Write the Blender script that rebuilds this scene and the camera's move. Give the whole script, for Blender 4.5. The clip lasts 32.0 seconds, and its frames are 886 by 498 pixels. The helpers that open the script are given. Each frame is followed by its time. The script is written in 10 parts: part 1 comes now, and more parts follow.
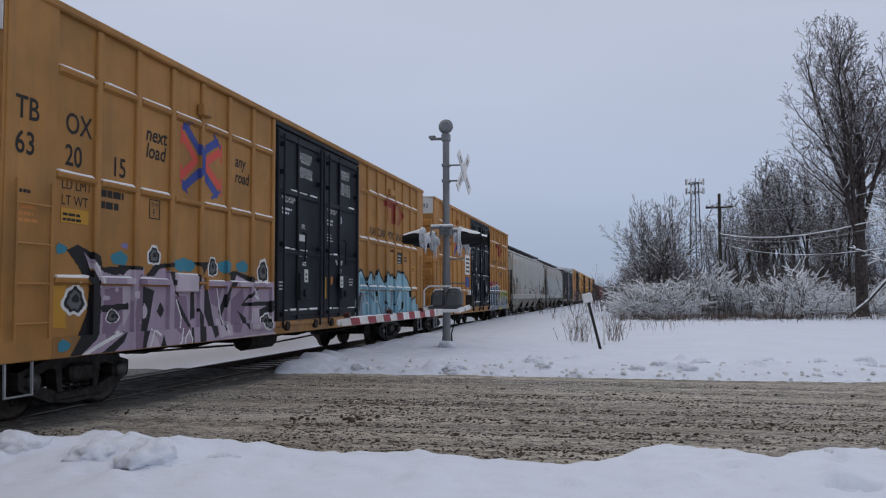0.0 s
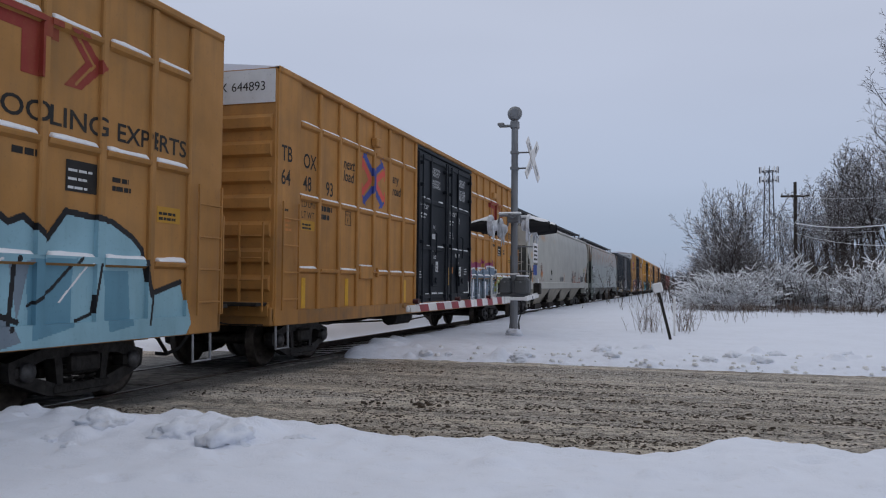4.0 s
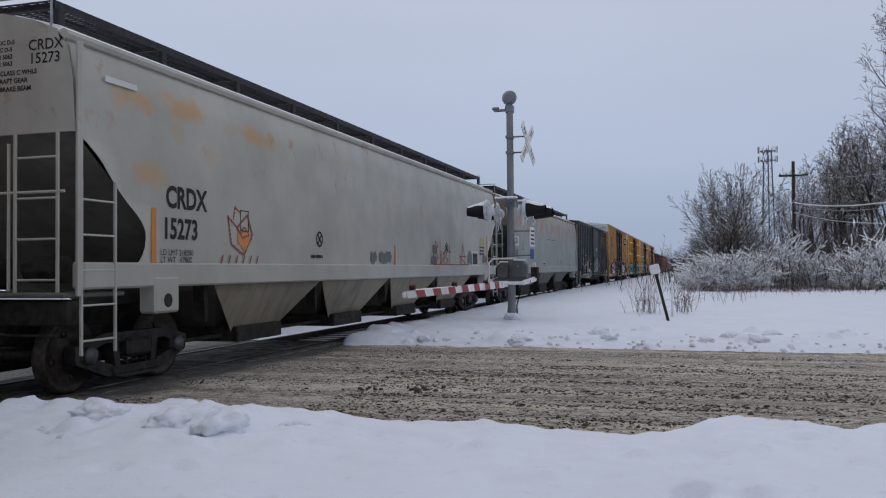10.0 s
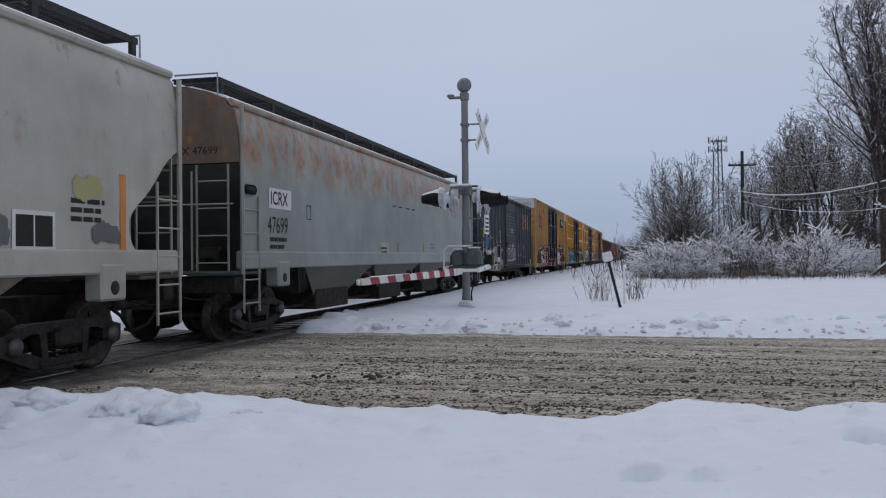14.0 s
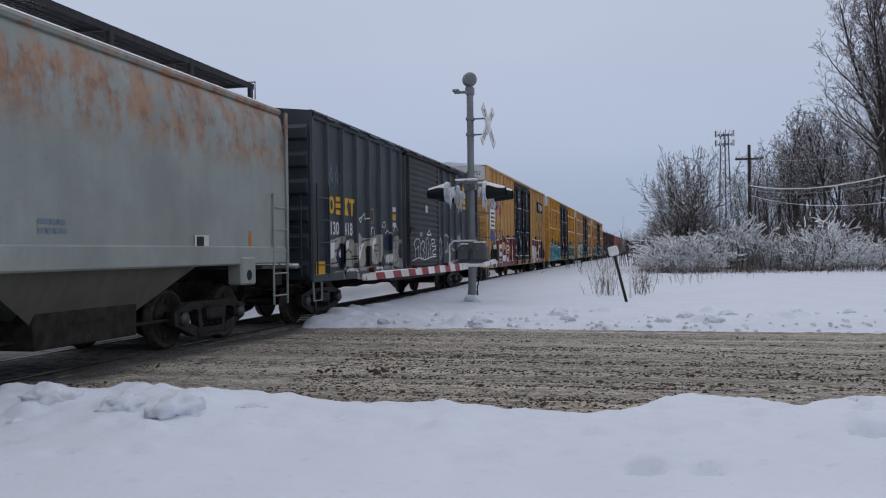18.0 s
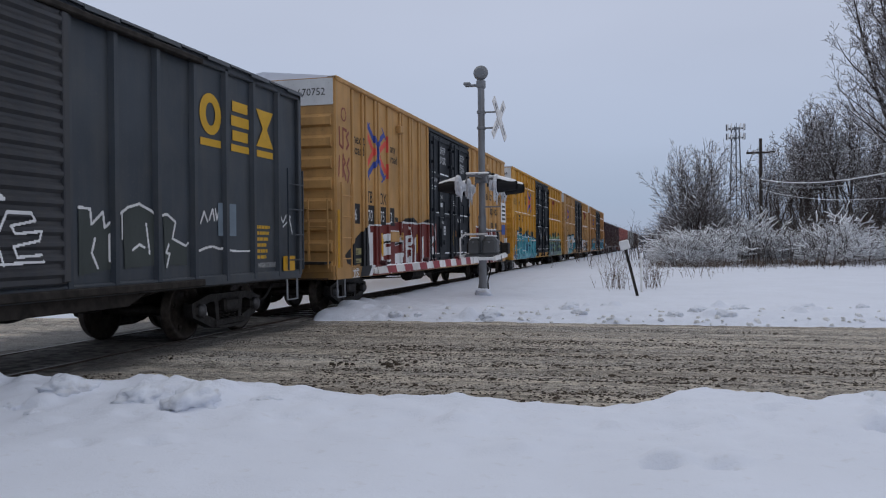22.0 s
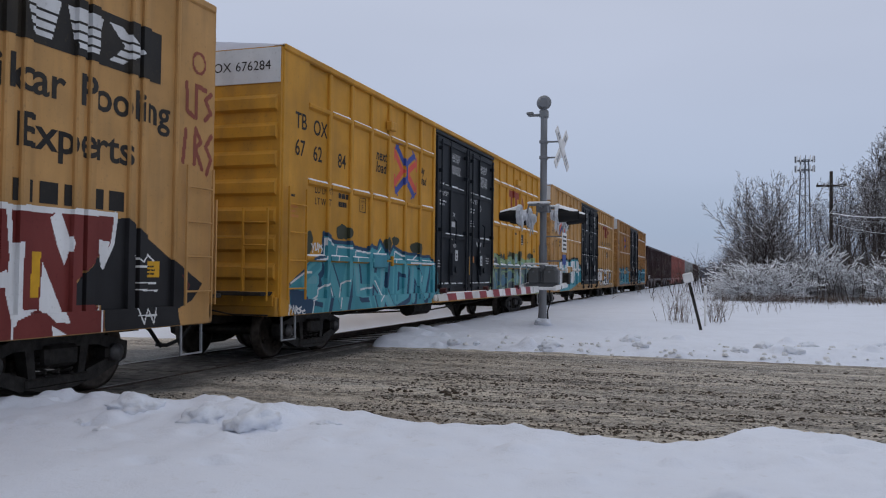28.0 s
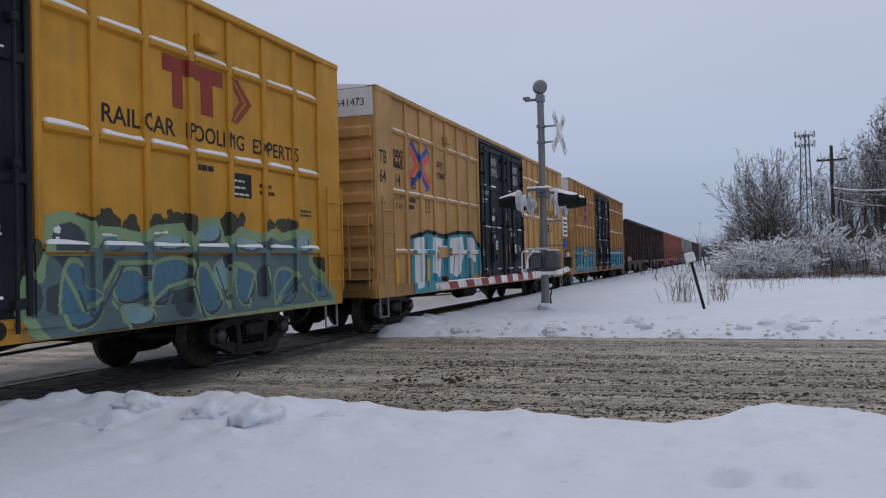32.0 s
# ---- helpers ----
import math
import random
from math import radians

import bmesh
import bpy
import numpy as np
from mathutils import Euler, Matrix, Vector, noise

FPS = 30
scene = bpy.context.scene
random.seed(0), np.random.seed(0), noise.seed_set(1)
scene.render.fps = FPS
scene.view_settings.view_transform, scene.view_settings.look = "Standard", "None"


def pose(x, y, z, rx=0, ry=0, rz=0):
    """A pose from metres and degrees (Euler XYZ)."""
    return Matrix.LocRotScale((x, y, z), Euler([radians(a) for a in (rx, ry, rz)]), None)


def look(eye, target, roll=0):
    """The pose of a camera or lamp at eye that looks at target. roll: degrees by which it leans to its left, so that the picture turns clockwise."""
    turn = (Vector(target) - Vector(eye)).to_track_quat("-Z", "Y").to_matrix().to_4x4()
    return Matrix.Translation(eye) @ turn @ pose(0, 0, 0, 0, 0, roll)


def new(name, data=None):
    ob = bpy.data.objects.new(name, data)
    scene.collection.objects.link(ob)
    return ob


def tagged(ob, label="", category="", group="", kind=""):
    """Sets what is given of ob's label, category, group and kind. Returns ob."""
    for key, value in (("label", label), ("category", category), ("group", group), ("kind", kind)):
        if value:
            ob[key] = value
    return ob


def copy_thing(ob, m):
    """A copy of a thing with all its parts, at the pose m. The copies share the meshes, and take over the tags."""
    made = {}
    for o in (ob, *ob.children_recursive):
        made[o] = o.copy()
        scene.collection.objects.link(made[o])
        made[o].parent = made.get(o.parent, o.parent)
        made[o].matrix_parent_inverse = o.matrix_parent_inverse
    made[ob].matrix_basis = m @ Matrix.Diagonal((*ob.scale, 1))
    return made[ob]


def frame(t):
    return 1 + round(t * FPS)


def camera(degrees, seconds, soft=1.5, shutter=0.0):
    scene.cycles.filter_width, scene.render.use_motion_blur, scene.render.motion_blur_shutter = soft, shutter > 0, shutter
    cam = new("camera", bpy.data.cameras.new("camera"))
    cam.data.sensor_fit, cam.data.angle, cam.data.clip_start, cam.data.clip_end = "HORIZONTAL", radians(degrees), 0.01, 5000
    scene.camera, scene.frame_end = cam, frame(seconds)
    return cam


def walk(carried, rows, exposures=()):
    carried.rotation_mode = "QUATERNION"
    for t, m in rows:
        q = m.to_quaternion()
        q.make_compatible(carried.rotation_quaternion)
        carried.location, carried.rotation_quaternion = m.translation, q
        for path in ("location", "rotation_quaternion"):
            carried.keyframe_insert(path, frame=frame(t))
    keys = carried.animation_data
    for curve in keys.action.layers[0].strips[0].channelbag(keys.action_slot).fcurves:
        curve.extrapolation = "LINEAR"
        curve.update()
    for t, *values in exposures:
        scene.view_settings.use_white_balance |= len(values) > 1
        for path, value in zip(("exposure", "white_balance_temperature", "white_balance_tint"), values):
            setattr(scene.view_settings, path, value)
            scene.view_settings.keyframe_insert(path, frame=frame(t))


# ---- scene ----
cam = camera(55.74, 32.0, soft=1.15)
PATH = [
    (0, pose(8.027, 0.015, 1.471, 93.212, 0.164, 12.192)),
    (0.5, pose(8.014, 0.004, 1.482, 93.051, -0.266, 11.432)),
    (1, pose(8.014, -0.004, 1.478, 93.026, -0.762, 12.238)),
    (1.5, pose(8.004, -0.005, 1.475, 92.925, -1.410, 13.159)),
    (2, pose(7.985, -0.006, 1.473, 92.855, -1.699, 13.745)),
    (2.5, pose(7.959, -0.016, 1.469, 92.634, -1.535, 14.308)),
    (4.5, pose(7.973, -0.008, 1.465, 92.259, -0.163, 17.219)),
    (5, pose(7.989, -0.008, 1.463, 92.100, 0.123, 17.555)),
    (5.5, pose(7.997, -0.005, 1.462, 91.914, 0.094, 17.696)),
    (6, pose(8.004, 0.000, 1.460, 91.737, 0.184, 17.748)),
    (6.5, pose(8.006, -0.003, 1.463, 91.585, 0.074, 17.683)),
    (7, pose(8.006, -0.006, 1.460, 91.507, 0.080, 17.609)),
    (7.5, pose(8.004, 0.000, 1.461, 91.426, 0.069, 17.477)),
    (8, pose(8.006, -0.005, 1.465, 91.430, 0.055, 17.448)),
    (8.5, pose(8.007, -0.007, 1.466, 91.452, 0.135, 17.376)),
    (9, pose(8.010, -0.002, 1.460, 91.467, 0.161, 17.318)),
    (9.5, pose(8.025, 0.002, 1.459, 91.383, 0.286, 17.093)),
    (10, pose(8.044, -0.003, 1.456, 91.399, 0.535, 16.655)),
    (10.5, pose(8.064, -0.009, 1.459, 91.376, 0.687, 16.059)),
    (11, pose(8.073, -0.007, 1.454, 91.303, 0.899, 15.467)),
    (11.5, pose(8.069, 0.002, 1.450, 91.155, 0.921, 14.998)),
    (12, pose(8.062, 0.003, 1.449, 91.075, 0.933, 14.658)),
    (12.5, pose(8.050, 0.014, 1.444, 90.924, 0.724, 14.185)),
    (13, pose(8.048, 0.022, 1.440, 90.841, 0.576, 13.888)),
    (13.5, pose(8.049, 0.024, 1.441, 90.677, 0.549, 13.658)),
    (14, pose(8.050, 0.016, 1.441, 90.552, 0.562, 13.592)),
    (14.5, pose(8.044, 0.016, 1.444, 90.454, 0.622, 13.665)),
    (16.5, pose(8.048, 0.005, 1.447, 90.448, 0.777, 14.615)),
    (17, pose(8.058, 0.015, 1.444, 90.414, 0.784, 14.628)),
    (17.5, pose(8.060, 0.021, 1.439, 90.282, 0.683, 14.500)),
    (18, pose(8.065, 0.026, 1.436, 90.213, 0.701, 14.029)),
    (18.5, pose(8.068, 0.029, 1.438, 90.106, 0.660, 13.334)),
    (19, pose(8.066, 0.028, 1.439, 90.018, 0.462, 12.754)),
    (19.5, pose(8.060, 0.019, 1.434, 89.963, 0.187, 12.499)),
    (20, pose(8.056, 0.011, 1.437, 89.946, 0.057, 12.689)),
    (20.5, pose(8.049, 0.014, 1.435, 89.879, 0.056, 13.094)),
    (21, pose(8.052, 0.015, 1.434, 89.856, 0.235, 13.645)),
    (21.5, pose(8.043, 0.010, 1.436, 89.800, 0.346, 14.059)),
    (22, pose(8.029, 0.009, 1.438, 89.768, 0.561, 14.659)),
    (22.5, pose(8.027, 0.010, 1.441, 89.725, 0.590, 15.361)),
    (23, pose(8.026, 0.006, 1.438, 89.693, 0.594, 16.133)),
    (23.5, pose(8.025, 0.002, 1.441, 89.650, 0.595, 16.881)),
    (24, pose(8.019, -0.001, 1.440, 89.741, 0.422, 17.448)),
    (24.5, pose(8.020, -0.004, 1.442, 90.083, 0.159, 17.780)),
    (25, pose(8.021, -0.019, 1.444, 90.607, -0.240, 17.960)),
    (25.5, pose(8.016, -0.025, 1.448, 90.987, -0.469, 18.207)),
    (27.5, pose(8.016, -0.019, 1.452, 91.654, -0.763, 18.837)),
    (28, pose(8.017, -0.016, 1.446, 91.670, -0.668, 18.703)),
    (28.5, pose(8.017, -0.011, 1.443, 91.711, -0.518, 18.522)),
    (29, pose(8.015, -0.008, 1.445, 91.695, -0.555, 18.371)),
    (29.5, pose(8.020, -0.004, 1.453, 91.742, -0.480, 18.237)),
    (30, pose(8.020, -0.004, 1.450, 91.824, -0.304, 18.191)),
    (30.5, pose(8.018, -0.006, 1.446, 91.792, -0.286, 18.357)),
    (31, pose(8.026, -0.006, 1.442, 91.709, -0.277, 18.636)),
    (31.5, pose(8.036, -0.008, 1.440, 91.613, 0.130, 18.781)),
    (32, pose(8.053, -0.004, 1.445, 90.878, 1.388, 18.921)),
]
walk(cam, PATH)

# ---------------------------------------------------------------- light
world = bpy.data.worlds.new("overcast")
scene.world = world
world.use_nodes = True
wn, wl = world.node_tree.nodes, world.node_tree.links
wn.clear()
w_out = wn.new("ShaderNodeOutputWorld")
w_bg = wn.new("ShaderNodeBackground")
w_sky = wn.new("ShaderNodeTexSky")
w_sky.sky_type, w_sky.sun_disc = "NISHITA", False
w_sky.sun_elevation, w_sky.sun_rotation = radians(24), radians(110)
w_sky.air_density, w_sky.dust_density = 1.0, 2.0
w_skys = wn.new("ShaderNodeVectorMath")
w_skys.operation = "SCALE"
w_skys.inputs["Scale"].default_value = 0.010
w_co = wn.new("ShaderNodeTexCoord")
w_sep = wn.new("ShaderNodeSeparateXYZ")
w_ramp = wn.new("ShaderNodeValToRGB")
cr = w_ramp.color_ramp
cr.elements[0].position, cr.elements[0].color = 0.0, (0.394, 0.461, 0.610, 1)
cr.elements[1].position, cr.elements[1].color = 1.0, (0.641, 0.657, 0.700, 1)
for pos_, col_ in ((0.05, (0.389, 0.476, 0.645, 1)), (0.12, (0.457, 0.532, 0.700, 1)), (0.24, (0.525, 0.582, 0.735, 1)), (0.42, (0.593, 0.637, 0.765, 1))):
    e_ = cr.elements.new(pos_)
    e_.color = col_
w_noise = wn.new("ShaderNodeTexNoise")
w_noise.inputs["Scale"].default_value, w_noise.inputs["Detail"].default_value = 1.6, 3
w_map = wn.new("ShaderNodeMapping")
w_map.inputs["Scale"].default_value = (1, 1, 3.5)
w_mr = wn.new("ShaderNodeMapRange")
w_mr.inputs["From Min"].default_value, w_mr.inputs["From Max"].default_value = 0.3, 0.7
w_mr.inputs["To Min"].default_value, w_mr.inputs["To Max"].default_value = 0.955, 1.045
w_mul = wn.new("ShaderNodeVectorMath")
w_mul.operation = "SCALE"
w_add = wn.new("ShaderNodeVectorMath")
w_add.operation = "ADD"
wl.new(w_co.outputs["Generated"], w_sep.inputs[0])
wl.new(w_sep.outputs["Z"], w_ramp.inputs[0])
wl.new(w_co.outputs["Generated"], w_map.inputs[0])
wl.new(w_map.outputs[0], w_noise.inputs["Vector"])
wl.new(w_noise.outputs["Fac"], w_mr.inputs["Value"])
wl.new(w_ramp.outputs[0], w_mul.inputs[0])
wl.new(w_mr.outputs[0], w_mul.inputs["Scale"])
wl.new(w_sky.outputs[0], w_skys.inputs[0])
wl.new(w_mul.outputs[0], w_add.inputs[0])
wl.new(w_skys.outputs[0], w_add.inputs[1])
wl.new(w_add.outputs[0], w_bg.inputs["Color"])
w_bg.inputs["Strength"].default_value = 0.86
wl.new(w_bg.outputs[0], w_out.inputs[0])

sun = new("sun", bpy.data.lights.new("sun", "SUN"))
sun.data.energy, sun.data.angle, sun.data.color = 0.5, radians(60), (1.0, 0.97, 0.93)
sun.matrix_basis = look((-14, 10, 22), (0, 0, 0))
scene.view_settings.exposure = 0.0


# ---------------------------------------------------------------- materials
def mat_nodes(name):
    m = bpy.data.materials.new(name)
    m.use_nodes = True
    return m, m.node_tree.nodes, m.node_tree.links, m.node_tree.nodes["Principled BSDF"]


def mix_rgb(n, l, fac, a, b):
    x = n.new("ShaderNodeMix")
    x.data_type = "RGBA"
    for sock, v in ((x.inputs[0], fac), (x.inputs[6], a), (x.inputs[7], b)):
        if isinstance(v, (int, float)):
            sock.default_value = v
        elif isinstance(v, tuple):
            sock.default_value = (*v[:3], 1)
        else:
            l.new(v, sock)
    return x.outputs[2]


def noise_fac(n, l, scale, detail=4, lo=0.35, hi=0.65, stretch=(1, 1, 1), co=None, rough=0.55):
    if co is None:
        co = n.new("ShaderNodeTexCoord").outputs["Object"]
    mp = n.new("ShaderNodeMapping")
    mp.inputs["Scale"].default_value = stretch
    l.new(co, mp.inputs[0])
    t = n.new("ShaderNodeTexNoise")
    t.inputs["Scale"].default_value, t.inputs["Detail"].default_value, t.inputs["Roughness"].default_value = scale, detail, rough
    l.new(mp.outputs[0], t.inputs["Vector"])
    r = n.new("ShaderNodeMapRange")
    r.inputs["From Min"].default_value, r.inputs["From Max"].default_value = lo, hi
    l.new(t.outputs["Fac"], r.inputs["Value"])
    return r.outputs[0]


def scaled(n, l, v, k):
    x = n.new("ShaderNodeMath")
    x.operation = "MULTIPLY"
    x.inputs[1].default_value = k
    l.new(v, x.inputs[0])
    return x.outputs[0]


def bump(n, l, bsdf, height, strength, dist=0.02):
    b = n.new("ShaderNodeBump")
    b.inputs["Strength"].default_value, b.inputs["Distance"].default_value = strength, dist
    l.new(height, b.inputs["Height"])
    l.new(b.outputs[0], bsdf.inputs["Normal"])


def paint(name, col, dirt=(0.10, 0.075, 0.05), dirt_amount=0.45, streak=0.35, rust=0.0, rough=0.55, fade=0.12, metal=0.0, rust_z=None, gloss=0.2, stain=None):
    """Weathered paint on steel: faded patches, fine streaks downwards, road dirt, and rust where rust > 0."""
    m, n, l, b = mat_nodes(name)
    co = n.new("ShaderNodeTexCoord").outputs["Object"]
    light = tuple(min(1, c * (1 + fade) + fade * 0.08) for c in col)
    dark = tuple(c * (1 - fade) for c in col)
    c = mix_rgb(n, l, noise_fac(n, l, 0.9, 3, co=co), dark, light)
    c = mix_rgb(n, l, scaled(n, l, noise_fac(n, l, 3.0, 5, 0.45, 0.8, (1, 2.2, 0.16), co), streak), c, dirt)
    c = mix_rgb(n, l, scaled(n, l, noise_fac(n, l, 1.3, 6, 0.48, 0.78, co=co), dirt_amount), c, dirt)
    c = mix_rgb(n, l, scaled(n, l, noise_fac(n, l, 26, 3, 0.6, 0.75, co=co), 0.35), c, dirt)
    if rust > 0:
        f = noise_fac(n, l, 2.0, 7, 0.60 - 0.13 * rust, 0.70 - 0.10 * rust, (1, 1.3, 0.8), co, 0.70)
        if rust_z:
            sp = n.new("ShaderNodeSeparateXYZ")
            l.new(co, sp.inputs[0])
            g = n.new("ShaderNodeMapRange")
            g.inputs["From Min"].default_value, g.inputs["From Max"].default_value = rust_z
            l.new(sp.outputs["Z"], g.inputs["Value"])
            mu = n.new("ShaderNodeMath")
            mu.operation = "MULTIPLY"
            l.new(f, mu.inputs[0])
            l.new(g.outputs[0], mu.inputs[1])
            f = mu.outputs[0]
        rc = mix_rgb(n, l, noise_fac(n, l, 5, 5, co=co), (0.19, 0.072, 0.032), (0.36, 0.185, 0.085))
        c = mix_rgb(n, l, scaled(n, l, f, 0.85), c, rc)
    if stain:
        f = noise_fac(n, l, 0.95, 5, 0.55, 0.64, (1, 0.9, 1.5), co, 0.6)
        if len(stain) > 5:
            f = None
            ragged = scaled(n, l, noise_fac(n, l, 2.6, 5, 0.2, 0.8, (1, 0.8, 1.0), co, 0.6), 1.1)
            for yb, zb, ry_, rz_, k_ in stain[5]:
                mp_ = n.new("ShaderNodeMapping")
                mp_.vector_type = "TEXTURE"
                mp_.inputs["Location"].default_value, mp_.inputs["Scale"].default_value = (1.6, yb, zb), (4.0, ry_, rz_)
                l.new(co, mp_.inputs[0])
                ln = n.new("ShaderNodeVectorMath")
                ln.operation = "LENGTH"
                l.new(mp_.outputs[0], ln.inputs[0])
                ad = n.new("ShaderNodeMath")
                l.new(ln.outputs["Value"], ad.inputs[0])
                l.new(ragged, ad.inputs[1])
                fall = n.new("ShaderNodeMapRange")
                fall.inputs["From Min"].default_value, fall.inputs["From Max"].default_value, fall.inputs["To Min"].default_value, fall.inputs["To Max"].default_value = 1.35, 0.75, 0.0, k_
                l.new(ad.outputs[0], fall.inputs["Value"])
                if f is None:
                    f = fall.outputs[0]
                else:
                    mxm = n.new("ShaderNodeMath")
                    mxm.operation = "MAXIMUM"
                    l.new(f, mxm.inputs[0])
                    l.new(fall.outputs[0], mxm.inputs[1])
                    f = mxm.outputs[0]
        sp = n.new("ShaderNodeSeparateXYZ")
        l.new(co, sp.inputs[0])
        g = n.new("ShaderNodeMapRange")
        g.inputs["From Min"].default_value, g.inputs["From Max"].default_value = stain[1:3]
        l.new(sp.outputs["Z"], g.inputs["Value"])
        mu = n.new("ShaderNodeMath")
        mu.operation = "MULTIPLY"
        l.new(f, mu.inputs[0])
        l.new(g.outputs[0], mu.inputs[1])
        f = mu.outputs[0]
        if stain[4]:
            e = n.new("ShaderNodeMapRange")
            e.inputs["From Min"].default_value, e.inputs["From Max"].default_value = stain[4], stain[4] * 0.4
            l.new(sp.outputs["Y"], e.inputs["Value"])
            mv = n.new("ShaderNodeMath")
            mv.operation = "MULTIPLY"
            l.new(f, mv.inputs[0])
            l.new(e.outputs[0], mv.inputs[1])
            f = mv.outputs[0]
            veil = scaled(n, l, e.outputs[0], 0.2)
            c = mix_rgb(n, l, veil, c, tuple(min(1.0, x_ * k_) for x_, k_ in zip(col, (1.32, 1.28, 1.18))))
        c = mix_rgb(n, l, scaled(n, l, f, stain[3]), c, stain[0])
    l.new(c, b.inputs["Base Color"])
    b.inputs["Roughness"].default_value, b.inputs["Metallic"].default_value = rough, metal
    b.inputs["Specular IOR Level"].default_value = gloss
    bump(n, l, b, noise_fac(n, l, 2.2, 4, 0.2, 0.8, co=co), 0.25, 0.012)
    return m


def plain(name, col, rough=0.6, metal=0.0, var=0.15, scale=8.0, relief=0.15):
    m, n, l, b = mat_nodes(name)
    co = n.new("ShaderNodeTexCoord").outputs["Object"]
    c = mix_rgb(n, l, noise_fac(n, l, scale, 5, co=co), tuple(x * (1 - var) for x in col), tuple(min(1, x * (1 + var)) for x in col))
    c = mix_rgb(n, l, scaled(n, l, noise_fac(n, l, scale * 0.2, 3, 0.45, 0.7, co=co), 0.3), c, tuple(x * 0.6 for x in col))
    l.new(c, b.inputs["Base Color"])
    b.inputs["Roughness"].default_value, b.inputs["Metallic"].default_value = rough, metal
    b.inputs["Specular IOR Level"].default_value = 0.2
    bump(n, l, b, noise_fac(n, l, scale * 2, 4, 0.2, 0.8, co=co), relief, 0.01)
    return m


def snow_mat(name, dirty=0.0, tint=(0.715, 0.755, 0.845)):
    m, n, l, b = mat_nodes(name)
    co = n.new("ShaderNodeTexCoord").outputs["Object"]
    c = mix_rgb(n, l, noise_fac(n, l, 0.7, 4, co=co), tuple(x * 0.955 for x in tint), tint)
    c = mix_rgb(n, l, scaled(n, l, noise_fac(n, l, 9, 6, 0.60, 0.78, co=co), 0.25 + 0.6 * dirty), c, (0.42, 0.40, 0.37))
    if dirty:
        c = mix_rgb(n, l, scaled(n, l, noise_fac(n, l, 2.4, 6, 0.5, 0.75, co=co), dirty), c, (0.36, 0.33, 0.29))
    l.new(c, b.inputs["Base Color"])
    b.inputs["Roughness"].default_value = 0.7
    b.inputs["Specular IOR Level"].default_value = 0.25
    h = n.new("ShaderNodeMath")
    h.operation = "ADD"
    l.new(noise_fac(n, l, 55, 4, 0.2, 0.8, co=co), h.inputs[0])
    l.new(scaled(n, l, noise_fac(n, l, 9, 4, 0.2, 0.8, co=co), 1.5), h.inputs[1])
    bump(n, l, b, h.outputs[0], 0.3, 0.012)
    return m


M_snow = snow_mat("snow")
M_snowcap = snow_mat("ledge_snow", 0.0, (0.86, 0.875, 0.90))
M_snowdirty = snow_mat("ploughed_snow", 0.55, (0.72, 0.73, 0.75))


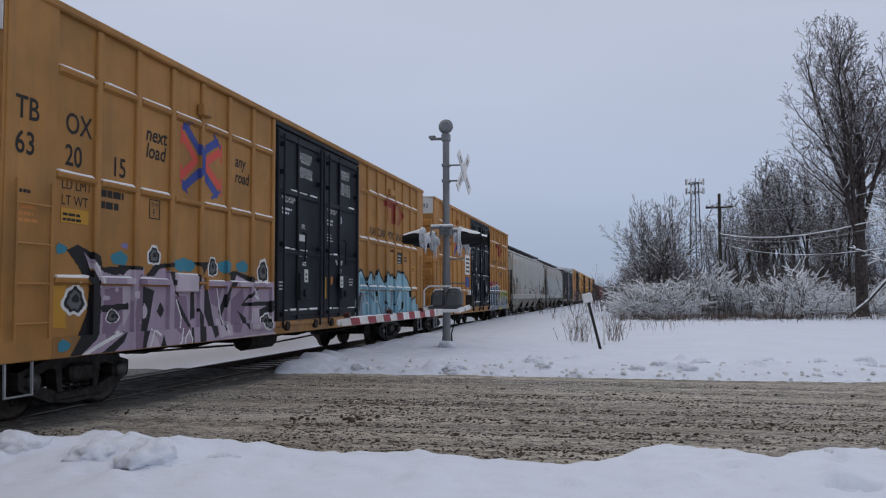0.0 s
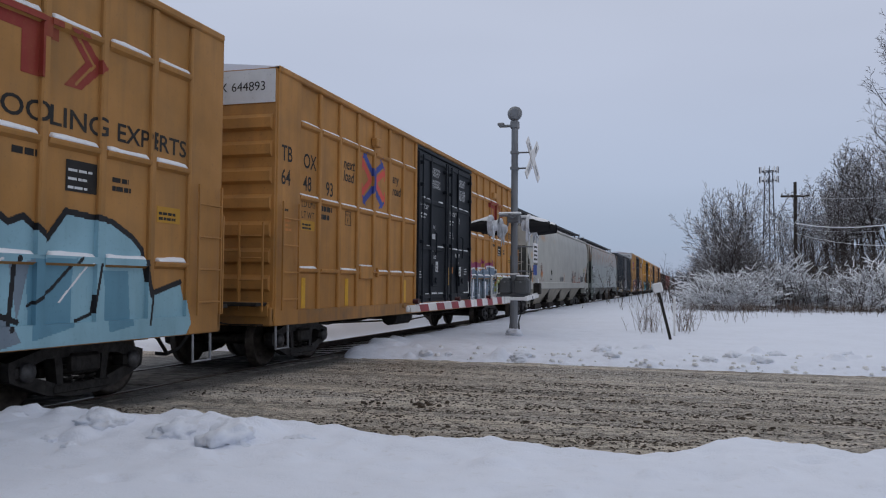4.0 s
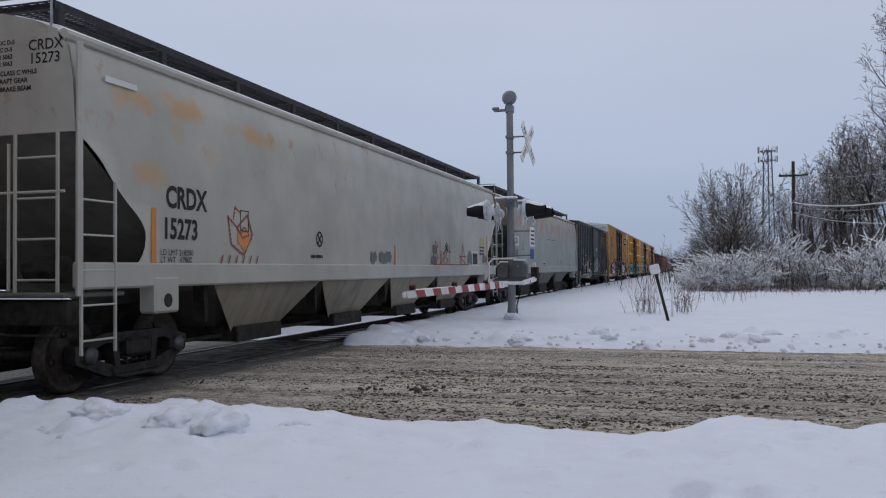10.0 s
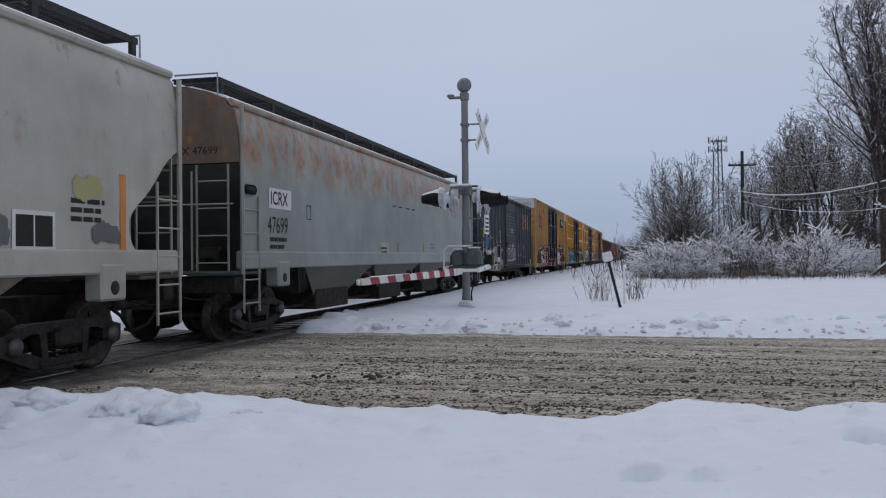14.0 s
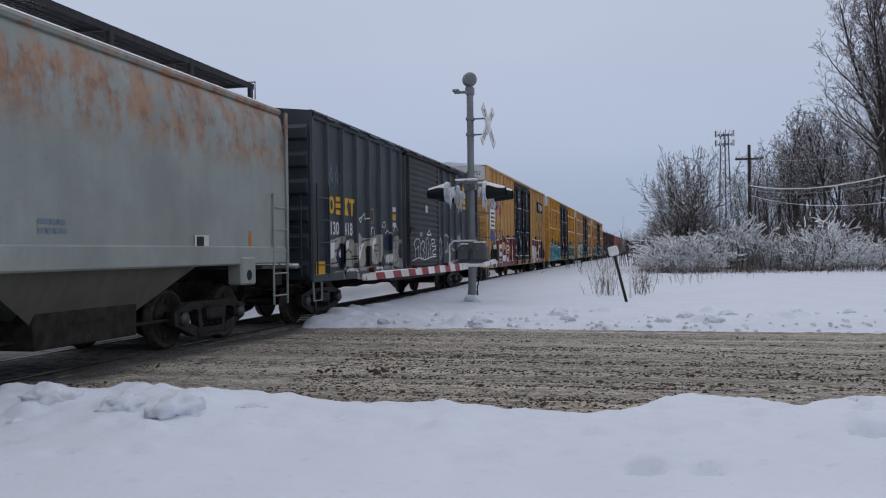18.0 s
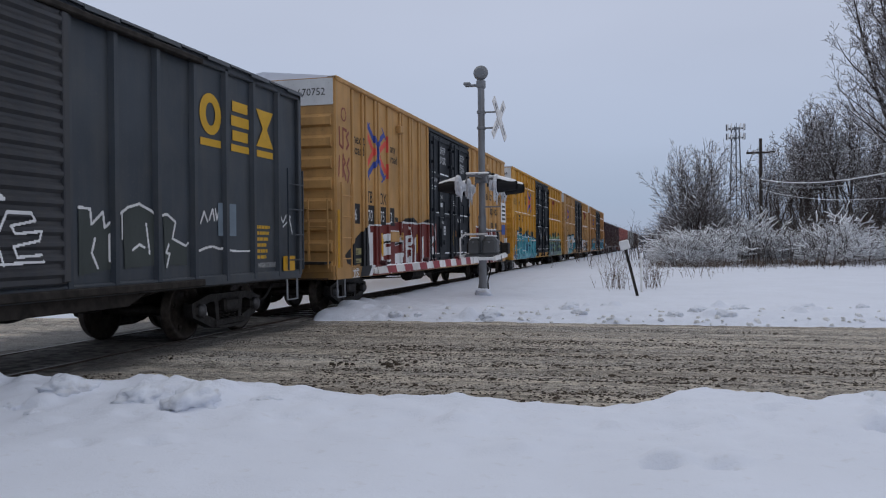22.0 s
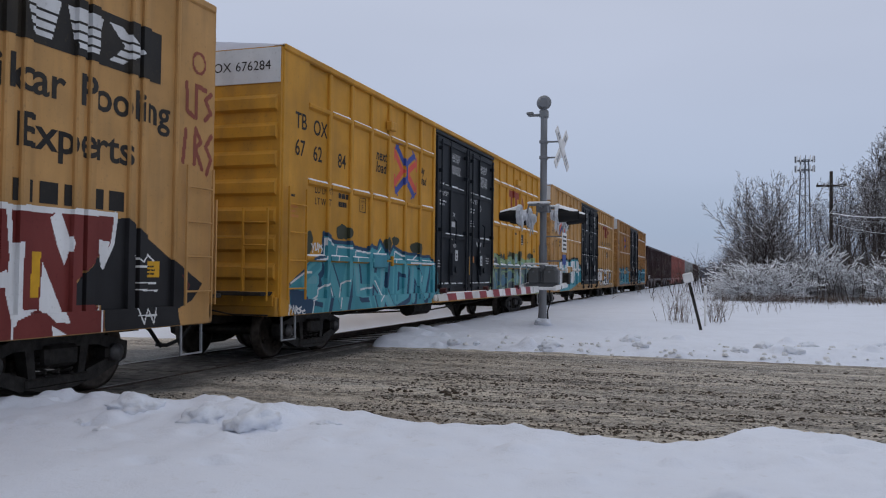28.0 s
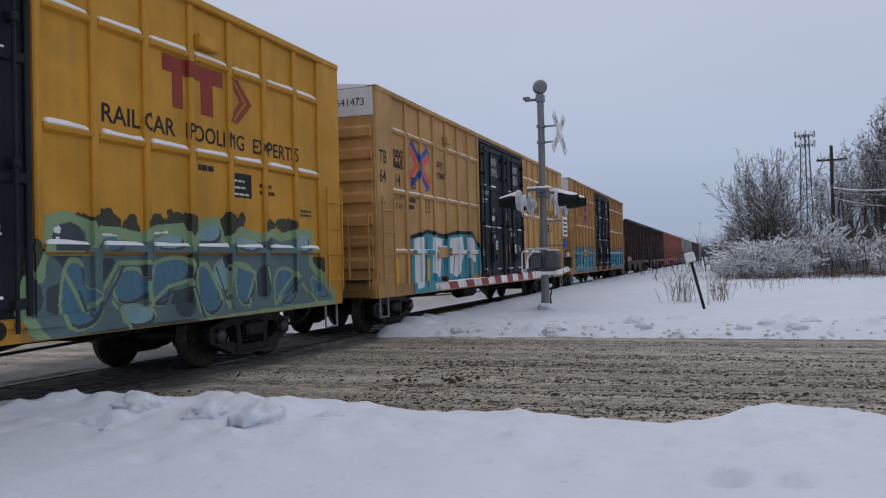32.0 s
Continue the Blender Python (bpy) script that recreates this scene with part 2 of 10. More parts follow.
def slush_mat():
    m, n, l, b = mat_nodes("road_slush")
    co = n.new("ShaderNodeTexCoord").outputs["Object"]
    c = mix_rgb(n, l, noise_fac(n, l, 0.5, 5, 0.36, 0.66, (0.22, 1.6, 1), co), (0.66, 0.575, 0.46), (0.82, 0.745, 0.635))
    c = mix_rgb(n, l, scaled(n, l, noise_fac(n, l, 1.6, 6, 0.46, 0.66, (0.06, 1.9, 1), co, 0.65), 0.80), c, (0.185, 0.145, 0.10))
    c = mix_rgb(n, l, scaled(n, l, noise_fac(n, l, 2.2, 5, 0.52, 0.70, (0.10, 2.0, 1), co), 0.6), c, (0.64, 0.61, 0.58))
    speck = noise_fac(n, l, 13, 6, 0.53, 0.61, (0.30, 1.5, 1), co, 0.72)
    c = mix_rgb(n, l, scaled(n, l, speck, 0.5), c, (0.12, 0.094, 0.072))
    c = mix_rgb(n, l, scaled(n, l, noise_fac(n, l, 30, 5, 0.56, 0.66, (0.5, 1.2, 1), co, 0.7), 0.35), c, (0.11, 0.085, 0.064))
    c = mix_rgb(n, l, scaled(n, l, noise_fac(n, l, 24, 5, 0.58, 0.70, (0.6, 1.2, 1), co, 0.7), 0.6), c, (0.50, 0.47, 0.44))
    band = noise_fac(n, l, 1.5, 4, 0.42, 0.58, (0.035, 1.0, 1), co, 0.6)
    for sc_, k_, col_ in ((24, 0.95, (0.062, 0.047, 0.035)), (46, 0.85, (0.055, 0.042, 0.032)), (38, 0.6, (0.66, 0.61, 0.54))):
        gr = n.new("ShaderNodeMath")
        gr.operation = "MULTIPLY"
        l.new(scaled(n, l, noise_fac(n, l, sc_, 3, 0.52, 0.60, (0.55, 1.0, 1), co, 0.7), k_), gr.inputs[0])
        l.new(band, gr.inputs[1])
        c = mix_rgb(n, l, gr.outputs[0], c, col_)
    wn_ = noise_fac(n, l, 1.1, 5, 0.2, 0.8, (1, 0.5, 1), co)
    sx_ = n.new("ShaderNodeSeparateXYZ")
    l.new(co, sx_.inputs[0])
    ad_ = n.new("ShaderNodeMath")
    ad_.operation = "MULTIPLY_ADD"
    ad_.inputs[1].default_value = 1.1
    l.new(wn_, ad_.inputs[0])
    l.new(sx_.outputs["X"], ad_.inputs[2])
    wet = n.new("ShaderNodeMapRange")
    wet.inputs["From Min"].default_value, wet.inputs["From Max"].default_value = 1.75, 2.45
    wet.inputs["To Min"].default_value, wet.inputs["To Max"].default_value = 0.88, 0.0
    l.new(ad_.outputs[0], wet.inputs["Value"])
    far = n.new("ShaderNodeMapRange")
    far.inputs["From Min"].default_value, far.inputs["From Max"].default_value = -2.2, -1.4
    l.new(ad_.outputs[0], far.inputs["Value"])
    wm = n.new("ShaderNodeMath")
    wm.operation = "MULTIPLY"
    l.new(wet.outputs[0], wm.inputs[0])
    l.new(far.outputs[0], wm.inputs[1])
    c = mix_rgb(n, l, wm.outputs[0], c, (0.090, 0.087, 0.085))
    l.new(c, b.inputs["Base Color"])
    b.inputs["Roughness"].default_value = 0.6
    h = n.new("ShaderNodeMath")
    h.operation = "ADD"
    l.new(speck, h.inputs[0])
    l.new(noise_fac(n, l, 40, 5, 0.2, 0.8, (0.6, 1, 1), co), h.inputs[1])
    bump(n, l, b, h.outputs[0], 1.0, 0.045)
    return m


M_slush = slush_mat()
M_clod = plain("frozen_slush_clod", (0.075, 0.058, 0.043), 0.75, 0, 0.4, 14, 0.5)
M_ballast = snow_mat("snow_strewn_ballast", 0.45, (0.72, 0.73, 0.75))
M_panel = plain("dirty_crossing_panel", (0.115, 0.108, 0.10), 0.9, 0, 0.6, 5, 0.8)
M_rail = plain("rail_steel", (0.09, 0.07, 0.06), 0.4, 0.7, 0.3, 9)
M_tie = plain("creosoted_tie", (0.045, 0.036, 0.03), 0.85, 0, 0.4, 12, 0.5)
M_black = paint("black_door_paint", (0.008, 0.011, 0.016), (0.028, 0.030, 0.034), 0.25, 0.30, rough=0.5, gloss=0.13)
M_under = plain("grimy_underframe_steel", (0.030, 0.026, 0.023), 0.75, 0.1, 0.45, 7, 0.4)
M_bogie = plain("bogie_cast_steel", (0.030, 0.028, 0.027), 0.55, 0.2, 0.45, 9, 0.5)
M_wheel = plain("wheel_steel", (0.052, 0.044, 0.038), 0.5, 0.4, 0.4, 11, 0.2)
M_galv = plain("galvanised_steel", (0.30, 0.31, 0.33), 0.5, 0.55, 0.18, 7, 0.12)
M_machine = paint("machine_grey", (0.10, 0.105, 0.11), (0.08, 0.08, 0.08), 0.3, 0.35, rough=0.5)
M_grate = plain("dark_grating", (0.045, 0.046, 0.05), 0.6, 0.4, 0.2, 9)
M_silver = paint("aluminium_paint", (0.19, 0.20, 0.215), (0.16, 0.15, 0.14), 0.3, 0.35, rough=0.45, metal=0.25)
M_lampblack = plain("matt_black_hood", (0.012, 0.012, 0.013), 0.6)
M_gateW = paint("gate_white", (0.74, 0.74, 0.74), (0.3, 0.28, 0.26), 0.35, 0.4)
M_gateR = paint("gate_red", (0.28, 0.022, 0.035), (0.12, 0.05, 0.05), 0.3, 0.3, rough=0.4)
M_white = paint("stencil_white", (0.62, 0.63, 0.64), (0.2, 0.2, 0.2), 0.3, 0.2, fade=0.08)
M_stblk = paint("stencil_black", (0.018, 0.017, 0.016), (0.1, 0.075, 0.04), 0.25, 0.1)
M_letyel = paint("lettering_yellow", (0.62, 0.36, 0.03), (0.2, 0.13, 0.05), 0.25, 0.2)
M_refl = plain("reflector_yellow", (0.64, 0.35, 0.02), 0.35, 0, 0.08)
M_warn = paint("warning_label", (0.50, 0.27, 0.035), (0.25, 0.16, 0.06), 0.3, 0.2)
M_orange = paint("faded_orange_mark", (0.55, 0.22, 0.06), (0.3, 0.2, 0.12), 0.3, 0.2)
M_logor = paint("logo_red", (0.62, 0.085, 0.065), (0.4, 0.12, 0.06), 0.15, 0.10)
M_logob = paint("logo_blue", (0.04, 0.07, 0.30), (0.1, 0.1, 0.2), 0.25, 0.15)
M_logom = paint("logo_maroon", (0.25, 0.035, 0.025), (0.3, 0.15, 0.05), 0.3, 0.2)
M_dullyel = paint("dull_yellow_label", (0.30, 0.27, 0.12), (0.15, 0.13, 0.08), 0.4, 0.3)


def tree_mat(name, col, snow, lo=0.25):
    """Bark with snow lying where the surface looks up."""
    m, n, l, b = mat_nodes(name)
    geo = n.new("ShaderNodeNewGeometry")
    sp = n.new("ShaderNodeSeparateXYZ")
    l.new(geo.outputs["Normal"], sp.inputs[0])
    r = n.new("ShaderNodeMapRange")
    r.inputs["From Min"].default_value, r.inputs["From Max"].default_value = lo, lo + 0.4
    l.new(sp.outputs["Z"], r.inputs["Value"])
    mu = n.new("ShaderNodeMath")
    mu.operation = "MULTIPLY"
    l.new(r.outputs[0], mu.inputs[0])
    l.new(scaled(n, l, noise_fac(n, l, 0.8, 3, 0.3, 0.6), snow), mu.inputs[1])
    c = mix_rgb(n, l, noise_fac(n, l, 5, 4), tuple(x * 0.6 for x in col), tuple(x * 1.4 for x in col))
    c = mix_rgb(n, l, mu.outputs[0], c, (0.82, 0.84, 0.88))
    l.new(c, b.inputs["Base Color"])
    b.inputs["Roughness"].default_value = 0.9
    b.inputs["Specular IOR Level"].default_value = 0.1
    return m


M_bark = tree_mat("bark", (0.058, 0.048, 0.044), 0.5)
M_twig = tree_mat("twigs", (0.105, 0.088, 0.084), 0.6, 0.1)
M_shrub = tree_mat("snowy_shrub_twigs", (0.072, 0.055, 0.048), 0.85, 0.12)
M_chunk = snow_mat("ploughed_chunk", 0.42, (0.70, 0.74, 0.82))
M_thicket = tree_mat("thicket_twigs", (0.050, 0.038, 0.034), 0.35, 0.2)
M_stem = tree_mat("dry_stems", (0.10, 0.07, 0.052), 0.25)


# ---------------------------------------------------------------- mesh helpers
class G:
    """A growing mesh: vertices, faces and a material index per face."""

    def __init__(self):
        self.v, self.f, self.m = [], [], []

    def add(self, vs, fs, mi=0):
        o = len(self.v)
        self.v += [tuple(p) for p in vs]
        self.f += [tuple(i + o for i in f) for f in fs]
        self.m += [mi] * len(fs)
        return self

    def box(self, x0, x1, y0, y1, z0, z1, mi=0):
        vs = [(x, y, z) for z in (z0, z1) for y in (y0, y1) for x in (x0, x1)]
        return self.add(vs, [(0, 2, 3, 1), (4, 5, 7, 6), (0, 1, 5, 4), (2, 6, 7, 3), (0, 4, 6, 2), (1, 3, 7, 5)], mi)

    def cbox(self, x0, x1, y0, y1, z0, z1, b=0.01, mi=0):
        """A box with chamfered edges."""
        bm = bmesh.new()
        bmesh.ops.create_cube(bm, size=1)
        for p in bm.verts:
            p.co = ((x0 + x1) / 2 + p.co.x * (x1 - x0), (y0 + y1) / 2 + p.co.y * (y1 - y0), (z0 + z1) / 2 + p.co.z * (z1 - z0))
        bmesh.ops.bevel(bm, geom=bm.edges[:], offset=b, segments=1, affect="EDGES")
        bm.verts.index_update()
        self.add([p.co for p in bm.verts], [[p.index for p in f.verts] for f in bm.faces], mi)
        bm.free()
        return self

    def prism(self, pts, axis, a, b, mi=0):
        """A polygon of (u, v) points pushed along an axis from a to b."""
        def at(u, v, w):
            return {"x": (w, u, v), "y": (u, w, v), "z": (u, v, w)}[axis]
        k = len(pts)
        vs = [at(u, v, a) for u, v in pts] + [at(u, v, b) for u, v in pts]
        fs = [tuple(range(k))[::-1], tuple(range(k, 2 * k))] + [(i, (i + 1) % k, k + (i + 1) % k, k + i) for i in range(k)]
        return self.add(vs, fs, mi)

    def rod(self, p, q, r, k=6, r2=None, mi=0, caps=True):
        p, q = Vector(p), Vector(q)
        d = (q - p).normalized()
        u = d.orthogonal().normalized()
        w = d.cross(u)
        r2 = r if r2 is None else r2
        vs = []
        for c, rr in ((p, r), (q, r2)):
            vs += [c + (u * math.cos(6.28318 * i / k) + w * math.sin(6.28318 * i / k)) * rr for i in range(k)]
        fs = [(i, (i + 1) % k, k + (i + 1) % k, k + i) for i in range(k)] + ([tuple(range(k))[::-1], tuple(range(k, 2 * k))] if caps else [])
        return self.add(vs, fs, mi)

    def tube(self, pts, r, k=6, mi=0):
        pts = [Vector(p) for p in pts]
        vs, u = [], None
        for i, p in enumerate(pts):
            d = (pts[min(i + 1, len(pts) - 1)] - pts[max(i - 1, 0)]).normalized()
            u = d.orthogonal().normalized() if u is None else (u - d * u.dot(d)).normalized()
            w = d.cross(u)
            vs += [p + (u * math.cos(6.28318 * j / k) + w * math.sin(6.28318 * j / k)) * r for j in range(k)]
        n = len(pts)
        fs = [(i * k + j, i * k + (j + 1) % k, (i + 1) * k + (j + 1) % k, (i + 1) * k + j) for i in range(n - 1) for j in range(k)]
        return self.add(vs, fs + [tuple(range(k))[::-1], tuple(range((n - 1) * k, n * k))], mi)

    def lathe(self, prof, axis="x", k=24, at=(0, 0, 0), mi=0):
        """Turn (radius, along) points about an axis."""
        vs = []
        for r, a in prof:
            for i in range(k):
                c, s = r * math.cos(6.28318 * i / k), r * math.sin(6.28318 * i / k)
                p = {"x": (a, c, s), "y": (c, a, s), "z": (c, s, a)}[axis]
                vs.append((p[0] + at[0], p[1] + at[1], p[2] + at[2]))
        fs = [(j * k + i, j * k + (i + 1) % k, (j + 1) * k + (i + 1) % k, (j + 1) * k + i) for j in range(len(prof) - 1) for i in range(k)]
        return self.add(vs, fs, mi)

    def mesh(self, name, mats, smooth=False):
        me = bpy.data.meshes.new(name)
        me.from_pydata(self.v, [], self.f)
        for m in (mats if isinstance(mats, (list, tuple)) else [mats]):
            me.materials.append(m)
        if len(set(self.m)) > 1:
            me.polygons.foreach_set("material_index", self.m)
        bm = bmesh.new()
        bm.from_mesh(me)
        bmesh.ops.recalc_face_normals(bm, faces=bm.faces[:])
        bm.to_mesh(me)
        bm.free()
        if smooth:
            me.polygons.foreach_set("use_smooth", [True] * len(me.polygons))
        return me


def part(name, geo, mats, parent, label="", loc=None, smooth=False):
    me = geo.mesh(name, mats, smooth) if isinstance(geo, G) else geo
    ob = new(name, me)
    ob.parent = parent
    if loc is not None:
        ob.matrix_basis = loc if isinstance(loc, Matrix) else Matrix.Translation(loc)
    if label:
        ob["label"] = label
    return ob


def thing(name, label, category, group="", kind="", at=(0, 0, 0), geo=None, mats=None, smooth=False):
    ob = new(name, geo.mesh(name, mats, smooth) if geo else None)
    ob.matrix_basis = at if isinstance(at, Matrix) else Matrix.Translation(at)
    return tagged(ob, label, category, group, kind)


SIDE = Matrix(((0, 0, 1, 0), (1, 0, 0, 0), (0, 1, 0, 0), (0, 0, 0, 1)))
FRONT = Matrix(((1, 0, 0, 0), (0, 0, -1, 0), (0, 1, 0, 0), (0, 0, 0, 1)))
TEXTS = {}


def text_mesh(body, size, mat, shear=0.0, width=1.0, bold=0.0, centre=False):
    key = (body, size, mat.name, shear, width, bold, centre)
    if key not in TEXTS:
        cu = bpy.data.curves.new("lettering", "FONT")
        cu.body, cu.size, cu.shear, cu.offset = body, size, shear, bold
        cu.space_line, cu.resolution_u = 0.85, 3
        cu.align_x = "CENTER" if centre else "LEFT"
        ob = bpy.data.objects.new("lettering", cu)
        scene.collection.objects.link(ob)
        bpy.context.view_layer.update()
        me = bpy.data.meshes.new_from_object(ob.evaluated_get(bpy.context.evaluated_depsgraph_get()))
        bpy.data.objects.remove(ob)
        for v in me.vertices:
            v.co.x *= width
        me.materials.clear()
        me.materials.append(mat)
        TEXTS[key] = me
    return TEXTS[key]


def letter(parent, body, y, z, size, mat, x=1.6, face=SIDE, shear=0.0, width=1.0, bold=0.0, name="lettering"):
    """Lettering whose first baseline starts at (y, z) on a car's side at x, or at (x, z) on its end at y."""
    return part(name, text_mesh(body, size, mat, shear, width, bold), None, parent, loc=Matrix.Translation((x, y, z)) @ face)


def letter_over(parent, body, y, z, size, mat, x, posts, half, proud, shear=0.0, width=1.0, bold=0.0):
    """Lettering painted over a ribbed side: where a post stands, the paint lies on the post's face."""
    me = text_mesh(body, size, mat, shear, width, bold).copy()
    bm = bmesh.new()
    bm.from_mesh(me)
    hi = max(v.co.x for v in bm.verts)
    near = [p - y for p in posts if -half < p - y < hi + half]
    for p in near:
        for e in (p - half, p + half):
            bmesh.ops.bisect_plane(bm, geom=bm.verts[:] + bm.edges[:] + bm.faces[:], plane_co=(e, 0, 0), plane_no=(1, 0, 0))
    on = [f for f in bm.faces if any(abs(f.calc_center_median().x - p) < half for p in near)]
    if on:
        got = bmesh.ops.split(bm, geom=on)["geom"]
        for v in {v for f in got if isinstance(f, bmesh.types.BMFace) for v in f.verts}:
            v.co.z += proud
    bm.to_mesh(me)
    bm.free()
    return part("lettering", me, None, parent, loc=Matrix.Translation((x, y, z)) @ SIDE)


def bars(parent, y, z, w, h, rows, mat, x=1.6, face=SIDE, fill=0.55, seed=0, name="stencil_marking"):
    """Unreadable small writing as bars, from its lower left corner."""
    rnd = random.Random(seed + int(y * 97) + rows)
    g, step = G(), h / rows
    for r in range(rows):
        u, end = 0.0, w * rnd.uniform(0.65, 1.0)
        while u < end:
            k = min(rnd.uniform(0.12, 0.4) * w, end - u)
            g.add([(u, r * step, 0), (u + k * 0.86, r * step, 0), (u + k * 0.86, r * step + step * fill, 0), (u, r * step + step * fill, 0)], [(0, 1, 2, 3)])
            u += k
    return tagged(part(name, g, mat, parent, loc=Matrix.Translation((x, y, z)) @ face), kind="stuff")


def plate(parent, name, y, z, w, h, mat, x=1.6, t=0.008, face=SIDE, label=""):
    g = G().box(0, w, 0, h, 0, t)
    return part(name, g, mat, parent, label, loc=Matrix.Translation((x, y, z)) @ face)


# ---------------------------------------------------------------- ground, road, track
def smooth(a, b, x):
    t = min(1.0, max(0.0, (x - a) / (b - a)))
    return t * t * (3 - 2 * t)


def fbm(x, y, s, k=0.0):
    return noise.fractal(Vector((x * s, y * s, k)), 0.9, 2.1, 4)


ROAD_NEAR, ROAD_FAR = 6.9, 15.35
LUMPS = []
_rl = random.Random(5)
for _i in range(46):
    LUMPS.append((_rl.uniform(2.2, 26), 15.75 + _rl.random() ** 1.5 * 1.9, _rl.uniform(0.05, 0.16), _rl.uniform(0.03, 0.10)))
for _i in range(9):
    LUMPS.append((_rl.uniform(2.0, 14), _rl.uniform(5.0, 6.4), _rl.uniform(0.06, 0.14), _rl.uniform(0.01, 0.035)))
for _i in range(70):
    _x = 1.6 + 9.0 * _rl.random() ** 1.5
    LUMPS.append((_x, _rl.uniform(5.2, 6.75), _rl.uniform(0.05, 0.15), _rl.choice((1, 1, -1)) * _rl.uniform(0.015, 0.05)))
LUMPS += [(4.36, 6.2, 0.32, 0.085), (3.98, 6.12, 0.26, 0.075), (3.18, 6.12, 0.24, 0.07), (1.45, 17.2, 0.33, 0.12), (1.85, 16.8, 0.30, 0.08), (1.3, 18.3, 0.30, 0.08), (1.6, 19.4, 0.3, 0.06), (3.78, 6.86, 0.07, 0.10), (3.6, 6.6, 0.2, 0.05), (2.2, 6.7, 0.16, 0.06), (6.55, 6.05, 0.05, 0.03), (8.14, 6.5, 0.05, 0.035), (9.62, 6.95, 0.06, 0.07), (3.1, 6.1, 0.12, 0.05), (4.45, 6.45, 0.09, 0.03), (8.00, 5.05, 0.09, -0.09), (8.07, 5.22, 0.13, 0.06), (8.34, 5.04, 0.08, -0.06), (8.40, 5.2, 0.12, 0.04), (9.42, 6.14, 0.07, -0.13), (9.60, 6.16, 0.07, -0.12), (9.5, 6.32, 0.13, 0.08), (4.77, 4.80, 0.09, -0.05), (4.8, 4.93, 0.1, 0.03), (4.36, 4.64, 0.10, -0.05), (3.75, 4.80, 0.10, -0.045), (3.11, 5.55, 0.09, -0.07), (3.18, 5.72, 0.12, 0.07), (4.7, 6.40, 0.07, -0.025), (5.82, 6.6, 0.13, -0.025), (8.07, 6.75, 0.1, -0.02), (4.6, 5.95, 0.14, -0.03), (5.75, 6.05, 0.2, -0.025), (7.95, 6.0, 0.18, -0.02), (6.6, 5.2, 0.25, -0.02), (5.2, 5.3, 0.2, 0.02), (7.2, 5.4, 0.3, 0.02)]


def near_crest(x):
    return 6.60 + 0.10 * fbm(x, 3.1, 0.6) + 0.75 * math.exp(-((x - 8.42) / 0.45) ** 2) + 0.80 * math.exp(-((x - 9.75) / 0.55) ** 2) + 0.2 * math.exp(-((x - 2.0) / 0.5) ** 2)


def near_height(x):
    return 0.20 + 0.05 * fbm(x, 9.7, 0.6) + 0.03 * math.exp(-((x - 8.4) / 0.6) ** 2) + 0.05 * math.exp(-((x - 9.8) / 0.7) ** 2) + 0.05 * math.exp(-((x - 3.5) / 1.2) ** 2)


def ground_z(x, y):
    """Height of the snow; it dips under the road and the track bed."""
    wob = 0.16 * fbm(x, y, 0.9, 4.0) + 0.07 * fbm(x, y, 3.2, 1.0)
    if y < 11:
        c = near_crest(x)
        z = near_height(x)
        z = z * (0.72 + 0.28 * smooth(c - 1.4, c - 0.1, y)) + 0.026 * fbm(x, y, 1.0) + (0.030 * fbm(x, y, 3.2, 2.0) - 0.05 * max(0.0, abs(fbm(x, y, 1.7, 7.0)) - 0.35)) * smooth(4.6, 5.8, y) + 0.012 * fbm(x, y, 8.0, 5.0) * smooth(c - 1.0, c, y)
        z -= 0.35 * smooth(c + 0.02, c + 0.62, y + 0.5 * wob)
    else:
        edge = ROAD_FAR + 0.10 * fbm(x, 1.0, 0.7) + 0.035 * (x - 3)
        z = -0.15 + 0.30 * smooth(edge - 0.15, edge + 1.15, y + wob) + 0.035 * fbm(x, y, 1.3) * smooth(edge, edge + 1, y) * (1 - smooth(30, 60, y))
        z += 0.9 * math.exp(-((x - 19.2) / 1.7) ** 2 - ((y - 57) / 1.5) ** 2) + 0.2 * math.exp(-((x - 12.3) / 2.4) ** 2 - ((y - 47) / 1.3) ** 2) + 0.07 * fbm(x, y, 0.9, 3.0) * smooth(36, 41, y) * (1 - smooth(58, 62, y))
        z += 0.12 * smooth(16, 40, y) + 0.55 * smooth(40, 140, y) * smooth(6, 20, x)
        z += 0.02 * fbm(x, y, 5.0) * smooth(edge, edge + 0.6, y) * (1 - smooth(19, 22, y))
    for lx, ly, r, h in LUMPS:
        dx, dy = x - lx, y - ly
        if -0.5 < dx < 0.5 and -0.5 < dy < 0.5:
            d = math.hypot(dx, dy * 1.2) / r
            if d < 1.6:
                z += h * (1 - smooth(0.45, 1.5, d + 0.25 * fbm(x, y, 7.0, lx)))
    w = x - 0.05 + 0.12 * fbm(x, y, 0.8, 8.0)
    z -= (0.30 + z) * (1 - smooth(0.80, 1.20, w)) * smooth(-3.2, -2.4, x) if x > -6 else 0
    return z


def axis_steps(parts):
    out = []
    for a, b, s in parts:
        k = max(1, round((b - a) / s))
        out += [a + (b - a) * i / k for i in range(k)]
    return out + [parts[-1][1]]


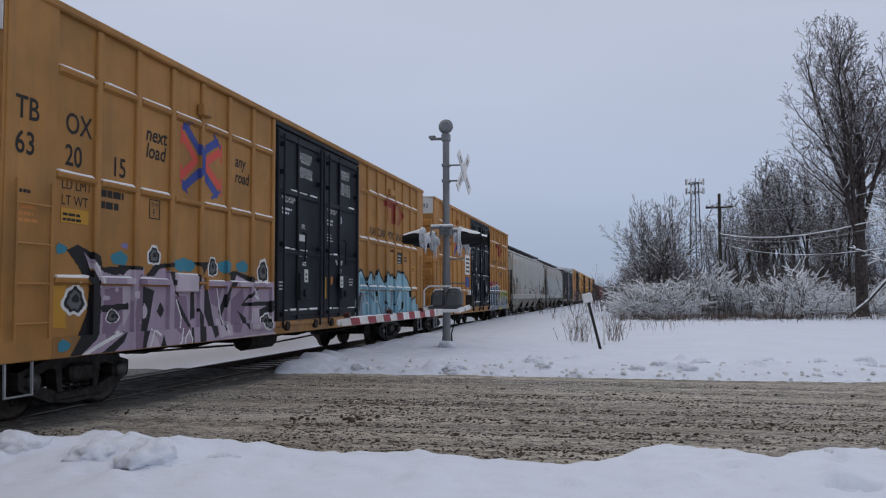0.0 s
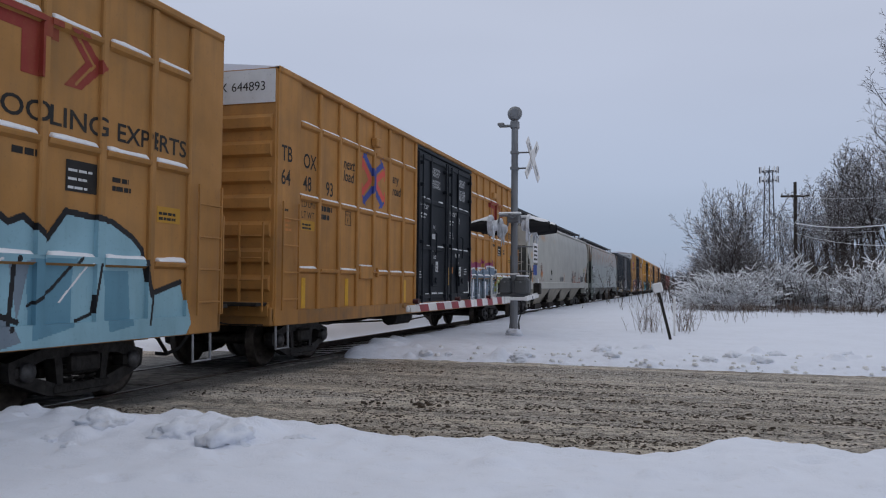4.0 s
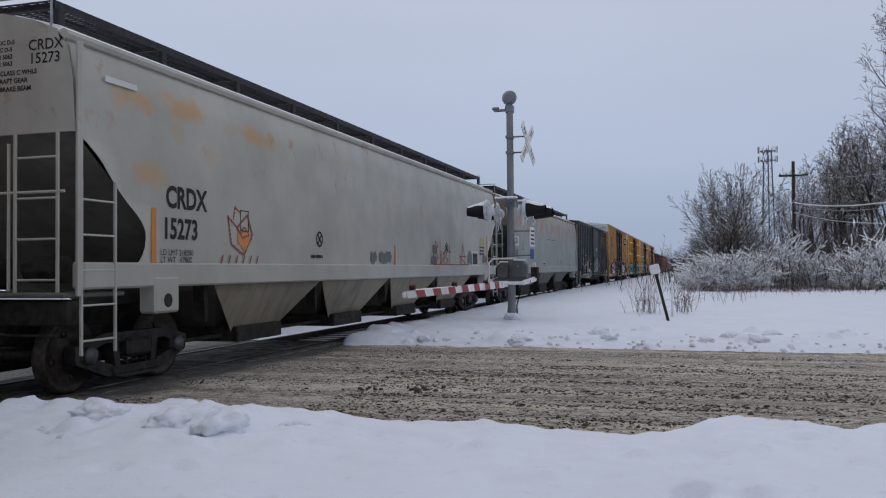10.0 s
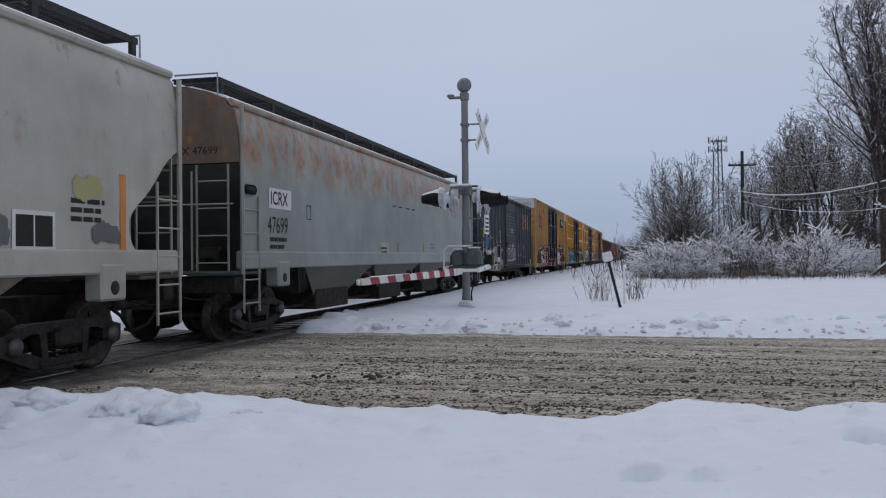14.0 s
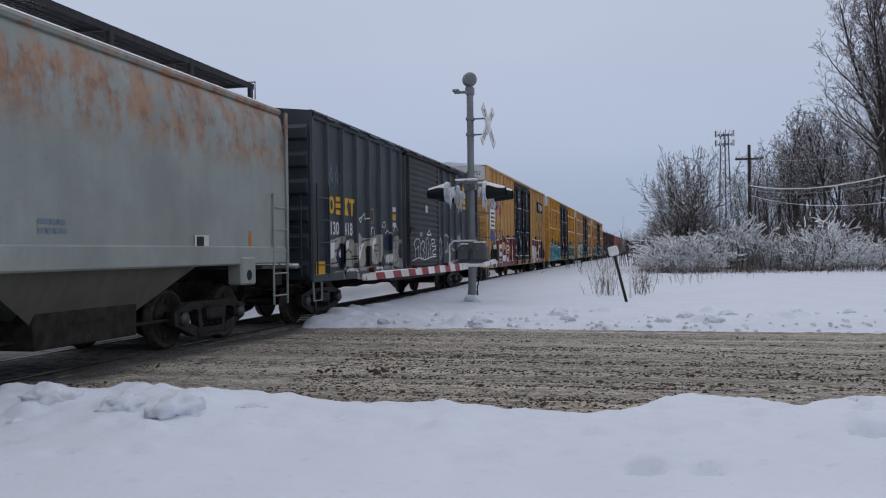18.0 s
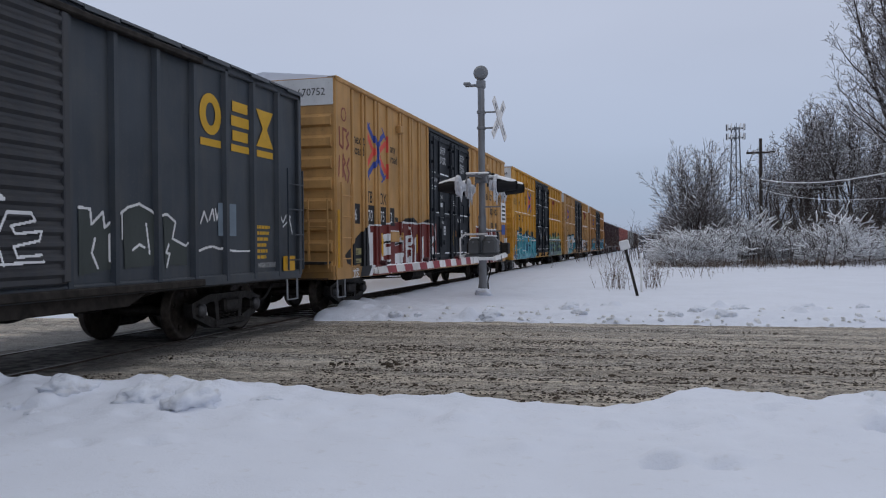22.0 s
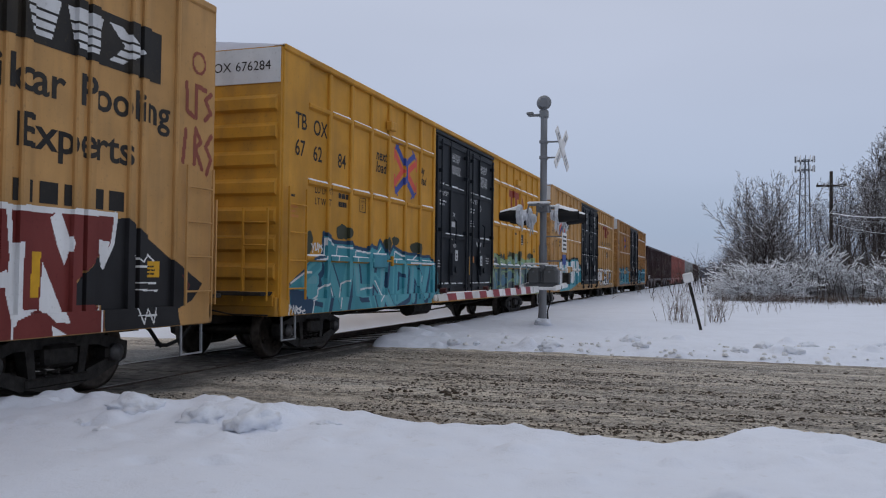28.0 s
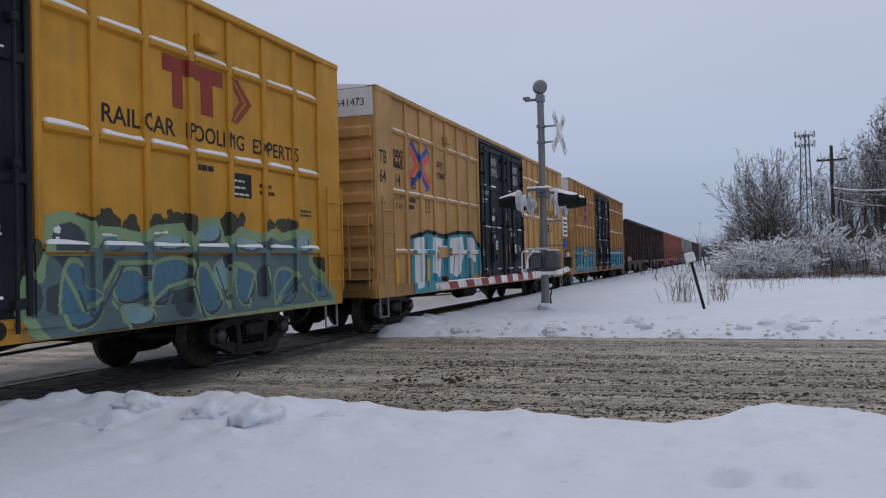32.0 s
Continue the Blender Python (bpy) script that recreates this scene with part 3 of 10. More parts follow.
GX = axis_steps([(-900, -200, 100), (-200, -30, 17), (-30, -4, 1.3), (-4, 1, 0.2), (1, 13, 0.055), (13, 24, 0.16), (24, 60, 1.5), (60, 200, 12), (200, 900, 100)])
GY = axis_steps([(-900, -100, 100), (-100, -6, 8), (-6, 4, 0.5), (4, 7.8, 0.05), (7.8, 15.0, 0.9), (15.0, 18.2, 0.055), (18.2, 26, 0.14), (26, 40, 0.8), (40, 60, 0.35), (60, 200, 8), (200, 1200, 100)])
gv = [(x, y, ground_z(x, y)) for y in GY for x in GX]
nx = len(GX)
gf = [(j * nx + i, j * nx + i + 1, (j + 1) * nx + i + 1, (j + 1) * nx + i) for j in range(len(GY) - 1) for i in range(nx - 1)]
me = bpy.data.meshes.new("ground")
me.from_pydata(gv, [], gf)
me.materials.append(M_snow)
me.polygons.foreach_set("use_smooth", [True] * len(me.polygons))
ground = tagged(new("ground", me), "white trodden snow cover with ploughed banks along the road", "snow", kind="structure")


def road_z(x, y):
    crown = 0.05 * math.cos((y - 11.1) / 4.3 * 1.4) - 0.05
    rut = 0.026 * fbm(x * 0.09, y * 1.6, 1.5, 3.0)
    clump = max(0.0, fbm(x * 0.6, y, 3.4, 6.0) - 0.1) * 0.030 + 0.007 * fbm(x * 0.6, y, 9.0, 2.0)
    return crown + (rut + clump) * (1 if x > 1.6 or x < -1.6 else 0.35) - 0.012


RX = axis_steps([(-70, -6, 2.0), (-6, 1.6, 0.22), (1.6, 14, 0.055), (14, 24, 0.2), (24, 90, 3)])
RY = axis_steps([(6.2, 16.3, 0.055)])
rv = [(x, y + 0.035 * (x - 3) * smooth(9, 15, y), road_z(x, y)) for y in RY for x in RX]
nx = len(RX)
rf = [(j * nx + i, j * nx + i + 1, (j + 1) * nx + i + 1, (j + 1) * nx + i) for j in range(len(RY) - 1) for i in range(nx - 1)]
me = bpy.data.meshes.new("road")
me.from_pydata(rv, [], rf)
me.materials.append(M_slush)
me.polygons.foreach_set("use_smooth", [True] * len(me.polygons))
road = tagged(new("road", me), "road under brown rutted snow slush across the track", "road", kind="structure")

# loose clods of slush on the road and of ploughed snow along its far edge
rnd = random.Random(11)
g = G()


def clod(g, x, y, z, r, ex=1.0):
    k = [rnd.uniform(0.55, 1.25) for _ in range(10)]
    vs = [(x + math.cos(a * 1.2566) * r * k[a] * ex, y + math.sin(a * 1.2566) * r * k[a], z - 0.3 * r) for a in range(5)]
    vs += [(x + math.cos(a * 1.2566 + 0.5) * r * 0.6 * k[a + 5] * ex, y + math.sin(a * 1.2566 + 0.5) * r * 0.6 * k[a + 5], z + r * 0.45 * k[a]) for a in range(5)]
    g.add(vs, [(i, (i + 1) % 5, 5 + i) for i in range(5)] + [((i + 1) % 5, 5 + (i + 1) % 5, 5 + i) for i in range(5)] + [(5, 6, 7, 8, 9)])


for _ in range(20000):
    x, y = rnd.uniform(1.5, 19), 7 + rnd.random() * 8
    if fbm(x * 0.15, y * 1.6, 1.1, 3.0) + 0.25 * (11 - y) / 4 < 0.12 and rnd.random() < 0.90:
        continue
    clod(g, x, y, road_z(x, y) + 0.004, rnd.uniform(0.004, 0.012) * (1 + 1.6 * (rnd.random() > 0.98)), rnd.uniform(1.0, 2.0))
for cx, cy in ((4.1, 9.6), (4.75, 9.75), (4.9, 9.65)):
    for _ in range(6):
        x, y = cx + rnd.gauss(0, 0.12), cy + rnd.gauss(0, 0.06)
        clod(g, x, y, road_z(x, y) + 0.01, rnd.uniform(0.02, 0.05))
for _ in range(22000):
    x, y = rnd.uniform(4.0, 17), 7 + rnd.random() * 5.6
    if fbm(x * 0.12, y * 1.9, 1.3, 9.0) < 0.02:
        continue
    clod(g, x, y, road_z(x, y) + 0.006, rnd.uniform(0.005, 0.013) * (1 + 1.3 * (rnd.random() > 0.98)), rnd.uniform(1.0, 2.2))
tagged(new("slush_clods", g.mesh("slush_clods", M_clod)), "brown frozen clods of slush scattered over the road", "slush", kind="stuff")
g = G()
for _ in range(260):
    x = rnd.uniform(2.4, 22)
    y = 15.55 + 0.035 * (x - 3) + abs(rnd.gauss(0, 0.55))
    clod(g, x, y, ground_z(x, y) + 0.01, rnd.uniform(0.02, 0.075))
tagged(new("ploughed_snow_chunks", g.mesh("ploughed_snow_chunks", M_snowdirty)), "grey-white chunks of ploughed snow along the road", "snow", kind="stuff")

# larger chunks of ploughed snow in the near bank and at the far edge
def snow_chunk(x, y, z, sx, sy, sz, seed):
    bm = bmesh.new()
    bmesh.ops.create_icosphere(bm, subdivisions=4, radius=1)
    for v in bm.verts:
        n_ = v.co.normalized()
        k = 1 + 0.30 * noise.fractal(n_ * 1.3 + Vector((seed, 0, 0)), 0.9, 2.1, 4) + 0.15 * noise.fractal(n_ * 5 + Vector((0, seed, 0)), 0.6, 2.1, 5)
        v.co = Vector((n_.x * sx, n_.y * sy, n_.z * sz)) * k
    me = bpy.data.meshes.new("snow_chunk")
    bm.to_mesh(me)
    bm.free()
    me.materials.append(M_chunk)
    me.polygons.foreach_set("use_smooth", [True] * len(me.polygons))
    ob = tagged(new("snow_chunk", me), "lump of ploughed snow with a dirty underside", "snow", "ploughed snow lumps")
    ob.matrix_basis = pose(x, y, z, 0, 0, seed * 37)


for i_, (x, y, sx, sy, sz) in enumerate(((3.18, 6.02, 0.15, 0.13, 0.10), (3.98, 5.98, 0.17, 0.15, 0.115), (4.36, 6.08, 0.24, 0.17, 0.13), (3.42, 5.36, 0.07, 0.06, 0.05), (3.0, 5.62, 0.06, 0.06, 0.05), (1.7, 6.45, 0.16, 0.12, 0.08), (9.62, 7.15, 0.07, 0.06, 0.07), (10.2, 5.5, 0.2, 0.14, 0.07), (9.75, 5.5, 0.1, 0.1, 0.05), (4.95, 6.15, 0.08, 0.07, 0.05))):
    snow_chunk(x, y, ground_z(x, y) - sz * (0.95 if i_ < 3 else 0.65), sx * 1.6, sy * 1.45, sz * 1.2, i_ + 1.0)
rc = random.Random(31)
for i_ in range(34):
    x = rc.uniform(2.6, 21)
    y = 15.95 + 0.035 * (x - 3) + rc.random() ** 1.3 * 2.0
    k = rc.uniform(0.06, 0.17)
    snow_chunk(x, y, ground_z(x, y) - 0.25 * k, k * 1.4, k * 1.1, k * 0.85, i_ + 20.0)
snow_chunk(3.62, 20.9, ground_z(3.62, 20.9) + 0.03, 0.24, 0.2, 0.14, 77.0)

# track bed, ties, rails and crossing panels
g = G()
for y0, y1 in ((-120, 6.4), (16.0, 420)):
    n_seg = int((y1 - y0) / 3)
    for i in range(n_seg):
        a, b = y0 + (y1 - y0) * i / n_seg, y0 + (y1 - y0) * (i + 1) / n_seg
        g.add([(-2.3, a, -0.32), (-1.5, a, -0.138), (1.5, a, -0.138), (2.1, a, -0.32), (-2.3, b, -0.32), (-1.5, b, -0.138), (1.5, b, -0.138), (2.1, b, -0.32)],
              [(0, 1, 5, 4), (1, 2, 6, 5), (2, 3, 7, 6)])
trackbed = tagged(new("track_bed", g.mesh("track_bed", M_ballast)), "dark wet stone ballast bed of the track", "track bed", kind="structure")
tie = G().cbox(-1.3, 1.3, -0.11, 0.11, -0.16, -0.13, 0.01).mesh("tie", M_tie)
for i in range(60):
    part("tie", tie, None, trackbed, loc=(0, 16.3 + i * 0.53, 0))
prof = [(-0.07, -0.175), (0.07, -0.175), (0.07, -0.16), (0.012, -0.14), (0.012, -0.045), (0.036, -0.035), (0.036, -0.004), (0.028, 0.0), (-0.028, 0.0), (-0.036, -0.004), (-0.036, -0.035), (-0.012, -0.045), (-0.012, -0.14), (-0.07, -0.16)]
for sx in (-0.753, 0.753):
    tagged(new("rail", G().prism([(u + sx, v) for u, v in prof], "y", -120, 420).mesh("rail", M_rail)), "rusty steel rail of the single track", "rail", "rails of the track", "structure")
crossing = thing("crossing_panels", "dark wet rubber crossing panels set between the rails", "crossing panel", kind="structure")
for i in range(5):
    a = 6.25 + i * 1.96
    for x0, x1 in ((-1.1, -0.83), (-0.66, -0.02), (0.0, 0.66), (0.83, 1.1)):
        part("panel", G().cbox(x0, x1, a, a + 1.93, -0.2, -0.016 + 0.005 * ((i * 7 + int(x0 * 10)) % 3), 0.015), M_panel, crossing)


# ---------------------------------------------------------------- rolling stock: shared pieces
WHEEL_R = 0.457


def wheelset_mesh():
    g = G()
    g.rod((-1.02, 0, 0), (1.02, 0, 0), 0.085, 12)
    for s in (-1, 1):
        pr = [(0.09, 0.80), (0.16, 0.80), (0.19, 0.74), (0.36, 0.76), (0.40, 0.80), (0.452, 0.80), (0.457, 0.70), (0.485, 0.69), (0.48, 0.665), (0.40, 0.66), (0.36, 0.70), (0.19, 0.68), (0.13, 0.64), (0.09, 0.64)]
        g.lathe([(r, a * s) for r, a in pr], "x", 28)
        for i in range(4):
            a = i * 1.5708
            c, n_ = math.cos(a) * 0.27, math.sin(a) * 0.27
            g.box(s * 0.765 - 0.012, s * 0.765 + 0.012, c - 0.035, c + 0.035, n_ - 0.035, n_ + 0.035)
    return g.mesh("wheelset", M_wheel, True)


def side_frame_mesh():
    """Cast side frame in the y-z plane, with two window openings left between its members."""
    g = G()
    x0, x1 = -0.075, 0.075
    g.prism([(-1.12, 0.50), (-0.62, 0.62), (0.62, 0.62), (1.12, 0.50), (1.12, 0.38), (0.98, 0.38), (0.60, 0.50), (-0.60, 0.50), (-0.98, 0.38), (-1.12, 0.38)], "x", x0, x1)
    for s in (-1, 1):
        g.prism([(s * 1.12, 0.38), (s * 0.98, 0.38), (s * 0.44, 0.22), (s * 0.42, 0.09), (s * 0.52, 0.08), (s * 1.10, 0.29)], "x", x0, x1)
        g.prism([(s * 0.30, 0.16), (s * 0.40, 0.16), (s * 0.46, 0.51), (s * 0.34, 0.51)], "x", x0, x1)
        g.cbox(-0.10, 0.10, s * 0.89 - 0.15, s * 0.89 + 0.15, 0.30, 0.46, 0.03)
    g.cbox(x0 - 0.03, x1 + 0.03, -0.46, 0.46, 0.09, 0.20, 0.02)
    g.prism([(-0.46, 0.095), (-0.25, 0.05), (0.25, 0.05), (0.46, 0.095)], "x", x0 - 0.02, x1 + 0.02)
    return g.mesh("side_frame", M_bogie)


def spring_mesh():
    g = G()
    for dy in (-0.19, 0.0, 0.19):
        pts = [(math.cos(a * 0.785) * 0.075, dy + math.sin(a * 0.785) * 0.075, 0.20 + a * 0.0066) for a in range(36)]
        g.tube(pts, 0.017, 4)
    return g.mesh("spring_nest", M_bogie)


ME_WHEEL, ME_FRAME, ME_SPRING = wheelset_mesh(), side_frame_mesh(), spring_mesh()
M_cap = plain("bearing_cap_steel", (0.10, 0.10, 0.105), 0.5, 0.4, 0.3, 12)
ME_CAP = G().lathe([(0.0, 0.03), (0.06, 0.03), (0.075, 0.01), (0.11, 0.0), (0.11, -0.06), (0.0, -0.06)], "x", 12).mesh("bearing_cap", M_cap, True)
ME_BOLSTER = G().cbox(-1.15, 1.15, -0.24, 0.24, 0.36, 0.60, 0.04).box(-0.3, 0.3, -0.3, 0.3, 0.6, 0.72).mesh("bogie", M_bogie)
ME_BRAKE = G().cbox(-0.85, 0.85, -0.05, 0.05, 0.30, 0.42, 0.01).rod((0.0, -0.5, 0.45), (0.0, 0.5, 0.5), 0.03).mesh("brake_beam", M_under)
WHEELS = []


def bogie(car, y, turning=True):
    b = part("bogie", ME_BOLSTER, None, car, "black cast-steel two-axle bogie", loc=(0, y, 0.02))
    for s in (-1, 1):
        part("side_frame", ME_FRAME, None, b, loc=(s * 0.99, 0, 0.06))
        part("spring_nest", ME_SPRING, None, b, loc=(s * 0.99, 0, 0.06))
        for e in (-0.89, 0.89):
            part("bearing_cap", ME_CAP, None, b, loc=Matrix.Translation((s * 1.12, e, 0.44)) @ (Matrix.Identity(4) if s > 0 else Matrix.Rotation(math.pi, 4, "Z")))
    for e in (-0.89, 0.89):
        w = part("wheelset", ME_WHEEL, None, b, loc=(0, e, WHEEL_R - 0.02))
        if turning:
            WHEELS.append((w, e))
        part("brake_beam", ME_BRAKE, None, b, loc=(0, e * 0.42, 0.02))
    return b


def coupler(car, y, sgn):
    """Coupler and air hose that reach sgn metres past the car's end at y."""
    g = G().cbox(-0.09, 0.09, min(y, y + sgn * 0.62), max(y, y + sgn * 0.62), 0.72, 0.92, 0.02)
    g.cbox(-0.16, 0.16, min(y + sgn * 0.58, y + sgn * 0.9), max(y + sgn * 0.58, y + sgn * 0.9), 0.66, 0.98, 0.05)
    part("coupler", g, M_under, car)
    pts = [(0.30, y + sgn * 0.25, 0.72), (0.32, y + sgn * 0.45, 0.60), (0.30, y + sgn * 0.65, 0.42), (0.20, y + sgn * 0.85, 0.34), (0.10, y + sgn * 0.97, 0.36)]
    part("air_hose", G().tube(pts, 0.028, 6), M_lampblack, car)
    part("uncoupling_lever", G().tube([(1.45, y + sgn * 0.12, 0.78), (0.9, y + sgn * 0.2, 0.78), (0.5, y + sgn * 0.3, 0.86), (0.1, y + sgn * 0.5, 1.0)], 0.014, 5), M_under, car)


def ladder(car, p, q, z0, z1, rungs, mat, out):
    """Side or end ladder: two stiles p and q in the plan, rungs between, standing out by the vector out."""
    def at(a, z):
        return (a[0] + out[0], a[1] + out[1], z)
    l = part("ladder", G().rod(at(p, z0), at(p, z1), 0.02, 4).rod(at(q, z0), at(q, z1), 0.02, 4), mat, car)
    rung = G().rod(at(p, 0), at(q, 0), 0.014, 5).mesh("rung", mat)
    for i in range(rungs):
        part("rung", rung, None, l, loc=(0, 0, z0 + (z1 - z0) * (i + 0.4) / rungs))


def stirrup(car, y, mat, x=1.55, z=0.75, w=0.42, d=0.36):
    g = G().tube([(x, y, z + 0.05), (x + 0.01, y, z - d), (x + 0.01, y + w, z - d), (x, y + w, z + 0.05)], 0.02, 5)
    part("sill_step", g, M_galv, car, "bare steel sill step")


def drape(car, name, img, cell, y0, z0, mats, depth, x=1.6, label="", tall=1.0):
    """Sprayed paint: coloured cells laid on a car's side, following its posts and ledges."""
    g = G()
    H_, W_ = img.shape
    dm = np.array([[depth(y0 + (i + 0.5) * cell, z0 + (j + 0.5) * cell * tall) for i in range(W_)] for j in range(H_)]) if not isinstance(depth, (int, float)) else np.full((H_, W_), depth)
    wide = dm.copy()
    wide[:, 1:], wide[:, :-1] = np.maximum(wide[:, 1:], dm[:, :-1]), np.maximum(wide[:, :-1], dm[:, 1:])
    dm = wide
    for j in range(H_):
        i, row, dr = 0, img[j], dm[j]
        while i < W_:
            c = row[i]
            if c == 0:
                i += 1
                continue
            k = i
            while k < W_ and row[k] == c and abs(dr[k] - dr[i]) < 1e-4:
                k += 1
            xx = x + dr[i] + 0.004
            a, b, lo, hi = y0 + i * cell, y0 + k * cell, z0 + j * cell * tall, z0 + (j + 1) * cell * tall
            g.add([(xx, a, lo), (xx, b, lo), (xx, b, hi), (xx, a, hi)], [(0, 1, 2, 3)], int(c) - 1)
            if k < W_ and row[k] and abs(dr[k] - dr[i]) > 0.01:
                x2 = x + dr[k] + 0.004
                g.add([(xx, b, lo), (x2, b, lo), (x2, b, hi), (xx, b, hi)], [(0, 1, 2, 3)], int(c) - 1)
            if j and img[j - 1, i] and abs(dm[j - 1, i] - dr[i]) > 0.01:
                x2 = x + dm[j - 1, i] + 0.004
                g.add([(xx, a, lo), (xx, b, lo), (x2, b, lo), (x2, a, lo)], [(0, 1, 2, 3)], int(c) - 1)
            i = k
    me = bpy.data.meshes.new(name)
    me.from_pydata(g.v, [], g.f)
    for m in mats:
        me.materials.append(m)
    me.polygons.foreach_set("material_index", g.m)
    ob = part(name, me, None, car, label)
    return tagged(ob, label, kind="stuff") if name in ("scrawl", "maroon_emblem") else ob


class Canvas:
    """A small raster on which strokes and shapes are sprayed, in metres."""

    def __init__(self, w, h, cell=0.013):
        self.cell = cell
        self.a = np.zeros((int(round(h / cell)), int(round(w / cell))), dtype=np.int8)
        self.Y, self.X = (np.mgrid[0:self.a.shape[0], 0:self.a.shape[1]] + 0.5) * cell
        wob = np.random.RandomState(3)
        self.n = wob.rand(*self.a.shape)

    def put(self, mask, c, only=None):
        if only is not None:
            mask = mask & np.isin(self.a, only)
        self.a[mask] = c

    def seg(self, p, q):
        (x0, y0), (x1, y1) = p, q
        dx, dy = x1 - x0, y1 - y0
        t = np.clip(((self.X - x0) * dx + (self.Y - y0) * dy) / (dx * dx + dy * dy + 1e-9), 0, 1)
        return np.maximum(np.abs(self.X - x0 - t * dx), 0) ** 2 + (self.Y - y0 - t * dy) ** 2

    def line(self, pts, w, c, only=None):
        m = np.zeros(self.a.shape, bool)
        for p, q in zip(pts, pts[1:]):
            m |= self.seg(p, q) < (w / 2) ** 2
        self.put(m, c, only)

    def blob(self, x, y, rx, ry, c, rough=0.0, only=None):
        ang = np.arctan2(self.Y - y, self.X - x)
        k = 1 + rough * np.sin(ang * 3 + x * 7) + rough * 0.6 * np.sin(ang * 7 + y * 5)
        self.put(((self.X - x) / rx) ** 2 + ((self.Y - y) / ry) ** 2 < k * k, c, only)

    def fade(self, a, b, v0, v1, x_from=0.0):
        """Let colour a pass into colour b in specks, from height v0 to v1."""
        q = self.n.copy()
        for _ in range(2):
            q = (q + np.roll(q, 1, 0) + np.roll(q, 1, 1) + np.roll(q, -1, 0) + np.roll(q, -1, 1)) / 5
        q = (q.argsort(axis=None).argsort() / q.size).reshape(q.shape)
        self.put((q < np.clip((self.Y - v0) / (v1 - v0), 0, 1)) & (self.X > x_from), b, [a])

    def rect(self, x0, x1, y0, y1, c, only=None):
        self.put((self.X > x0) & (self.X < x1) & (self.Y > y0) & (self.Y < y1), c, only)

    def poly(self, pts, c, only=None):
        m = np.zeros(self.a.shape, bool)
        for (x0, y0), (x1, y1) in zip(pts, pts[1:] + pts[:1]):
            if y0 == y1:
                continue
            cross = ((self.Y >= min(y0, y1)) & (self.Y < max(y0, y1))) & (self.X < x0 + (self.Y - y0) * (x1 - x0) / (y1 - y0))
            m ^= cross
        self.put(m, c, only)

    def soft(self, pts, c, only=None):
        """A polygon with its corners rounded off."""
        for _ in range(2):
            pts = [q for a, b in zip(pts, pts[1:] + pts[:1]) for q in ((a[0] * 0.75 + b[0] * 0.25, a[1] * 0.75 + b[1] * 0.25), (a[0] * 0.25 + b[0] * 0.75, a[1] * 0.25 + b[1] * 0.75))]
        self.poly(pts, c, only)

    def spray(self, x, y, rx, ry, c, dens=0.8, only=None):
        d = ((self.X - x) / rx) ** 2 + ((self.Y - y) / ry) ** 2
        self.put(self.n < dens * np.clip(1.15 - d, 0, 1), c, only)


GLYPHS = [
    [[(0.85, 0.9), (0.15, 0.9), (0.15, 0.1), (0.85, 0.1)], [(0.15, 0.5), (0.7, 0.5)]],
    [[(0.1, 0.08), (0.45, 0.92), (0.85, 0.08)], [(0.28, 0.4), (0.7, 0.4)]],
    [[(0.12, 0.08), (0.15, 0.92), (0.5, 0.3), (0.85, 0.92), (0.85, 0.08)]],
    [[(0.15, 0.05), (0.15, 0.95)], [(0.85, 0.92), (0.2, 0.48), (0.85, 0.08)]],
    [[(0.15, 0.08), (0.15, 0.92), (0.75, 0.85), (0.75, 0.55), (0.2, 0.48), (0.85, 0.08)]],
    [[(0.85, 0.88), (0.25, 0.9), (0.2, 0.55), (0.8, 0.45), (0.78, 0.1), (0.1, 0.12)]],
    [[(0.12, 0.9), (0.18, 0.15), (0.55, 0.08), (0.82, 0.2), (0.85, 0.92)]],
    [[(0.5, 0.05), (0.5, 0.9)], [(0.08, 0.9), (0.92, 0.9)]],
    [[(0.15, 0.08), (0.15, 0.92)], [(0.85, 0.08), (0.85, 0.92)], [(0.15, 0.5), (0.85, 0.5)]],
    [[(0.1, 0.9), (0.85, 0.85), (0.15, 0.12), (0.9, 0.1)]],
]


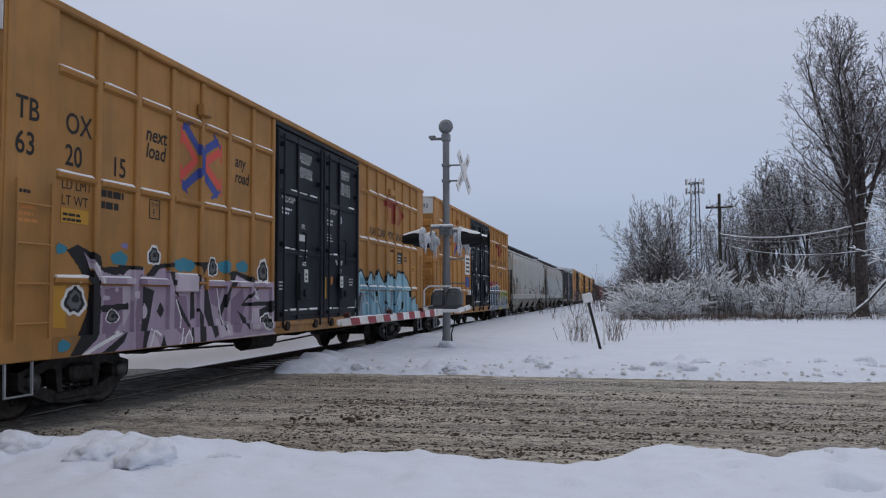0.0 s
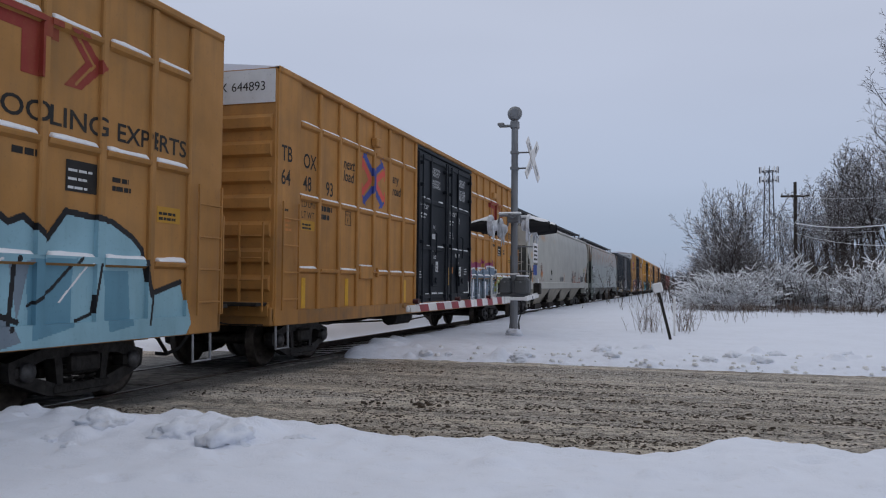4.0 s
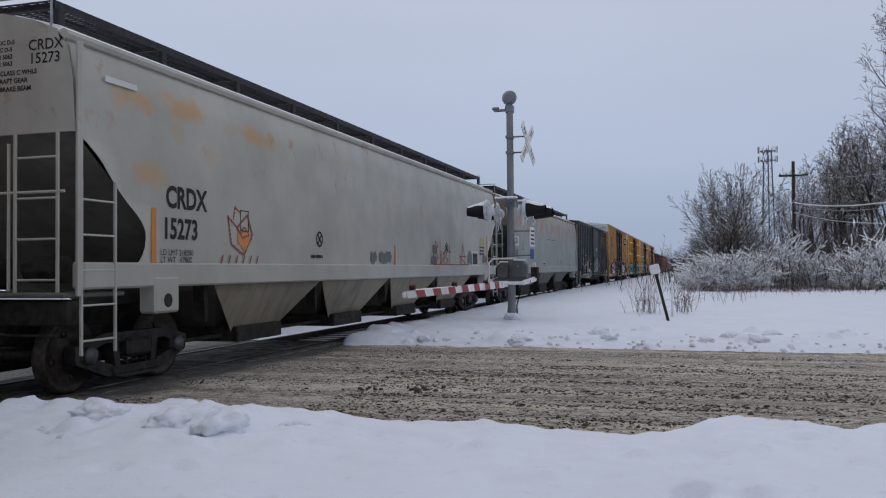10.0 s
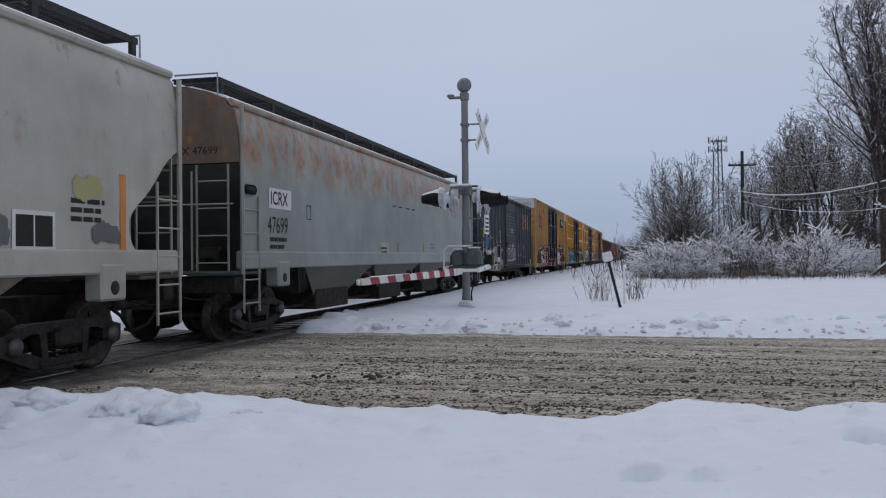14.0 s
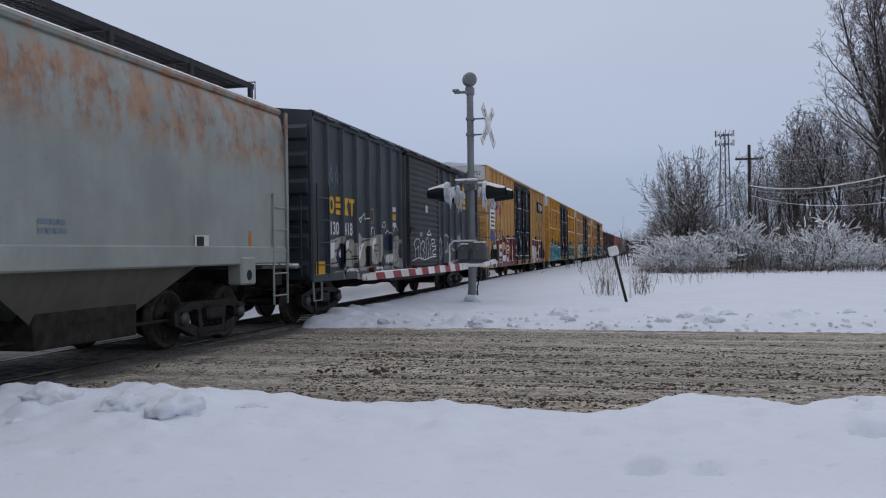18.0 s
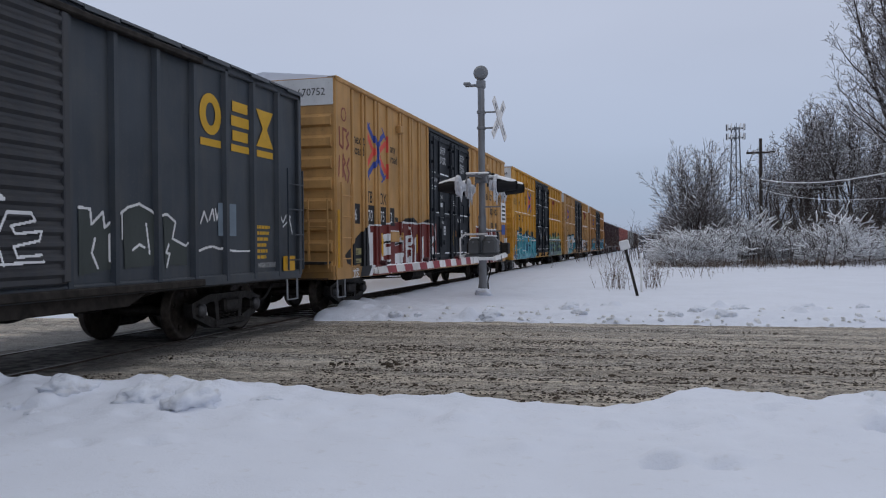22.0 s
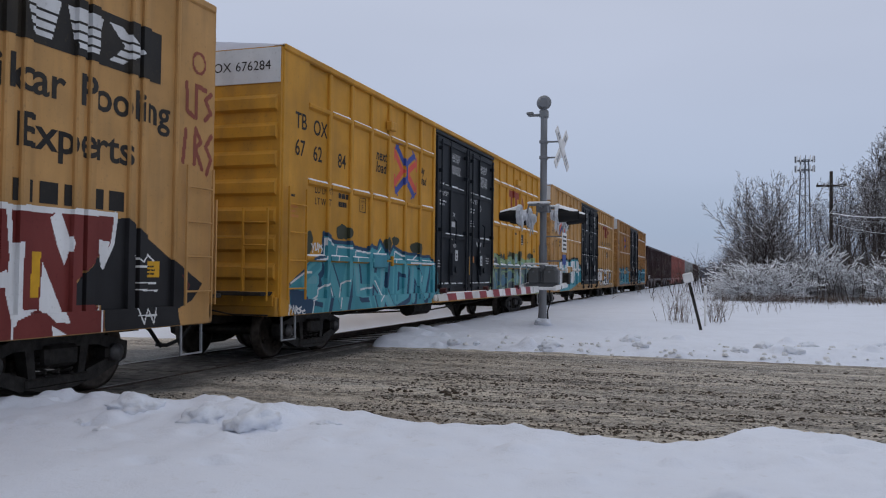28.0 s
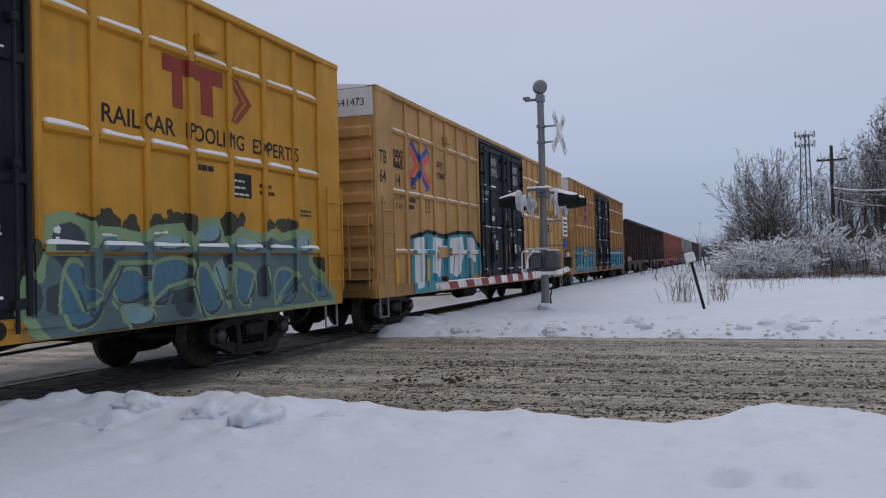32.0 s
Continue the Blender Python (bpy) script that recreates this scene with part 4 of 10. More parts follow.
def throw(cv, x0, x1, y0, y1, glyphs, seed, fills, outline, glow=0, shine=0, stroke=0.2, rim=0.07, lean=0.12, ground=0):
    """Sprayed lettering-like shapes, side by side: glow, dark outline, fill in patches, shine lines."""
    r = random.Random(seed)
    w = (x1 - x0) / len(glyphs)
    strokes = []
    for i, k in enumerate(glyphs):
        fu, fv = r.random() < 0.6, r.random() < 0.5
        for ln in GLYPHS[k]:
            pts = []
            for u, v in ln:
                u, v = (1 - u if fu else u), (1 - v if fv else v)
                up = 0.1 * math.sin(i * 1.9 + seed)
                yy = y0 + (y1 - y0) * (v * (0.94 + 0.06 * math.sin(i * 2.3)) + up * 0.3)
                pts.append((x0 + w * (i + u * 1.05) + lean * (v - 0.5) + r.uniform(-0.04, 0.04), yy + r.uniform(-0.04, 0.04)))
            strokes.append(pts)
    if ground:
        n_ = 3 * len(glyphs)
        up = [(x0 - 0.05 + (x1 - x0 + 0.1) * i / n_, y1 * (0.9 + 0.12 * math.sin(i * 2.4 + seed)) + r.uniform(-0.05, 0.05)) for i in range(n_ + 1)]
        lo = [(x1 + 0.05 - (x1 - x0 + 0.1) * i / n_, y0 * 0.6 + 0.05 * math.sin(i * 1.9 + seed) + r.uniform(0, 0.05)) for i in range(n_ + 1)]
        cv.poly(up + lo, ground)
        for (a, b), (c, d) in zip(up, up[1:]):
            cv.line([(a, b), (c, d)], 0.05, outline)
    if glow:
        for pts in strokes:
            cv.line(pts, stroke + 2 * rim + 0.16, glow)
    for pts in strokes:
        cv.line(pts, stroke + 2 * rim, outline)
    for pts in strokes:
        cv.line(pts, stroke, fills[0])
    for k, f in enumerate(fills[1:]):
        for _ in range(10):
            cv.blob(r.uniform(x0, x1), r.uniform(y0, y1), r.uniform(0.1, 0.45), r.uniform(0.06, 0.28), f, 0.15, only=[fills[0]])
    if shine:
        for pts in strokes:
            (a, b), (c, d) = pts[0], pts[1]
            cv.line([(a + 0.03 - stroke * 0.3, b), (a + (c - a) * 0.6 - stroke * 0.3, b + (d - b) * 0.6)], 0.035, shine)


# ---------------------------------------------------------------- rolling stock: the cars
POST_W, PANEL = 0.11, -0.055
F_POSTS = [0.78, 1.64, 2.52, 3.42, 4.30, 5.22, 6.14, 7.02]
R_POSTS = [12.22, 13.02, 13.88, 14.76, 15.64, 16.54, 17.46, 18.27]
LEDGES = [1.68, 2.92, 4.17]
CARS = []
GRIMY = {}
ME_LEDGE = {}


def ribbed_end(car, y, sgn, z0, z1, mat, ribs, half=1.58, top_mat=None):
    """Corrugated steel end wall that faces sgn along y."""
    mat = GRIMY.setdefault(mat.name, mat)
    end = part("end_wall", G().box(-half, half, min(y, y + sgn * 0.05), max(y, y + sgn * 0.05), z0, z1), mat, car)
    step = (z1 - z0 - (0.62 if top_mat else 0.1)) / ribs
    for i in range(ribs):
        a = z0 + 0.04 + i * step
        pts = [(y + sgn * 0.05, a), (y + sgn * 0.125, a + step * 0.10), (y + sgn * 0.13, a + step * 0.46), (y + sgn * 0.05, a + step * 0.62)]
        part("end_rib", G().prism(pts, "x", -half + 0.06, half - 0.05), mat, end)
    if top_mat:
        part("end_header", G().box(-half + 0.01, half - 0.01, min(y + sgn * 0.055, y + sgn * 0.07), max(y + sgn * 0.055, y + sgn * 0.07), z1 - 0.56, z1 - 0.02), top_mat, end, "white painted header panel")


def ledge_snow(w, seed, deep):
    """Uneven ridge of snow that lies along a ledge w metres long."""
    r = random.Random(seed + int(w * 100))
    n, vs = 9, []
    a, b = r.uniform(0.02, 0.09), w - r.uniform(0.02, 0.09)
    for i in range(n):
        u = i / (n - 1)
        k = deep * (0.35 if i in (0, n - 1) else 0.85 + 0.12 * math.sin(u * 5 + seed * 2) + r.uniform(-0.08, 0.08))
        u = (0.0, 0.035, 0.15, 0.3, 0.5, 0.7, 0.85, 0.965, 1.0)[i]
        y = a + (b - a) * u
        vs += [(1.545, y, 0.028), (1.606, y, 0.018), (1.606 + 0.012 * k, y, 0.02 + 0.016 * k), (1.602, y, 0.024 + 0.042 * k), (1.578, y, 0.03 + 0.062 * k), (1.545, y, 0.032 + 0.068 * k)]
    fs = [(i * 6 + j, i * 6 + j + 1, i * 6 + j + 7, i * 6 + j + 6) for i in range(n - 1) for j in range(5)] + [(0, 1, 2, 3, 4, 5), tuple((n - 1) * 6 + j for j in range(6))]
    return G().add(vs, fs).mesh("snow_cap", M_snowcap, True)


def boxcar_depth(y, z):
    if 6.08 < y < 12.46 and 0.885 < z < 0.995:
        return 0.032
    if y < 0.82 or y > 18.25 or z < 1.008:
        return 0.0
    if 7.10 < y < 12.14:
        return -0.012
    for p in F_POSTS + R_POSTS:
        if abs(y - p) < POST_W / 2:
            return 0.0
    for q in LEDGES:
        if abs(z - q) < 0.045:
            return 0.015
    return PANEL


def plug_door(car, y0, y1, z0, z1, seed, ledges=True):
    """Black plug door with battens, lock rods, gear and stencils."""
    rnd = random.Random(seed)
    x = 1.585
    d = part("door", G().cbox(1.50, x, y0 + 0.015, y1 - 0.015, z0, z1, 0.012), M_black, car, "black steel plug door")
    w = y1 - y0
    for z in (z0 + 0.16, z0 + 1.37, z0 + 2.54, z1 - 0.12):
        part("batten", G().cbox(x, x + 0.035, y0 + 0.05, y1 - 0.05, z - 0.05, z + 0.05, 0.012), M_black, d)
        if ledges and z < z1 - 0.5:
            for u0, u1 in ((0.12, 0.26), (0.27, 0.41), (0.45, 0.66), (0.67, 0.87)):
                if rnd.random() < 0.72:
                    a, b = y0 + w * (u0 + rnd.uniform(0, 0.04)), y0 + w * (u1 - rnd.uniform(0, 0.05))
                    part("snow_cap", G().cbox(x + 0.002, x + 0.036, a, b, z + 0.051, z + rnd.uniform(0.07, 0.095), 0.008), M_snowcap, d)
    for f in (0.03, 0.43, 0.97):
        part("batten", G().cbox(x, x + 0.045, y0 + f * w - 0.035, y0 + f * w + 0.035, z0 + 0.04, z1 - 0.04, 0.012), M_black, d)
    for f in (0.10, 0.89):
        part("lock_rod", G().rod((x + 0.075, y0 + f * w, z0 - 0.12), (x + 0.075, y0 + f * w, z1 - 0.1), 0.022, 8), M_black, d)
        for z in (z0 + 0.15, z0 + 1.5, z0 + 2.9, z1 - 0.3):
            part("rod_bracket", G().cbox(x, x + 0.11, y0 + f * w - 0.05, y0 + f * w + 0.05, z - 0.045, z + 0.045, 0.012), M_black, d)
    part("door_gear", G().cbox(x + 0.03, x + 0.10, y0 + 0.42 * w, y0 + 0.60 * w, z0 + 0.42, z0 + 0.97, 0.02).rod((x + 0.1, y0 + 0.51 * w, z0 + 0.56), (x + 0.14, y0 + 0.51 * w, z0 + 0.56), 0.08, 10), M_black, d)
    part("handle", G().tube([(x + 0.1, y0 + 0.51 * w, z0 + 1.2), (x + 0.12, y0 + 0.51 * w, z0 + 1.75), (x + 0.05, y0 + 0.51 * w, z0 + 1.8)], 0.018, 6), M_black, d)
    for k in (0.2, 0.8):
        part("roller", G().lathe([(0.0, 0.05), (0.09, 0.05), (0.09, -0.03), (0.0, -0.03)], "x", 12, (x + 0.03, y0 + k * w, z0 - 0.08)), M_under, d)
    return d


def door_marks(car, ds, x=1.588):
    """White stencils, placard holders and stripes on the pair of plug doors."""
    (a0, a1, z0), (b0, b1, _) = ds
    def stencil(text, y, z, size):
        part("lettering", text_mesh(text, size, M_white, 0, 0.95, 0.001, True), None, car, loc=Matrix.Translation((x, y, z)) @ SIDE)

    stencil("CLOSE THIS DOOR\nBEFORE CLOSING\nMAIN DOOR\n\nCIERRE ESTA PUERTA\nANTES DE CERRAR\nLA PUERTA PRINCIPAL", a0 + 1.52, z0 + 3.38, 0.088)
    stencil("CLOSE AND LOCK\nDOORS BEFORE\nMOVING CAR\n\nCIERRE Y PONGA\nEL SEGURO EN LAS\nPUERTAS ANTES DE\nMOVER EL CARRO", b0 + 1.54, z0 + 3.38, 0.088)
    stencil("DO NOT LUBE DOORS\nROLLERS LUBED", a0 + 0.64, z0 + 2.40, 0.07)
    stencil("DO NOT LUBE DOORS\nROLLERS LUBED", b0 + 0.64, z0 + 2.40, 0.07)
    stencil("70K", a0 + 1.42, z0 + 1.88, 0.13)
    bars(car, a0 + 0.32, z0 + 2.10, 0.5, 0.16, 2, M_white, x)
    bars(car, b0 + 0.32, z0 + 2.08, 0.52, 0.16, 2, M_white, x)
    bars(car, b0 + 0.32, z0 + 1.72, 0.4, 0.2, 3, M_white, x, fill=0.35)
    for k, dy, dz in ((a0, 1.48, 1.12), (b0, 1.16, 1.03)):
        part("lettering", text_mesh("ASD", 0.12, M_white, 0, 1, 0.003, True), None, car, loc=Matrix.Translation((x + 0.004, k + dy, z0 + dz)) @ SIDE)
        for s_ in (-1, 1):
            for q_ in range(3):
                part("stripe_mark", G().box(-0.012, 0.012, -0.07, 0.07, 0, 0.003), M_white, car, loc=Matrix.Translation((x + 0.004, k + dy - 0.1 + s_ * 0.17 + q_ * 0.04, z0 + dz + 0.24)) @ SIDE @ Matrix.Rotation(-s_ * 0.6, 4, "Z"))
        plate(car, "placard", k + dy - 0.24, z0 + dz - 0.34, 0.19, 0.26, M_white, x + 0.1)
        bars(car, k + dy - 0.20, z0 + dz - 0.30, 0.11, 0.18, 2, M_stblk, x + 0.11)
    bars(car, a0 + 0.1, z0 + 0.62, 0.36, 0.2, 3, M_white, x, fill=0.4)
    bars(car, b0 + 1.85, z0 + 0.75, 0.34, 0.2, 3, M_white, x, fill=0.4)
    part("round_stencil", G().lathe([(0.06, 0.0), (0.095, 0.0)], "x", 18, (x, b0 + 1.22, z0 + 2.26)), M_white, car)
    plate(car, "stencil_bar", b0 + 1.21, z0 + 2.20, 0.02, 0.12, M_white, x, 0.003)
    plate(car, "reflector", b0 + 0.14, z0 + 0.44, 0.12, 0.48, M_refl, x)
    plate(car, "inspection_tag", b0 + 0.56, z0 + 0.76, 0.10, 0.17, M_orange, x)
    plate(car, "placard", a0 + 1.20, z0 + 1.62, 0.30, 0.13, M_white, x, 0.004)


def x_logo(car, y, z, w, h, x, depth=0.0):
    """Emblem of nested red and blue arrows that cross."""
    cv = Canvas(w, h, 0.014)

    def side_(u):
        return u * 0.77 if u <= 0.64 else 0.493 + (u - 0.64) * 1.408

    def ln(pts, c):
        cv.line([(side_(u) * w, v * h) for u, v in pts], 0.135, c)

    ln([(0.13, 0.93), (0.52, 0.68), (0.61, 0.61), (0.64, 0.50), (0.61, 0.38), (0.50, 0.30), (0.12, 0.09)], 2)
    ln([(0.07, 0.78), (0.46, 0.50), (0.07, 0.25)], 1)
    ln([(0.67, 0.67), (0.90, 0.86)], 2), ln([(0.73, 0.54), (0.94, 0.71)], 1)
    ln([(0.73, 0.44), (0.94, 0.22)], 1), ln([(0.67, 0.34), (0.90, 0.09)], 2)
    for (a, b), (c, d), k in (((0.05, 0.88), (0.24, 0.97), 2), ((0.02, 0.90), (0.02, 0.66), 1), ((0.02, 0.38), (0.02, 0.14), 1), ((0.06, 0.16), (0.20, 0.01), 2), ((0.84, 0.97), (0.97, 0.80), 2), ((0.985, 0.84), (0.985, 0.58), 1), ((0.985, 0.34), (0.985, 0.10), 1), ((0.82, 0.01), (0.97, 0.14), 2)):
        cv.line([(side_(a) * w, b * h), (side_(c) * w, d * h)], 0.045, k)
    return drape(car, "arrow_logo", cv.a, 0.014, y, z, [M_logor, M_logob], depth, x, "emblem of crossing red and blue arrows")


def boxcar(y_front, body_col, name, label, number, seed, kind="ledged", slogan=True, detail=True, side_bar=True, box_mat=None):
    """Sixty-foot high-cube boxcar with double black plug doors; its front end is at y = 0 and its rail at z = 0."""
    L, top, bot = 18.97, 4.93, 0.76
    car = thing("boxcar", label, "boxcar", "cars of the freight train")
    CARS.append((car, y_front))
    mp = paint(name, *body_col)
    GRIMY[name] = paint(name + "_sooty_end", body_col[0], (0.10, 0.075, 0.05), 0.50, 0.45)
    msill = paint(name + "_grimy_sill", tuple(c * 0.82 for c in body_col[0]), (0.115, 0.09, 0.065), 0.85, 0.6)
    doors = (7.10, 9.62, 12.14)
    dz0, dz1 = 0.98, 4.72
    body = G().prism([(-1.545, 0.05), (1.545, 0.05), (1.545, doors[0]), (1.50, doors[0]), (1.50, doors[2]), (1.545, doors[2]), (1.545, L - 0.05), (-1.545, L - 0.05), (-1.545, doors[2]), (-1.50, doors[2]), (-1.50, doors[0]), (-1.545, doors[0])], "z", bot + 0.20, top - 0.02)
    part("body", body, mp, car)
    for s in (-1, 1):
        a, b = sorted((s * 1.5, s * 1.602))
        part("corner_panel", G().cbox(a, b, 0.0, 0.82, bot, top - 0.05, 0.012), mp, car)
        part("corner_panel", G().cbox(a, b, L - 0.72, L, bot, top - 0.05, 0.012), mp, car)
        a, b = sorted((s * 1.45, s * 1.597))
        part("side_sill", G().prism([(0.82, bot), (4.1, bot), (4.3, bot + 0.0), (L - 4.3, bot), (L - 0.72, bot), (L - 0.72, bot + 0.24), (0.82, bot + 0.24)], "x", a, b), msill, car)
        a, b = sorted((s * 1.40, s * 1.63))
        part("eave", G().cbox(a, b, 0.0, L, top - 0.09, top + 0.015, 0.02), mp, car)
        a, b = sorted((s * 1.5, s * 1.63))
        part("door_track", G().cbox(a, b, doors[0] - 1.0, doors[2] + 0.3, bot + 0.14, bot + 0.22, 0.015), msill, car)
        part("door_header", G().cbox(a, b - 0.02 if s > 0 else b, doors[0] - 0.05, doors[2] + 0.05, dz1 + 0.02, top - 0.1, 0.015), M_black, car)
    post = G().cbox(1.5, 1.6, -POST_W / 2, POST_W / 2, bot + 0.22, top - 0.09, 0.018).mesh("side_post", mp)
    postl = G().cbox(-1.6, -1.5, -POST_W / 2, POST_W / 2, bot + 0.22, top - 0.09, 0.018).mesh("side_post", mp)
    posts = F_POSTS + R_POSTS
    if kind == "ribbed":
        posts = [0.80, 1.02, 1.66, 1.88, 2.52, 2.74, 3.45, 4.42, 4.62, 5.27, 5.47, 6.14, 6.34, 7.02, 12.2, 12.9, 13.1, 13.75, 13.95, 14.8, 15.0, 15.68, 15.9, 16.6, 16.8, 17.44, 17.64, 18.27]
    for p in posts:
        part("side_post", post, None, car, loc=(0, p, 0))
        part("side_post", postl, None, car, loc=(0, p, 0))
    if kind == "ledged":
        rnd = random.Random(seed)
        for ps in (F_POSTS, R_POSTS):
            for a, b in zip(ps, ps[1:]):
                for q in LEDGES:
                    w = b - a - POST_W
                    key = (name, round(w, 2))
                    if key not in ME_LEDGE:
                        ME_LEDGE[key] = G().prism([(1.54, -0.07), (1.60, -0.035), (1.613, 0.0), (1.613, 0.02), (1.54, 0.03)], "y", 0, w).mesh("ledge", mp)
                        ME_LEDGE[key + ("l",)] = G().prism([(-1.54, -0.07), (-1.60, -0.035), (-1.613, 0.0), (-1.613, 0.02), (-1.54, 0.03)], "y", 0, w).mesh("ledge", mp)
                        for k_ in range(6):
                            ME_LEDGE[key + ("s", k_)] = ledge_snow(w, k_, 0.5 if k_ < 3 else 0.9)
                    part("ledge", ME_LEDGE[key], None, car, loc=(0, a + POST_W / 2, q))
                    if detail:
                        part("ledge", ME_LEDGE[key + ("l",)], None, car, loc=(0, a + POST_W / 2, q))
                        if rnd.random() < 0.93:
                            part("snow_cap", ME_LEDGE[key + ("s", rnd.randrange(3) + (3 if ps is R_POSTS else 0))], None, car, loc=(0, a + POST_W / 2, q))
    roof = G().prism([(-1.6, top), (0, top + 0.17), (1.6, top), (1.6, top - 0.04), (-1.6, top - 0.04)], "y", 0.0, L)
    part("roof", roof, M_snow, car, "snow-covered shallow pitched roof")
    for i in range(14):
        part("roof_rib", G().prism([(-1.61, top + 0.005), (0, top + 0.20), (1.61, top + 0.005), (1.61, top - 0.03), (-1.61, top - 0.03)], "y", 0.3 + i * 1.4, 0.36 + i * 1.4), mp, car)
    part("floor_frame", G().box(-1.4, 1.4, 0.1, L - 0.1, 0.80, 0.98).box(-0.25, 0.25, -0.3, L + 0.3, 0.6, 0.98), M_under, car)
    for i in range(7):
        y = 4.6 + i * 1.6
        part("crossbearer", G().prism([(-1.4, 0.8), (1.4, 0.8), (0.4, 0.55), (-0.4, 0.55)], "y", y, y + 0.12), M_under, car)
    part("brake_rod", G().tube([(0.6, 3.8, 0.62), (0.6, 9.5, 0.48), (0.6, 15.1, 0.62)], 0.02, 5), M_under, car)
    part("brake_reservoir", G().rod((0.8, 7.4, 0.62), (0.8, 8.6, 0.62), 0.2, 10), M_under, car)
    ribbed_end(car, 0.0, -1, bot + 0.08, top - 0.03, mp, 8, top_mat=M_white)
    ribbed_end(car, L, 1, bot + 0.08, top - 0.03, mp, 8)
    for y, s in ((0.0, -1), (L, 1)):
        part("end_platform", G().cbox(-1.5, 1.5, min(y + s * 0.06, y + s * 0.42), max(y + s * 0.06, y + s * 0.42), 1.08, 1.14, 0.01), M_under, car)
        part("grab_rail", G().tube([(-1.4, y + s * 0.24, 1.12), (-1.4, y + s * 0.24, 1.95), (1.1, y + s * 0.24, 1.95), (1.1, y + s * 0.24, 1.12)], 0.016, 5), mp, car)
        ladder(car, (1.08, y + s * 0.05), (1.5, y + s * 0.05), 1.0, 2.4, 4, mp, (0, s * 0.2))
        coupler(car, y, s)
        part("end_sill", G().cbox(-1.58, 1.58, min(y, y + s * 0.1), max(y, y + s * 0.1), bot, bot + 0.3, 0.02), msill, car)
    ladder(car, (1.6, 0.10), (1.6, 0.66), bot + 0.25, bot + 2.0, 4, mp, (0.07, 0))
    ladder(car, (1.6, L - 0.62), (1.6, L - 0.08), bot + 0.25, bot + 2.0, 4, mp, (0.07, 0))
    stirrup(car, 0.12, mp)
    stirrup(car, L - 0.54, mp)
    if side_bar:
        stop_ = part("door_stop_box", G().cbox(1.54, 1.625, 3.51, 4.18, 1.54, 1.80, 0.02), box_mat or mp, car)
        part("latch_pin", G().rod((1.63, 4.14, 1.68), (1.63, 4.42, 1.68), 0.02, 6).cbox(1.60, 1.66, 4.36, 4.42, 1.58, 1.78, 0.01), mp, stop_)
        part("ledge_snow", G().cbox(1.55, 1.62, 3.53, 4.14, 1.795, 1.825, 0.012), M_snowcap, stop_)
        part("vent_box", G().cbox(1.55, 1.68, 4.15, 4.45, 4.30, 4.48, 0.02), mp, car)
        part("vent_box", G().cbox(1.55, 1.68, 14.85, 15.30, 4.30, 4.48, 0.02), mp, car)
    plug_door(car, doors[0], doors[1], dz0, dz1, seed + 1)
    plug_door(car, doors[1], doors[2], dz0, dz1, seed + 2)
    if detail:
        door_marks(car, ((doors[0], doors[1], dz0), (doors[1], doors[2], dz0)))
    bogie(car, 2.05)
    bogie(car, L - 2.05)
    return car


